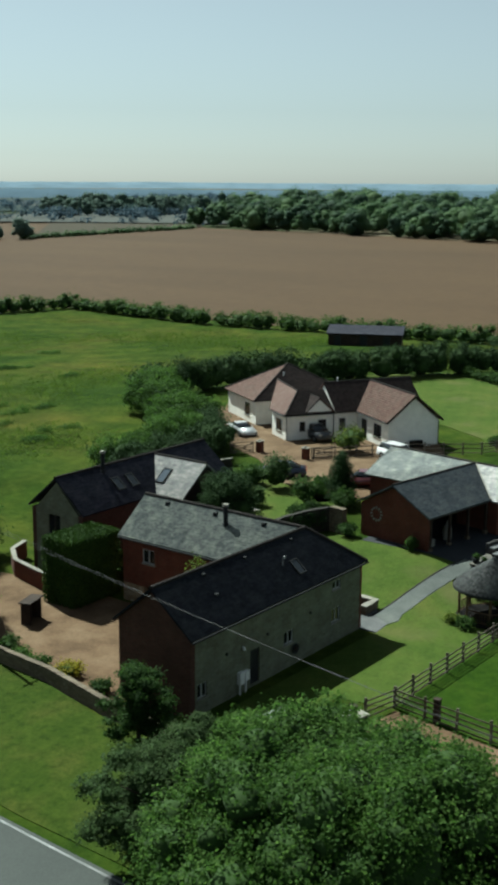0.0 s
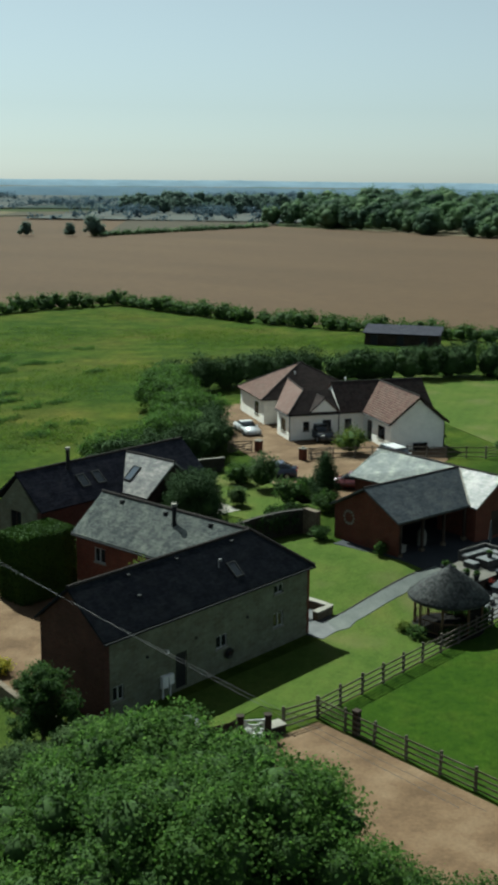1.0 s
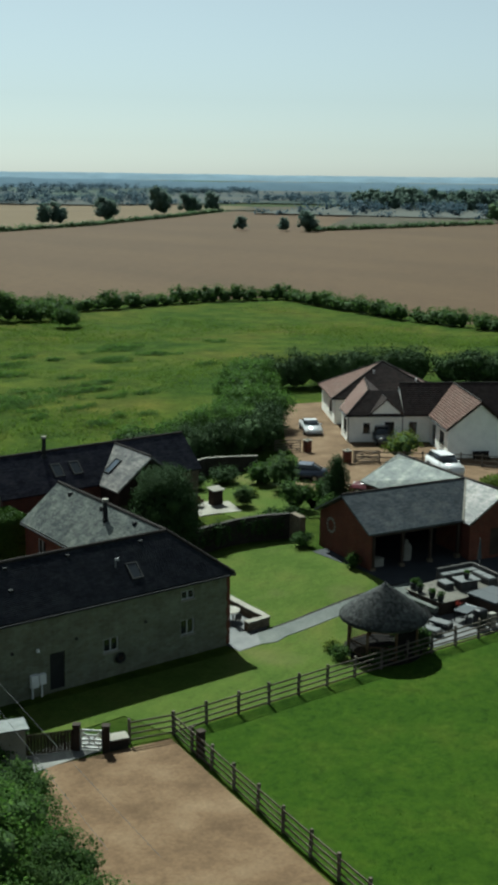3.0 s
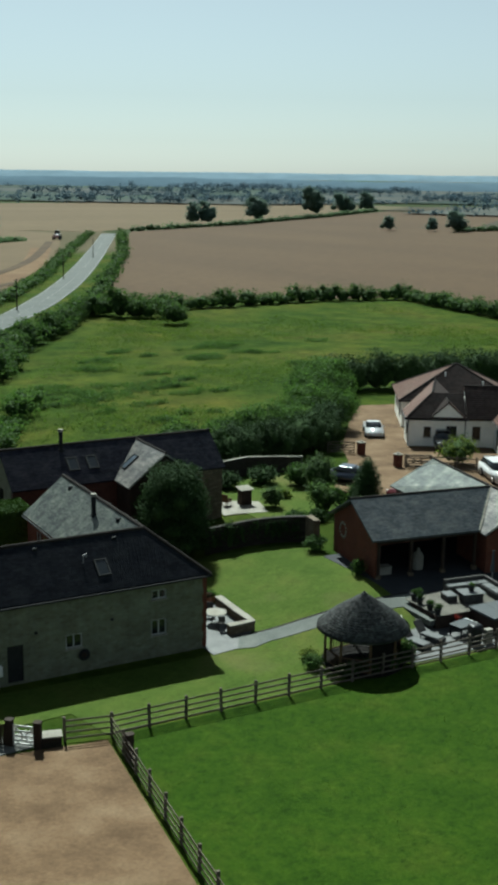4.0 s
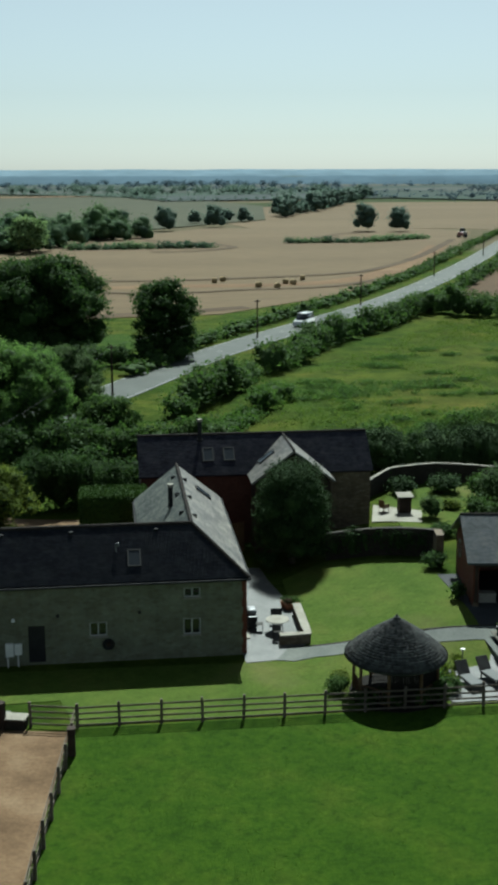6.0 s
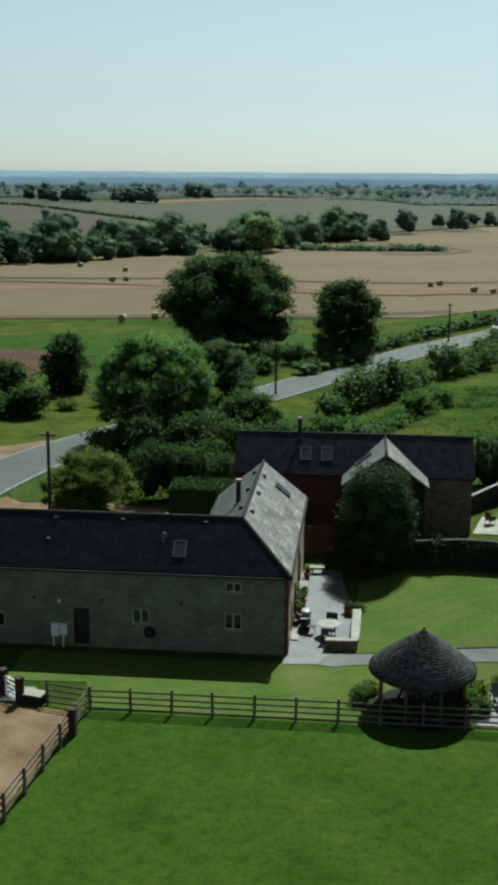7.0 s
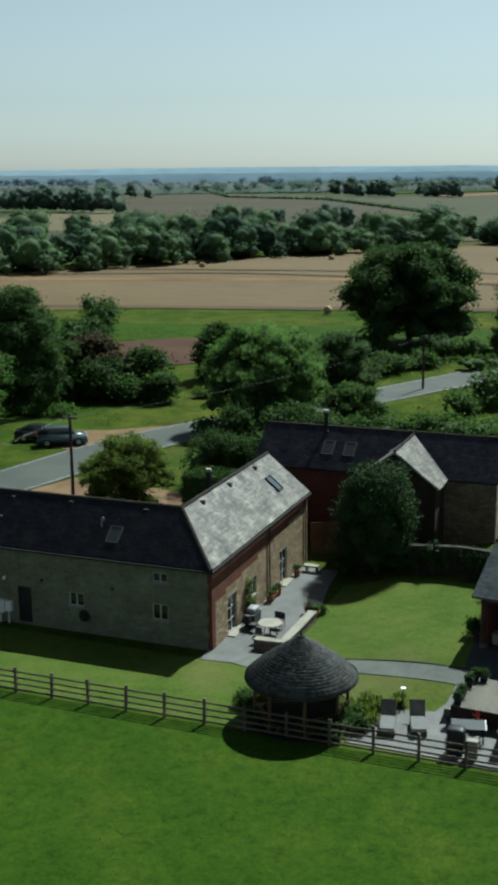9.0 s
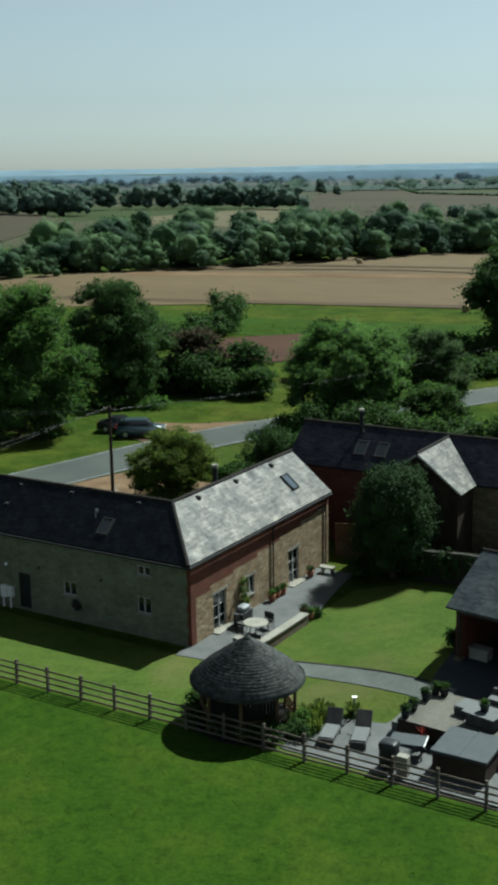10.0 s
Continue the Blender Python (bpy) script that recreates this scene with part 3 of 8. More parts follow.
# fields on the far side of the stream and beyond the wheat
patch("hill_field", [(-463, 911), (-509, 1175), (-374, 918), (-254, 826), (-199, 724), (-93, 528), (-84, 431), (-111, 408), (-177, 440), (-266, 500), (-337, 640)], M_FIELD_B, 0.5, "brown-green stubble field on the far slope", flat=0.0)
patch("hill_field", [(-434, 1068), (-309, 1004), (-189, 933), (-136, 1095), (-69, 1145), (45, 1174), (109, 813), (79, 576), (16, 480), (-60, 460), (-84, 431), (-93, 531), (-200, 727), (-255, 829), (-375, 922)], M_FIELD_O, 0.45, "olive stubble field on the far slope", flat=0.0)
# Sunlight along the far field's edge, laid on as a paler ribbon.
ribbon("field_margin", [(-189, 935), (-136, 1090), (-69, 1140), (45, 1168)], 46, M_STRAW, 0.8, "far field's sunlit edge, drawn in straw colour")
patch("hill_field", [(-263, 1052), (-180, 1155), (-260, 1595), (-400, 1601)], M_VERGE, 0.7, "bright green field far away", flat=0.0)
patch("hill_field", [(-473, 505), (-436, 494), (-341, 408), (-297, 332), (-262, 274), (-420, 320)], M_FIELD_B, 0.5, "brown stubble field across the stream", flat=0.0)
patch("hill_field", [(-1017, 1103), (-732, 1012), (-520, 1175), (-466, 911), (-345, 650), (-459, 640), (-700, 800)], M_FIELD_O, 0.45, "olive field with scattered trees far off", flat=0.0)
patch("hill_field", [(350, 412), (600, 653), (680, 612), (663, 560), (534, 452), (430, 428)], M_FIELD_B, 0.5, "tan stubble field behind the wheat", flat=0.0)
patch("hill_field", [(581, 775), (763, 750), (700, 625), (610, 655), (500, 700)], M_FIELD_B, 0.55, "tan field at the foot of far woods", flat=0.0)

patch("corner_grass", [(-21.6, 28.5), (-23.1, 28.45), (-24.4, 29.3), (-25.1, 31.2), (-23.6, 37.6), (-21.5, 43), (-17, 42), (-15, 31), (-18, 29)], M_VERGE, 0.08, "kerbed grass corner beside the road mouth", step=2.0)
patch("hut_apron", [(103.6, 76.5), (107.5, 77.6), (110.5, 72), (111.0, 67.5), (108.6, 67.0), (107.4, 71.5), (104.8, 74.0)], M_GRAVEL, 0.06, "pale gravel in front of the field hut", flat=0.0)
# farm ground covers
patch("paddock", [(-9.3, -7.6), (40, -7.6), (60, -40), (20, -44), (-11.8, -44), (-10.9, -22)], M_PADDOCK, 0.04, "short bright green paddock grass")
patch("gravel_yard", [(-9.6, -7.9), (-11.2, -22), (-12.0, -44), (-24, -44), (-22, -20), (-18, -9), (-16, -7.0), (-13, -7.4)], M_GRAVEL, 0.05, "loose tan gravel yard by the gate", step=4.0)
patch("lawn", [(0.0, -7.4), (14.5, -7.4), (13.6, -4), (13.3, 1.0), (13.2, 9.0), (13.4, 11.2), (6.5, 14.2), (3.6, 12), (3.4, 1.2), (0.4, -0.9), (-14.5, -0.5), (-14.5, -4.6), (-10.2, -4.4), (-9.4, -7.4)],
      M_LAWN, 0.04, "mown striped garden lawn between the barns")
patch("verge_lawn", [(-29.9, -30), (-29.6, 0), (-28.6, 14), (-27.0, 20.8), (-20.4, 19.4), (-17, 17.2), (-19.9, 4.8), (-20.2, -6), (-22, -20)], M_VERGE, 0.04, "mown grass verge between road and garden wall", step=3.0)
patch("forecourt", [(-21.6, 28.4), (-23.2, 28.3), (-24.9, 30.0), (-26.2, 26.2), (-27.2, 22.6), (-20.5, 20), (-16.6, 16.5), (-19.2, 5.2), (-17.2, 4.6), (-17.2, 5.6), (-6.0, 5.6), (-6, 20), (-7, 27), (-13, 28), (-17, 29)], M_GRAVEL, 0.05, "brown gravel forecourt behind the barn", step=3.0)
patch("patio", [(-0.3, -1.0), (1.6, -0.8), (3.4, 1.2), (3.5, 7.4), (3.1, 9.6), (2.7, 12.0), (2.5, 14.6), (-0.3, 14.6)], M_SLABS, 0.07, "grey stone slab patio along the barn wall")
patch("garden_path", [(1.4, -0.85), (2.3, 0.75), (6.6, 0.75), (12.2, 0.4), (14.6, 0.3), (14.6, -1.0), (12.4, -0.85), (7.0, -0.6), (3.6, -0.7), (2.4, -1.1)], M_PAVING, 0.075, "grey slab path crossing the lawn")
patch("cart_yard", [(13.3, -1.4), (24, -1.4), (30, 0), (30, 8.4), (13.0, 8.4), (13.2, 2.2)], M_PAVE_DARK, 0.06, "paving before the open cart shed, darkened as by its shadow")
patch("lower_terrace", [(9.4, -7.2), (22, -7.3), (22, -1.4), (13.4, -1.5), (12.6, -3.2), (10.2, -3.6), (9.6, -4.6)], M_SLABS, 0.09, "pale slab terrace behind the fence")
patch("gate_path", [(-20, -5.5), (-14.4, -5.3), (-12.6, -5.3), (-12.3, -6.6), (-13, -7.0), (-20, -7.2)], M_PATIO, 0.06, "pale concrete path inside the gate")
patch("drive", [(20, 17), (24, 15), (30, 13), (43, 17), (48, 20.5), (43.5, 24.5), (45.5, 30), (42, 33), (42, 35), (46, 42), (54, 51), (46, 53), (40, 46), (35.5, 40), (32.5, 36), (30, 31), (24, 24)], M_GRAVEL, 0.05, "brown gravel drive in front of the bungalow", step=2.0)
patch("bungalow_lawn", [(53, 18), (60, 30), (66, 42), (80, 52), (98, 38), (96, 10), (80, -6), (56, 2), (46, 12)], M_LAWN, 0.05, "mown lawn beside the bungalow", step=4.0)
patch("garden_bed", [(13.5, 16.2), (20, 14.5), (24, 20), (23.5, 29), (15, 29.3), (13, 24)], M_LAWN, 0.05, "small walled garden with a bright green lawn", step=2.0)
patch("small_patio", [(11.5, 20.4), (15.0, 19.6), (15.8, 22.5), (12.5, 24.5)], M_COPING, 0.08, "sunlit pale patio in the walled garden")


# ---- buildings ----
def slates(parent, a, b, c, d, mat, name="slate_covering", w=0.28, h=0.19, seed=1, label=""):
    """Overlapping slates over a roof slope. a, b: eave ends; c, d: ridge ends above b and a. All in the parent's space."""
    rnd = random.Random(seed)
    a, b, c, d = (Vector(p) for p in (a, b, c, d))
    n = (b - a).cross(d - a).normalized()
    if n.z < 0:
        n = -n
    rise = ((d + c) / 2 - (a + b) / 2)
    u = (b - a).normalized()
    up = n.cross(u).normalized()
    if up.z < 0:
        up = -up
    hgt = abs((d - a).dot(up))
    rows = max(2, int(hgt / h))
    v, f = [], []
    for r in range(rows):
        t0, t1 = r / rows, (r + 1) / rows
        l0, r0 = a.lerp(d, t0), b.lerp(c, t0)
        l1, r1 = a.lerp(d, t1), b.lerp(c, t1)
        L = (r0 - l0).length
        k = max(1, round(L / w))
        ofs = 0.5 if r % 2 else 0.0
        edges = [0.0] + [(i + ofs) / k for i in range(0 if ofs else 1, k) if 0.0 < (i + ofs) / k < 1.0] + [1.0]
        for i in range(len(edges) - 1):
            e0, e1 = edges[i] + 0.005 / k, edges[i + 1] - 0.005 / k
            if e1 - e0 < 0.15 / k:
                continue
            z0 = 0.0051 + rnd.uniform(-0.0002, 0.0002)
            z1 = 0.005 + rnd.uniform(-0.0001, 0.0001)
            p = [l0.lerp(r0, e0) + n * z0, l0.lerp(r0, e1) + n * z0, l1.lerp(r1, e1) + n * z1, l1.lerp(r1, e0) + n * z1]
            q = [p[0] - n * 0.002, p[1] - n * 0.002]
            s = len(v)
            v += p + q
            f += [(s, s + 1, s + 2, s + 3), (s + 4, s + 5, s + 1, s)]
    ob = arrays(name, v, f, mat, parent, label)
    ob["kind"] = "stuff"
    return ob


def roof_slope(parent, a, b, c, d, mat, seed, under=None, w=0.22, h=0.115, name="roof_slope", sname="slate_covering", thick=0.12):
    bm = bmesh.new()
    pts = [a, b, c] if (Vector(c) - Vector(d)).length < 1e-4 else [a, b, c, d]
    slab(bm, pts, thick)
    o = part(name, bm, under or mat, parent)
    s = slates(parent, a, b, c, d, mat, sname, w, h, seed)
    s.parent = o
    return o


def ridge(parent, p, q, mat, r=0.11, name="ridge_cap", seg=0.45):
    """Ridge or hip tiles in a row along a line, joined in one part."""
    p, q = Vector(p), Vector(q)
    d = (q - p).normalized()
    side = d.cross(Vector((0, 0, 1))).normalized()
    up = side.cross(d)
    n = max(1, round((q - p).length / seg))
    bm = bmesh.new()
    last = None
    for i in range(n):
        for t, w in ((i / n, 1.12), ((i + 0.2) / n, 1.0), ((i + 0.97) / n, 0.95)):
            c = p.lerp(q, t)
            ring = [bm.verts.new(c + (side * math.cos(a) + up * math.sin(a)) * r * w) for a in (math.tau * k / 8 for k in range(8))]
            if last:
                for k in range(8):
                    bm.faces.new((last[k], last[(k + 1) % 8], ring[(k + 1) % 8], ring[k]))
            else:
                bm.faces.new(ring[::-1])
            last = ring
    bm.faces.new(last)
    return part(name, bm, mat, parent)


def wall_x(parent, name, x, y0, y1, z0, z1, thick, openings, mat, tops=None):
    """An upright wall along y at x (outer face), thick to the -side by sign; openings (y0, y1, z0, z1) go through it."""
    return _wall(parent, name, "x", x, y0, y1, z0, z1, thick, openings, mat, tops)


def wall_y(parent, name, y, x0, x1, z0, z1, thick, openings, mat, tops=None):
    return _wall(parent, name, "y", y, x0, x1, z0, z1, thick, openings, mat, tops)


def _wall(parent, name, axis, c, s0, s1, z0, z1, thick, openings, mat, tops):
    bm = bmesh.new()
    ss = sorted({s0, s1, *[o[0] for o in openings], *[o[1] for o in openings]})
    zs = sorted({z0, z1, *[max(o[2], z0) for o in openings], *[min(o[3], z1) for o in openings]})
    verts = {}

    def vert(i, j, k):
        if (i, j, k) not in verts:
            d = c + (thick if k else 0)
            verts[i, j, k] = bm.verts.new((ss[i], d, zs[j]) if axis == "y" else (d, ss[i], zs[j]))
        return verts[i, j, k]

    def solid(i, j):
        if not (0 <= i < len(ss) - 1 and 0 <= j < len(zs) - 1):
            return False
        a, b = (ss[i] + ss[i + 1]) / 2, (zs[j] + zs[j + 1]) / 2
        return not any(o[0] < a < o[1] and o[2] < b < o[3] for o in openings)

    for i in range(len(ss) - 1):
        for j in range(len(zs) - 1):
            if not solid(i, j):
                continue
            for k in (0, 1):
                bm.faces.new((vert(i, j, k), vert(i + 1, j, k), vert(i + 1, j + 1, k), vert(i, j + 1, k)))
            for di, dj, p, q in ((-1, 0, (i, j), (i, j + 1)), (1, 0, (i + 1, j), (i + 1, j + 1)), (0, -1, (i, j), (i + 1, j)), (0, 1, (i, j + 1), (i + 1, j + 1))):
                if not solid(i + di, j + dj):
                    bm.faces.new((vert(*p, 0), vert(*q, 0), vert(*q, 1), vert(*p, 1)))
    if tops:
        (ta, th) = tops
        if axis == "y":
            pts = [(s0, z1), (s1, z1), (ta, th)]
            vs = [[bm.verts.new((s, yy, z)) for s, z in pts] for yy in (c, c + thick)]
        else:
            pts = [(s0, z1), (s1, z1), (ta, th)]
            vs = [[bm.verts.new((xx, s, z)) for s, z in pts] for xx in (c, c + thick)]
        bm.faces.new(vs[0])
        bm.faces.new(vs[1][::-1])
        for i in range(3):
            j = (i + 1) % 3
            bm.faces.new((vs[0][i], vs[1][i], vs[1][j], vs[0][j]))
    return part(name, bm, mat, parent)


def window(parent, axis, c, s0, s1, z0, z1, out, panes=2, mat=None, sill=True, name="window", cross=1):
    """A framed window in the plane axis = c, facing the sign out; the frame, its panes and its sill."""
    mat = mat or M_FRAME
    w, h = s1 - s0, z1 - z0
    if axis == "y":
        base = Matrix(((1, 0, 0, s0), (0, 1, 0, c), (0, 0, 1, z0), (0, 0, 0, 1)))
        if out > 0:
            base = Matrix(((-1, 0, 0, s1), (0, -1, 0, c), (0, 0, 1, z0), (0, 0, 0, 1)))
    else:
        base = Matrix(((0, -1, 0, c), (1, 0, 0, s0), (0, 0, 1, z0), (0, 0, 0, 1))) if out > 0 else Matrix(((0, 1, 0, c), (-1, 0, 0, s1), (0, 0, 1, z0), (0, 0, 0, 1)))
    t = 0.06
    bm = bmesh.new()
    box(bm, 0, t, 0.06, 0.14, 0, h)
    box(bm, w - t, w, 0.06, 0.14, 0, h)
    box(bm, t, w - t, 0.06, 0.14, 0, t)
    box(bm, t, w - t, 0.06, 0.14, h - t, h)
    for i in range(1, panes):
        x = w * i / panes
        box(bm, x - 0.035, x + 0.035, 0.06, 0.14, t, h - t)
    for j in range(1, cross):
        z = h * j / cross
        for i in range(panes):
            box(bm, w * i / panes + 0.03, w * (i + 1) / panes - 0.03, 0.08, 0.12, z - 0.02, z + 0.02)
    fr = part(name, bm, mat, parent, m=base)
    for i in range(panes):
        boxpart("pane", (w * i / panes + 0.02, w * (i + 1) / panes - 0.02, 0.10, 0.115, 0.02, h - 0.02), M_GLASS, fr)
    if sill:
        boxpart("sill", (-0.06, w + 0.06, -0.06, 0.06, -0.09, 0.0), M_COPING, fr, "pale stone sill", 0.01)
    return fr


def skylight(parent, o, u, up, w, h, name="skylight", pane=None):
    """A roof window lying on a slope: o its lower corner, u along the eave, up the slope."""
    o, u, up = Vector(o), Vector(u).normalized(), Vector(up).normalized()
    n = u.cross(up).normalized()
    m = Matrix(((u.x, up.x, n.x, o.x), (u.y, up.y, n.y, o.y), (u.z, up.z, n.z, o.z), (0, 0, 0, 1)))
    bm = bmesh.new()
    for d in ((0, w, 0, 0.08), (0, w, h - 0.08, h), (0, 0.08, 0.08, h - 0.08), (w - 0.08, w, 0.08, h - 0.08)):
        box(bm, d[0], d[1], d[2], d[3], -0.02, 0.09)
    fr = part(name, bm, M_GUTTER, parent, "dark metal roof window", m=m)
    boxpart("pane", (0.06, w - 0.06, 0.06, h - 0.06, 0.03, 0.05), pane or M_GLASS, fr)
    return fr


# the L-shaped barn: long front range and a wing behind its east end
E0, R0 = 4.6, 6.95
barn = thing("barn", pose(0, 0, 0), "long L-shaped stone and brick barn with hipped slate roof", "barn")
FW = [(-16.7, -15.9, 0.95, 1.8), (-12.0, -11.1, 0.12, 2.25), (-8.7, -7.75, 1.5, 2.3), (-3.6, -2.65, 1.35, 2.28), (-3.55, -2.65, 3.5, 4.05)]
wall_y(barn, "front_wall", 0.3, -17.3, -0.31, -0.3, 4.42, 0.45, FW, M_STONE)
for i, (z0, z1) in enumerate([(-0.3 + 0.45 * k, -0.3 + 0.45 * (k + 1)) for k in range(10)]):
    boxpart("quoin", (-0.30 - (0.07 if i % 2 else 0.0), -0.097, 0.295, 0.75, z0, z1 + (0.22 if i == 9 else 0)), M_BRICK, barn)
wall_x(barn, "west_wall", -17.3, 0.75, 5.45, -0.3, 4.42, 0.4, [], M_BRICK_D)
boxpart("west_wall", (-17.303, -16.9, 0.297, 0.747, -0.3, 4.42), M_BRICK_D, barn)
wall_y(barn, "back_wall", 5.45, -16.9, -5.6, -0.3, 4.42, -0.4, [(-14.5, -13.0, 1.0, 2.2), (-10.5, -9.2, 0.1, 2.2)], M_BRICK)
EW = [(2.45, 3.75, 0.12, 2.2), (5.9, 6.8, 1.05, 2.1), (10.85, 12.1, 0.12, 2.2)]
wall_x(barn, "east_wall", -0.1, 0.75, 16.1, -0.3, 2.6, -0.4, EW, M_STONE_E)
# the brickwork above rises unevenly over the old stone
STEP = [(0.75, 2.6), (2.2, 2.6), (2.2, 2.85), (4.6, 2.85), (4.6, 3.0), (7.2, 3.0), (7.2, 3.25), (9.8, 3.25), (9.8, 3.45), (12.4, 3.45), (12.4, 3.7), (14.6, 3.7), (14.6, 3.85), (16.1, 3.85)]
for nm, lo, hi, mt in (("upper_stone", 2.6, None, M_STONE_E), ("upper_brick", None, 4.42, M_BRICK)):
    for (ya, za), (yb, zb) in zip(STEP, STEP[1:]):
        z0, z1 = (lo, za) if lo else (za, hi)
        if yb > ya and z1 - z0 > 0.01:
            boxpart(nm, (-0.5, -0.1, ya, yb, z0, z1), mt, barn)
wall_x(barn, "wing_west_wall", -5.6, 5.45, 16.1, 1.3, 4.42, 0.4, [(13.2, 14.3, 3.0, 4.0), (8.0, 9.0, 2.6, 3.6)], M_BRICK)
wall_x(barn, "wing_west_base", -5.6, 5.45, 16.1, -0.3, 1.3, 0.4, [(13.3, 14.2, -0.3, 1.3)], M_STONE_E)
wall_y(barn, "wing_gable", 16.1, -5.2, -0.5, -0.3, 4.42, -0.4, [], M_BRICK, (-2.95, 6.3))
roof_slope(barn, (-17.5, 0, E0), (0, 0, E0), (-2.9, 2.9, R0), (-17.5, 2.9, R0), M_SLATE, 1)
bm = bmesh.new()
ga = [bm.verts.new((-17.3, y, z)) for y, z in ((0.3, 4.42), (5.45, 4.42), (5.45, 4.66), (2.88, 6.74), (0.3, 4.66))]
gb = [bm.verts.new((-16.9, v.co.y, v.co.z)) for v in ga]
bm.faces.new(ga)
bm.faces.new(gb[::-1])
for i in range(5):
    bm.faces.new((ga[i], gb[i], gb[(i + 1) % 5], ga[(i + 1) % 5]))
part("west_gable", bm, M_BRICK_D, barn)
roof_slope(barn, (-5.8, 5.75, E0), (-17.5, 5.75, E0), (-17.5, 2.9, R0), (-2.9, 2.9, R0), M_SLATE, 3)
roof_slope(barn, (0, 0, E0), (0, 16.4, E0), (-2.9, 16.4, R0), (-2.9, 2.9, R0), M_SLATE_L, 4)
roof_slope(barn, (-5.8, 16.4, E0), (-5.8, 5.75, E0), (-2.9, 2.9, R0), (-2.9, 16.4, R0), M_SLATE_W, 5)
ridge(barn, (-17.5, 2.9, R0 + 0.02), (-2.9, 2.9, R0 + 0.02), M_RIDGE)
ridge(barn, (-2.9, 2.9, R0 + 0.02), (-2.9, 16.4, R0 + 0.02), M_RIDGE)
ridge(barn, (0, 0, E0 + 0.02), (-2.9, 2.9, R0 + 0.02), M_RIDGE)
for a, b in (((-17.5, -0.06, 4.5), (0.02, -0.06, 4.5)), ((0.06, -0.02, 4.5), (0.06, 16.3, 4.5)), ((-5.86, 5.8, 4.5), (-5.86, 16.3, 4.5))):
    cylpart("gutter", a, b, 0.065, 0.065, M_GUTTER, barn, "black gutter", 8)
for x, y in ((-0.03, 8.9), (-0.03, 15.6)):
    cylpart("downpipe", (x, y, 0), (x, y, 4.45), 0.045, 0.045, M_BLACK, barn, "black downpipe", 8)
for s0, s1, z0, z1 in (FW[0], FW[2], FW[3], FW[4]):
    window(barn, "y", 0.3, s0, s1, z0, z1, -1)
boxpart("door", (-12.0, -11.1, 0.42, 0.48, 0.12, 2.25), M_BLACK, barn, "dark painted plank door")
for s0, s1, z0, z1 in EW:
    window(barn, "x", -0.1, s0, s1, z0, z1, 1, name="french_door" if z0 < 0.5 else "window", sill=z0 > 0.5, cross=1 if z0 > 0.5 else 3)
    boxpart("lintel", (-0.2, -0.085, s0 - 0.15, s1 + 0.15, z1, z1 + 0.16), M_COPING, barn, "pale stone lintel", 0.01)
for y0, y1 in ((2.3, 3.9), (10.7, 12.3)):
    boxpart("doorstep", (-0.1, 0.35, y0, y1, 0.0, 0.14), M_COPING, barn, "pale stone doorstep", 0.02)
for s0, s1, z0, z1 in ((13.2, 14.3, 3.0, 4.0), (8.0, 9.0, 2.6, 3.6)):
    window(barn, "x", -5.6, s0, s1, z0, z1, -1)
UPF = Vector((0, 2.9, R0 - E0)).normalized()
def front_slope(x, y):
    return Vector((x, y, E0 + (R0 - E0) * y / 2.9)) + Vector((0, -UPF.z, UPF.y)) * 0.03
for x, y in ((-6.55, 0.75),):
    skylight(barn, front_slope(x, y), (1, 0, 0), UPF, 0.75, 1.1)
UPE = Vector((-2.9, 0, R0 - E0)).normalized()
skylight(barn, Vector((-0.95, 13.0, E0 + (R0 - E0) * 0.95 / 2.9)) + Vector((0.02, 0, 0.03)), (0, 1, 0), UPE, 0.8, 1.2, pane=M_SKY_GLASS)


def flue(parent, x, y, z0, z1, r, name="flue"):
    fl = cylpart(name, (x, y, z0), (x, y, z1), r, r, M_GUTTER, parent, "black metal flue", 14)
    cylpart("cowl", (x, y, z1 + 0.04), (x, y, z1 + 0.2), r * 1.45, r * 1.3, M_COPING, fl, "pale metal rain cowl", 14)
    cylpart("collar", (x, y, z0 + 0.2), (x, y, z0 + 0.32), r * 1.5, r * 1.1, M_GUTTER, fl, "", 14)
    return fl


flue(barn, -3.75, 8.6, 6.1, 7.5, 0.15)
pv = cylpart("vent_pipe", (-7.15, 1.55, 5.7), (-7.15, 1.55, 6.3), 0.035, 0.035, M_LEAD, barn, "white vent pipe", 8)
cylpart("vent_cap", (-7.15, 1.55, 6.3), (-7.0, 1.5, 6.36), 0.05, 0.05, M_LEAD, pv, "", 8)
cylpart("vent_elbow", (-7.0, 1.5, 6.38), (-7.0, 1.5, 6.2), 0.05, 0.05, M_LEAD, pv, "", 8)
for x, y in ((-4.9, 2.62), (-9.6, 2.62), (-13.4, 2.6), (-13.6, 1.5)):
    p = front_slope(x, y)
    boxpart("roof_vent", (p.x - 0.12, p.x + 0.12, p.y - 0.14, p.y + 0.1, p.z - 0.1, p.z + 0.04), M_GUTTER, barn, "", 0.02)
for y in (5.0, 9.0, 13.2):
    boxpart("roof_vent", (-2.75, -2.45, y - 0.13, y + 0.13, 6.5, 6.83), M_GUTTER, barn, "", 0.02)
    boxpart("roof_vent", (-3.4, -3.12, y + 0.7, y + 0.96, 6.5, 6.82), M_GUTTER, barn, "", 0.02)
for x in (-5.98, -10.38, -14.18):
    cylpart("wall_vent", (x, 0.31, 2.77), (x, 0.22, 2.77), 0.10, 0.08, M_BLACK, barn, "black round wall vent", 12)
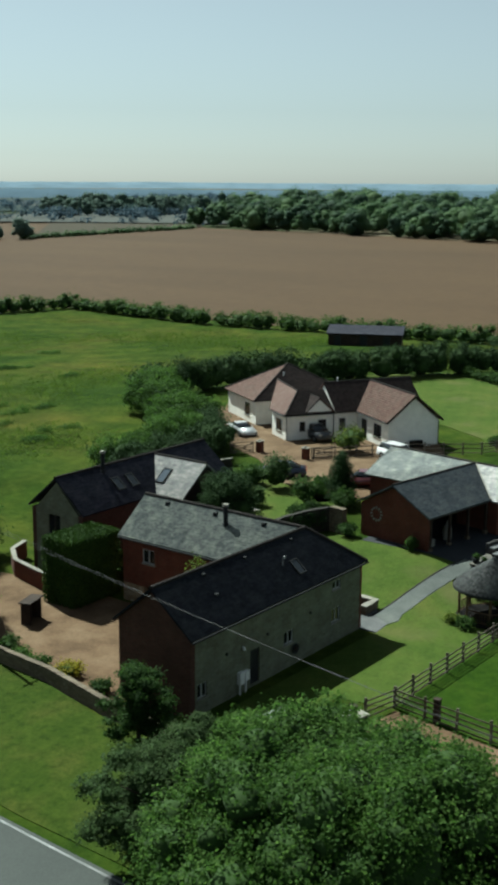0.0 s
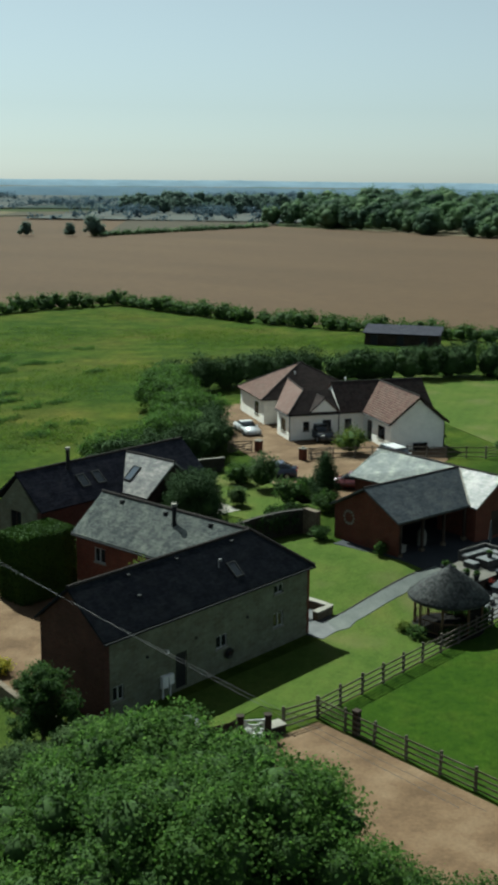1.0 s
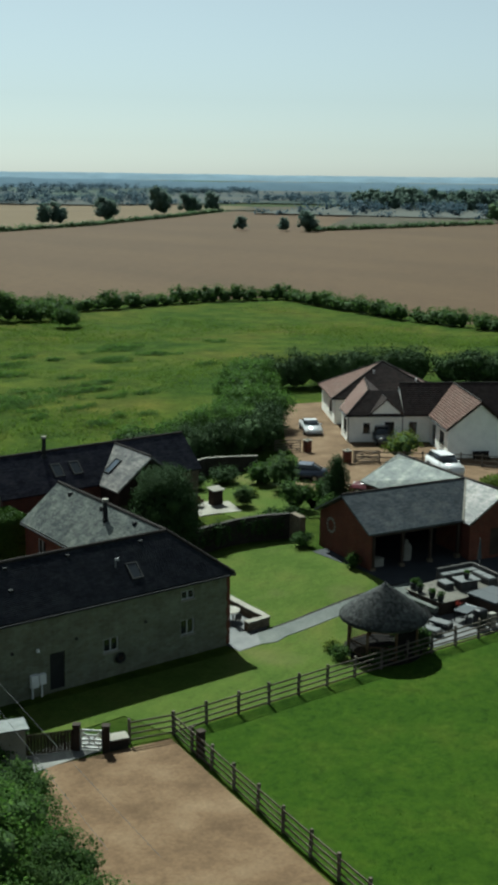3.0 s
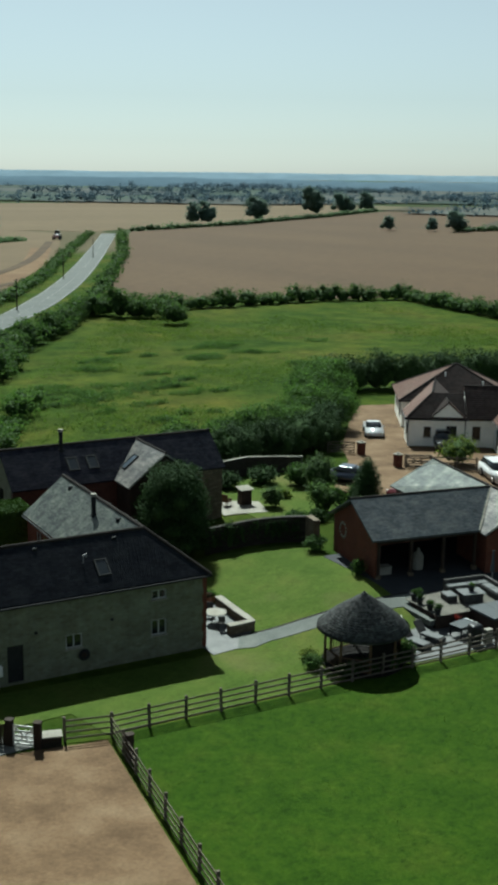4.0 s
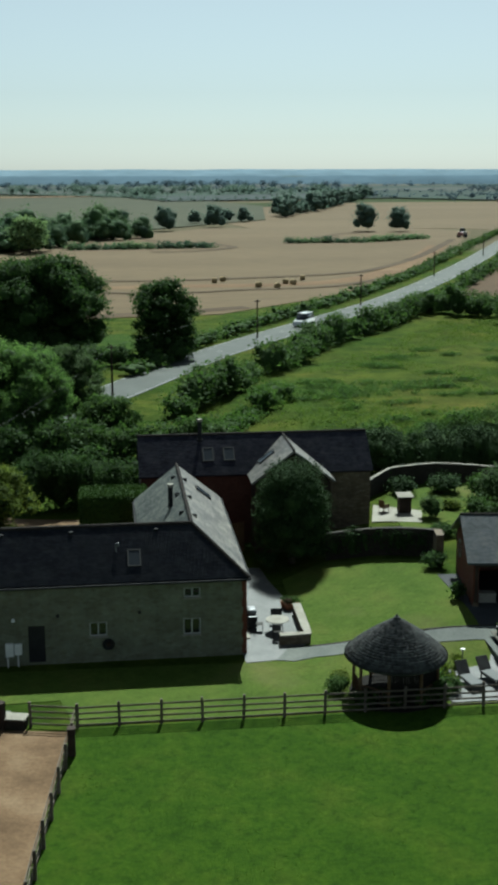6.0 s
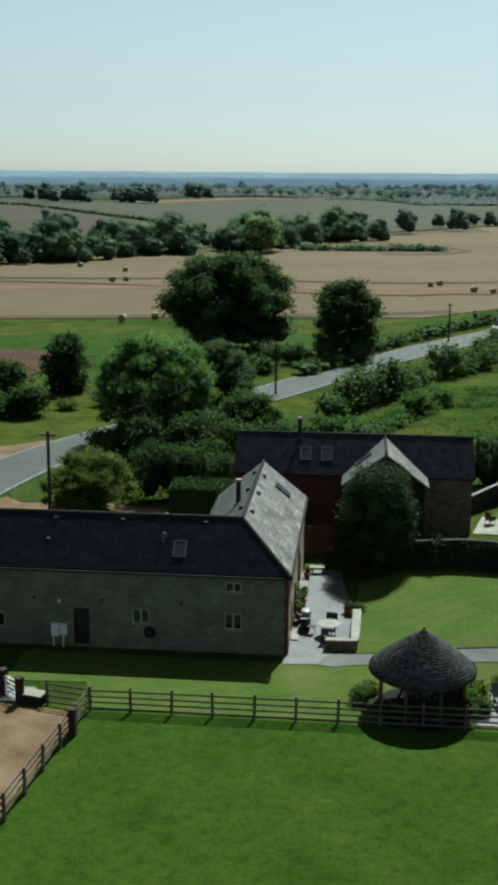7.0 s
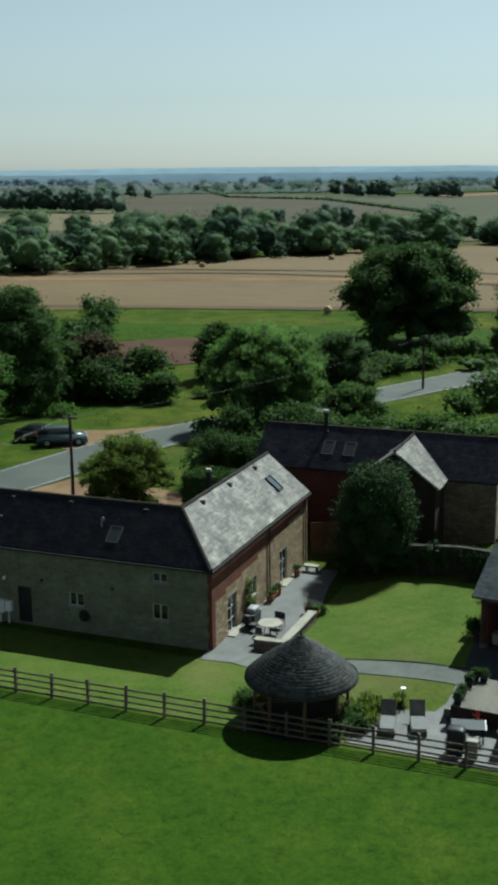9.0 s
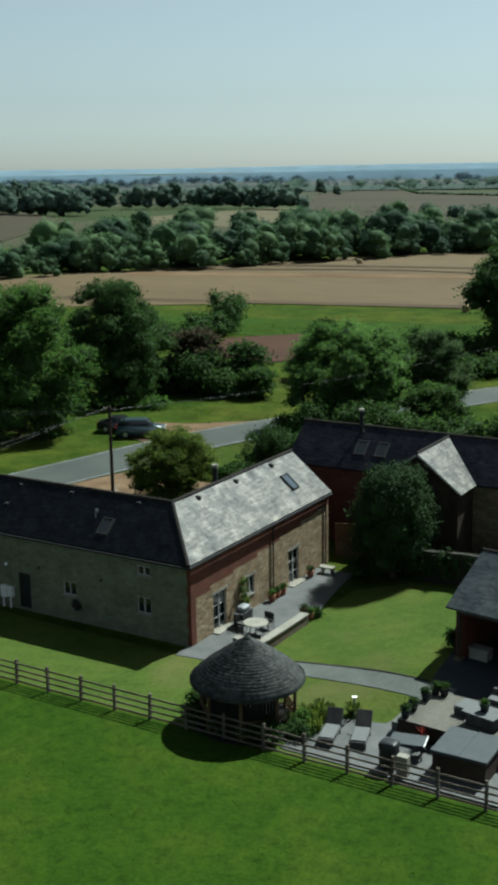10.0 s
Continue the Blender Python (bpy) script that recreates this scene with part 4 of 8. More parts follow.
wl = cylpart("wall_light", (-12.75, 0.31, 2.7), (-12.75, 0.16, 2.7), 0.05, 0.05, M_WHITE, barn, "small white wall lamp", 10)
cylpart("lamp_shade", (-12.75, 0.16, 2.6), (-12.75, 0.16, 2.76), 0.11, 0.06, M_WHITE, wl, "", 12)
hr = thing("hose_reel", pose(-7.7, 0.18, 1.05), "coiled dark hose reel fixed to the barn wall", "hose reel")
bm = bmesh.new()
for k in range(4):
    r0 = 0.16 + 0.05 * k
    for i in range(20):
        a0, a1 = math.tau * i / 20, math.tau * (i + 1) / 20
        cyl(bm, (r0 * math.cos(a0), -0.03 * (k % 2), r0 * math.sin(a0)), (r0 * math.cos(a1), -0.03 * (k % 2), r0 * math.sin(a1)), 0.028, 0.028, 5, False)
part("hose", bm, M_BLACK, hr)
cylpart("hub", (0, 0.12, 0), (0, -0.1, 0), 0.12, 0.12, M_DARKWOOD, hr, "", 14)
mb = thing("meter_cabinet", pose(-12.8, 0.18, 0), "pair of white meter cabinets on the barn wall", "meter cabinet")
for x, z, w, h in ((-0.42, 0.62, 0.44, 0.72), (0.06, 0.72, 0.40, 0.58)):
    c = boxpart("cabinet", (x, x + w, -0.12, 0.12, z, z + h), M_WHITE, mb, "", 0.015)
    boxpart("cabinet_door", (x + 0.04, x + w - 0.04, -0.135, -0.12, z + 0.04, z + h - 0.04), M_WHITE, c, "", 0.004)
for x in (-0.35, 0.2):
    boxpart("leg", (x, x + 0.06, -0.05, 0.05, 0, 0.75), M_WHITE, mb)

# the annex behind, with a cross gable
A0, A1 = 5.15, 7.5
annex = thing("annex", pose(0, 0, 0), "long annex barn with dark slate roof and a cross gable", "barn")
AX0, AX1, AY0, AY1, AYR = -5.2, 11.3, 20.35, 25.5, 22.9
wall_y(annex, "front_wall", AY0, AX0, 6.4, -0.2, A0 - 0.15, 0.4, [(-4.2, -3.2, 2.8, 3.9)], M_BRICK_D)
wall_y(annex, "front_wall", AY0, 6.4, AX1, -0.2, A0 - 0.15, 0.4, [], M_WALLSTONE)
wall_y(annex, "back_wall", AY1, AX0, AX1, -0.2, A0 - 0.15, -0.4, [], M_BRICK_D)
wall_x(annex, "west_gable", AX0, AY0 + 0.4, AY1 - 0.4, -0.2, A0 - 0.15, 0.4, [(22.6, 23.8, 3.2, 4.7)], M_STONE, (AYR, A1 - 0.35))
wall_x(annex, "east_gable", AX1, AY0 + 0.4, AY1 - 0.4, -0.2, A0 - 0.15, -0.4, [(21.3, 22.1, 0.9, 2.2)], M_STONE_E, (AYR, A1 - 0.35))
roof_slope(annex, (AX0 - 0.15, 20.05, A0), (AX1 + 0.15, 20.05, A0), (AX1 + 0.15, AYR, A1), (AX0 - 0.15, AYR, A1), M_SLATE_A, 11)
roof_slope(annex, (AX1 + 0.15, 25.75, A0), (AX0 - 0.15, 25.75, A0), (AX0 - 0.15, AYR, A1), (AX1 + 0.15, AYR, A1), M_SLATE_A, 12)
ridge(annex, (AX0 - 0.15, AYR, A1 + 0.02), (AX1 + 0.15, AYR, A1 + 0.02), M_RIDGE)
window(annex, "x", AX0, 22.6, 23.8, 3.2, 4.7, -1, mat=M_DARKWOOD)
window(annex, "x", AX1, 21.3, 22.1, 0.9, 2.2, 1)
window(annex, "y", AY0, -4.2, -3.2, 2.8, 3.9, -1)
DX, DW, DY = 5.25, 2.95, 17.5
wall_y(annex, "cross_gable", DY + 0.25, DX - DW + 0.3, DX + DW - 0.3, -0.2, A0 - 0.15, 0.35, [], M_DARKWOOD, (DX, A1 - 0.4))
for sx in (-1, 1):
    wall_x(annex, "cross_wall", DX + sx * (DW - 0.3), DY + 0.6, AY0, -0.2, A0 - 0.15, -0.3 * sx, [], M_DARKWOOD)
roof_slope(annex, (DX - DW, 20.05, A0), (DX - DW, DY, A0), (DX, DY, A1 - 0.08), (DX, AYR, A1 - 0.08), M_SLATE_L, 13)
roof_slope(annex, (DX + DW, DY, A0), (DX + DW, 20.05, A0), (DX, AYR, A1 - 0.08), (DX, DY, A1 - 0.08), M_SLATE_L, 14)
ridge(annex, (DX, DY, A1 - 0.06), (DX, AYR - 0.1, A1 - 0.06), M_RIDGE, 0.09)
UPA = Vector((0, AYR - 20.05, A1 - A0)).normalized()
for x in (-0.75, 0.75):
    skylight(annex, Vector((x, 21.0, A0 + (A1 - A0) * 0.95 / 2.85)) + Vector((0, -UPA.z, UPA.y)) * 0.03, (1, 0, 0), UPA, 0.8, 1.2)
UPD = Vector((DW, 0, A1 - 0.08 - A0)).normalized()
skylight(annex, Vector((DX - DW + 0.9, 20.9, A0 + (A1 - 0.08 - A0) * 0.9 / DW)) + Vector((-UPD.z, 0, UPD.x)) * 0.03, (0, -1, 0), UPD, 0.8, 1.4, pane=M_SKY_GLASS)
flue(annex, -0.85, 22.5, 7.0, 8.55, 0.15)

# the open cart shed with its cross range
shed = thing("cart_shed", pose(-0.5, 3.02, 0, 0, 0, -8.4), "brick cart shed with open timber bays and slate roof", "shed")
G, SE, SR = 1.15, 3.95, 5.85
wall_x(shed, "west_gable", 13.9, 1.9, 8.5, 0.6, SE - 0.1, 0.35, [], M_BRICK, (5.2, SR - 0.25))
bm = bmesh.new()
for i in range(12):
    a = math.tau * i / 12
    box(bm, -0.05, 0.02, -0.09, 0.09, -0.07, 0.07, 0.0, pose(13.9, 6.95 + 0.5 * math.cos(a), 3.15 + 0.5 * math.sin(a), math.degrees(a)))
part("wall_ring", bm, M_COPING, shed, "pale ring ornament on the brick gable")
wall_y(shed, "back_wall", 8.5, 14.25, 21.9, 0.6, SE - 0.1, -0.3, [], M_BRICK)
roof_slope(shed, (13.5, 1.55, SE), (21.4, 1.55, SE), (24.4, 5.2, SR), (13.5, 5.2, SR), M_SLATE_M, 21)
roof_slope(shed, (22.0, 8.7, SE), (13.5, 8.7, SE), (13.5, 5.2, SR), (24.4, 5.2, SR), M_SLATE_M, 22)
ridge(shed, (13.5, 5.2, SR + 0.02), (24.4, 5.2, SR + 0.02), M_RIDGE, 0.09)
for x in (14.1, 16.5, 18.9, 21.3):
    p = boxpart("post", (x - 0.1, x + 0.1, 1.8, 2.0, G - 0.1, SE - 0.3), M_DARKWOOD, shed, "dark oak post", 0.02)
    boxpart("post_base", (x - 0.17, x + 0.17, 1.73, 2.07, G - 0.3, G + 0.3), M_WALLSTONE, p, "stone pad", 0.02)
boxpart("beam", (13.95, 21.5, 1.81, 1.99, SE - 0.32, SE - 0.08), M_DARKWOOD, shed, "oak beam", 0.02)
# cross range
wall_x(shed, "cross_west_wall", 21.75, 1.15, 5.0, 0.6, SE - 0.25, 0.3, [], M_BRICK)
wall_x(shed, "cross_west_wall", 21.6, 8.5, 14.0, 0.6, SE - 0.25, 0.3, [], M_BRICK)
wall_y(shed, "cross_front", 1.15, 22.05, 27.2, 0.6, SE - 0.25, 0.3, [(23.6, 25.2, G, 3.2)], M_BRICK, (24.6, SR - 0.3))
wall_y(shed, "cross_back", 14.0, 21.9, 27.2, 0.6, SE - 0.25, -0.3, [], M_BRICK, (24.8, SR - 0.3))
wall_x(shed, "cross_east_wall", 27.5, 1.15, 14.0, 0.6, SE - 0.25, -0.3, [], M_BRICK)
boxpart("door", (23.6, 25.2, 1.3, 1.36, G, 3.2), M_DARKWOOD, shed, "dark plank doors")
roof_slope(shed, (21.4, 1.55, SE - 0.12), (21.4, 0.85, SE - 0.12), (24.6, 0.85, SR), (24.4, 5.2, SR), M_SLATE_L, 23)
roof_slope(shed, (21.2, 14.4, SE - 0.15), (21.6, 8.7, SE - 0.15), (24.4, 5.2, SR), (24.9, 14.4, SR - 0.15), M_SLATE_W, 24)
roof_slope(shed, (27.8, 0.85, SE - 0.12), (27.8, 14.4, SE - 0.12), (24.9, 14.4, SR - 0.15), (24.6, 0.85, SR), M_SLATE_L, 25)
ridge(shed, (24.6, 0.85, SR + 0.02), (24.4, 5.2, SR + 0.02), M_RIDGE, 0.09)
ridge(shed, (24.4, 5.2, SR + 0.02), (24.9, 14.4, SR - 0.13), M_RIDGE, 0.09)
cylpart("valley", (21.4, 1.55, SE + 0.02), (24.4, 5.2, SR + 0.03), 0.06, 0.06, M_COPING, shed, "pale lead valley", 8)

# the bungalow, turned to its drive
BU = thing("bungalow", pose(41.9, 23.37, 0, 0, 0, -31.2), "white rendered bungalow with brown clay tile roofs", "house")
BE, BR, BG = 4.05, 6.8, 0.6


def tiled(a, b, c, d, mat, seed):
    roof_slope(BU, a, b, c, d, mat, seed, w=0.3, h=0.26, sname="tiles")


# south wing with the gable
wall_y(BU, "gable_wall", 0.1, 0.25, 6.25, BG, BE - 0.1, 0.3, [], M_RENDER, (3.25, BR - 0.35))
wall_x(BU, "wing_wall", 0.25, 0.4, 7.3, BG, BE - 0.1, 0.3, [(1.6, 3.4, 2.0, 3.4), (4.9, 6.2, 1.3, 3.4)], M_RENDER)
wall_x(BU, "east_wall", 6.25, 0.4, 13.1, BG, BE - 0.1, -0.3, [], M_RENDER)
tiled((-0.05, 6.8, BE), (-0.05, -0.2, BE), (3.25, -0.2, BR), (3.25, 10.1, BR), M_TILE, 31)
tiled((6.55, -0.2, BE), (6.55, 6.8, BE), (3.25, 10.1, BR), (3.25, -0.2, BR), M_TILE, 32)
for s in (-1, 1):
    bm = bmesh.new()
    slab(bm, [(3.25, -0.26, BR + 0.02), (3.25, -0.2, BR + 0.02), (3.25 + s * 3.4, -0.2, BE), (3.25 + s * 3.4, -0.26, BE)], 0.22)
    part("bargeboard", bm, M_DARKWOOD, BU, "dark bargeboard")
# main range
wall_y(BU, "main_front", 7.3, -2.7, 0.25, BG, BE - 0.1, 0.3, [(-1.9, -1.1, 2.0, 3.3)], M_RENDER)
wall_y(BU, "main_back", 13.1, -5.0, 8.0, BG, BE - 0.1, 0.3, [], M_RENDER)
wall_x(BU, "main_east", 8.0, 7.3, 13.1, BG, BE - 0.1, -0.3, [], M_RENDER, (10.1, BR - 0.3))
wall_x(BU, "main_west", -2.4, 7.6, 13.1, BE - 0.1, BE + 0.1, 0.25, [], M_RENDER, (10.1, BR - 0.25))
tiled((-2.5, 6.8, BE), (8.3, 6.8, BE), (8.3, 10.1, BR), (-2.5, 10.1, BR), M_TILE_D, 33)
tiled((8.3, 13.4, BE), (-2.5, 13.4, BE), (-2.5, 10.1, BR), (8.3, 10.1, BR), M_TILE, 34)
ridge(BU, (-2.5, 10.1, BR + 0.02), (8.3, 10.1, BR + 0.02), M_RIDGE, 0.1)
ridge(BU, (3.25, -0.2, BR + 0.02), (3.25, 10.1, BR + 0.02), M_RIDGE, 0.1)
# lower range beside it, hipped to the drive, and the link behind
wall_y(BU, "court_wall", 7.3, -8.1, -2.7, BG, BE - 0.1, 0.3, [(-6.6, -5.9, 2.2, 3.2), (-4.4, -3.4, 1.25, 3.3)], M_RENDER)
wall_x(BU, "court_side", -8.1, 7.6, 11.0, BG, BE - 0.1, 0.3, [(8.6, 10.2, 2.0, 3.3)], M_RENDER)
wall_y(BU, "recess_return", 11.3, -8.1, -5.6, BG, BE - 0.1, -0.3, [], M_RENDER)
wall_x(BU, "recess_wall", -5.6, 11.3, 16.3, BG, BE + 0.6, 0.3, [], M_RENDER)
tiled((-8.4, 7.0, BE), (-2.5, 7.0, BE), (-2.5, 10.1, 6.07), (-5.6, 10.1, 6.07), M_TILE_D, 37)
tiled((-8.4, 11.4, BE), (-8.4, 7.0, BE), (-5.6, 10.1, 6.07), (-4.4, 18.6, 6.0), M_TILE, 38)
tiled((-2.2, 13.3, BE), (-2.2, 18.6, BE), (-4.4, 18.6, 6.0), (-5.6, 10.1, 6.07), M_TILE_D, 39)
ridge(BU, (-8.4, 7.0, BE + 0.02), (-5.6, 10.1, 6.09), M_RIDGE, 0.1)
ridge(BU, (-5.6, 10.1, 6.09), (-4.4, 18.6, 6.02), M_RIDGE, 0.1)
# gablet over the front door
wall_y(BU, "porch_wall", 7.2, -6.0, -2.6, BE - 0.4, BE - 0.05, 0.1, [], M_RENDER, (-4.3, 5.5))
tiled((-6.15, 8.9, BE), (-6.15, 7.12, BE), (-4.3, 7.12, 5.7), (-4.3, 9.6, 5.7), M_TILE_D, 35)
tiled((-2.45, 7.12, BE), (-2.45, 8.9, BE), (-4.3, 9.6, 5.7), (-4.3, 7.12, 5.7), M_TILE, 36)
ridge(BU, (-4.3, 7.12, 5.72), (-4.3, 9.6, 5.72), M_RIDGE, 0.07)
boxpart("front_door", (-4.4, -3.4, 7.42, 7.48, 1.25, 3.3), M_BLACK, BU, "dark front door")
boxpart("doorstep", (-4.7, -3.1, 6.5, 7.3, 1.0, 1.25), M_COPING, BU, "pale doorstep", 0.02)
# north block, hipped to a point
wall_y(BU, "north_front", 16.3, -8.0, 4.2, BG, BE - 0.1, 0.3, [], M_RENDER)
wall_x(BU, "north_side", -8.0, 16.6, 25.2, BG, BE - 0.1, 0.3, [(18.2, 19.8, 2.0, 3.4)], M_RENDER)
wall_y(BU, "north_back", 25.2, -8.0, 4.2, BG, BE - 0.1, -0.3, [], M_RENDER)
wall_x(BU, "north_east", 4.2, 13.4, 25.2, BG, BE - 0.1, -0.3, [], M_RENDER)
NP = (-1.9, 21.4, 7.3)
for k, (a, b, mt) in enumerate((((-8.4, 16.0, BE), (4.6, 16.0, BE), M_TILE_D), ((-8.4, 25.6, BE), (-8.4, 16.0, BE), M_TILE), ((4.6, 16.0, BE), (4.6, 25.6, BE), M_TILE), ((4.6, 25.6, BE), (-8.4, 25.6, BE), M_TILE))):
    tiled(a, b, NP, NP, mt, 41 + k)
    ridge(BU, (a[0], a[1], BE + 0.02), (NP[0], NP[1], NP[2] + 0.02), M_RIDGE, 0.1)
window(BU, "x", 0.25, 1.6, 3.4, 2.0, 3.4, -1, mat=M_DARKWOOD)
window(BU, "x", 0.25, 4.9, 6.2, 1.3, 3.4, -1, mat=M_DARKWOOD, sill=False)
window(BU, "y", 7.3, -1.9, -1.1, 2.0, 3.3, -1, mat=M_DARKWOOD)
window(BU, "y", 7.3, -6.6, -5.9, 2.2, 3.2, -1, panes=1, mat=M_DARKWOOD)
window(BU, "x", -8.1, 8.6, 10.2, 2.0, 3.3, -1, mat=M_DARKWOOD)
window(BU, "x", -8.0, 18.2, 19.8, 2.0, 3.4, -1, mat=M_DARKWOOD)
for a, b in (((-8.45, 7.0, BE - 0.1), (-2.5, 7.0, BE - 0.1)), ((-8.45, 7.0, BE - 0.1), (-8.45, 11.3, BE - 0.1)), ((-0.1, -0.1, BE - 0.1), (-0.1, 6.8, BE - 0.1))):
    cylpart("gutter", a, b, 0.06, 0.06, M_BLACK, BU, "black gutter", 8)
for x, y in ((-8.16, 7.2), (-2.6, 7.2), (6.2, 0.03)):
    cylpart("downpipe", (x, y, 0.9), (x, y, BE - 0.1), 0.045, 0.045, M_BLACK, BU, "black downpipe", 8)
for x, y, z in ((-3.2, 19.6, 6.0), (-0.6, 10.6, 6.6)):
    fl_ = cylpart("vent_pipe", (x, y, z - 0.5), (x, y, z + 0.5), 0.07, 0.07, M_WHITE, BU, "pale vent pipe", 8)
    cylpart("vent_cap", (x, y, z + 0.5), (x, y, z + 0.6), 0.12, 0.1, M_WHITE, fl_, "", 10)
gbx = thing("garden_bench", BU.matrix_world @ pose(3.4, -0.5, 1.05), "dark garden bench against the white gable", "bench")
boxpart("seat", (-0.8, 0.8, -0.28, 0.22, 0.4, 0.46), M_DARKBOARD, gbx, "", 0.01)
boxpart("backrest", (-0.8, 0.8, 0.2, 0.26, 0.46, 0.95), M_DARKBOARD, gbx, "", 0.01)
for x in (-0.75, 0.68):
    boxpart("leg", (x, x + 0.07, -0.26, 0.24, 0, 0.4), M_DARKBOARD, gbx)

# black hut in the far field corner
hut = thing("field_hut", pose(112.5, 70.2, 0.5, 0, 0, -64), "long low dark timber field hut with a grey roof", "hut")
bm = bmesh.new()
near_end = [bm.verts.new((-5.6, y, z)) for y, z in ((-2, 0), (2, 0), (2, 3.25), (-2, 2.45))]
far_end = [bm.verts.new((7, v.co.y, v.co.z)) for v in near_end]
bm.faces.new(near_end[::-1])
bm.faces.new(far_end)
for q in range(4):
    bm.faces.new((near_end[q], near_end[(q + 1) % 4], far_end[(q + 1) % 4], far_end[q]))
part("wall", bm, M_DARKWOOD, hut)
bm = bmesh.new()
slab(bm, [(-5.9, -2.5, 2.5), (7.3, -2.5, 2.5), (7.3, 2.4, 3.48), (-5.9, 2.4, 3.48)], 0.12)
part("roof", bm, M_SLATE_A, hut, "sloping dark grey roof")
for x in (-4, 0.5, 4.5):
    boxpart("door", (x - 0.6, x + 0.6, -2.06, -1.995, 0.05, 2.1), M_BLACK, hut)


# ---- plants ----
def unit_ico(sub):
    bm = bmesh.new()
    bmesh.ops.create_icosphere(bm, subdivisions=sub, radius=1.0)
    v = np.array([p.co[:] for p in bm.verts])
    f = np.array([[p.index for p in q.verts] for q in bm.faces])
    bm.free()
    return v, f


ICO = {k: unit_ico(k) for k in (1, 2, 3)}


def lumps(lobes, rng, sub=2, shrink=0.86, rough=0.3):
    """Uneven closed bodies inside a crown."""
    v0, f0 = ICO[sub]
    vs, fs, o = [], [], 0
    for c in lobes:
        ph = rng.uniform(0, 6.28, (4, 3))
        fr = rng.uniform(1.5, 4.0, (4, 3))
        d = sum(np.sin((v0 * fr[i]).sum(1) * 1.3 + ph[i, 0]) for i in range(4)) / 4
        vs.append(v0 * (shrink * (1 + rough * d))[:, None] * np.array(c[3:6]) + np.array(c[:3]))
        fs.append(f0 + o)
        o += len(v0)
    return np.concatenate(vs), np.concatenate(fs)


def leaf_quads(lobes, n, size, rng, spread=(0.78, 1.08), flat=0.0, per=6):
    """Leaves in loose sprays over the lobes: each spray stands off its lobe unevenly, with gaps between."""
    L = np.array(lobes, dtype=float)
    area = (L[:, 3] * L[:, 4] + L[:, 3] * L[:, 5] + L[:, 4] * L[:, 5])
    m = max(1, n // per)
    k = rng.choice(len(L), m, p=area / area.sum())
    d = rng.normal(size=(m, 3))
    d[:, 2] = np.where(d[:, 2] < -0.6, -d[:, 2], d[:, 2])
    d /= np.linalg.norm(d, axis=1)[:, None]
    r = rng.triangular(spread[0], 0.96, spread[1], m)
    lump = 1 + 0.12 * np.sin(d[:, 0] * 7 + k) * np.sin(d[:, 1] * 6 + 2 * k) + 0.10 * np.sin(d[:, 2] * 9 + k * 1.7)
    c0 = L[k, :3] + d * L[k, 3:6] * (r * lump)[:, None]
    q = np.repeat(np.arange(m), per)
    n = len(q)
    d = d[q]
    wide = (size * rng.uniform(0.5, 1.3, m))[q][:, None]
    c = c0[q] + rng.normal(size=(n, 3)) * wide * np.array([1.0, 1.0, 0.6])
    nrm = d * 0.55 + np.array([0, 0, 0.45]) + rng.normal(scale=0.5, size=(n, 3))
    nrm /= np.linalg.norm(nrm, axis=1)[:, None]
    t = np.cross(nrm, rng.normal(size=(n, 3)))
    t /= np.linalg.norm(t, axis=1)[:, None]
    b = np.cross(nrm, t)
    s = (size * rng.uniform(0.5, 1.25, n))[:, None]
    asp = rng.uniform(0.45, 0.85, n)[:, None]
    v = np.stack([c - t * s * 0.5, c - b * s * 0.5 * asp + nrm * s * 0.14, c + t * s * 0.55, c + b * s * 0.5 * asp + nrm * s * 0.14], 1).reshape(-1, 3)
    f = np.arange(n * 4).reshape(n, 4)
    return v, f


def foliage(name, lobes, n, size, mat, parent=None, label="", seed=1, sub=2, shrink=0.62, spread=(0.62, 1.12), core=None):
    """A crown: uneven inner bodies hidden under many leaf clumps, joined in one mesh."""
    rng = np.random.default_rng(seed)
    v1, f1 = leaf_quads(lobes, n, size, rng, spread)
    v2, f2 = lumps(lobes, rng, sub, shrink)
    f2 = np.concatenate([f2, f2[:, 2:3]], 1) + len(v1)
    # triangles go in as their own polygons
    me = bpy.data.meshes.new(name)
    verts = np.concatenate([v1, v2]).astype(np.float32)
    me.vertices.add(len(verts))
    me.vertices.foreach_set("co", verts.ravel())
    loops = np.concatenate([f1.ravel(), f2[:, :3].ravel()]).astype(np.int32)
    me.loops.add(len(loops))
    me.loops.foreach_set("vertex_index", loops)
    me.polygons.add(len(f1) + len(f2))
    st = np.concatenate([np.arange(len(f1)) * 4, len(f1) * 4 + np.arange(len(f2)) * 3]).astype(np.int32)
    me.polygons.foreach_set("loop_start", st)
    mi = np.concatenate([np.zeros(len(f1)), np.ones(len(f2))]).astype(np.int32)
    me.materials.append(mat)
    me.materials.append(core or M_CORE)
    me.polygons.foreach_set("material_index", mi)
    me.update(calc_edges=True)
    ob = new(name, me)
    if parent is not None:
        ob.parent = parent
    if label:
        ob["label"] = label
    return ob


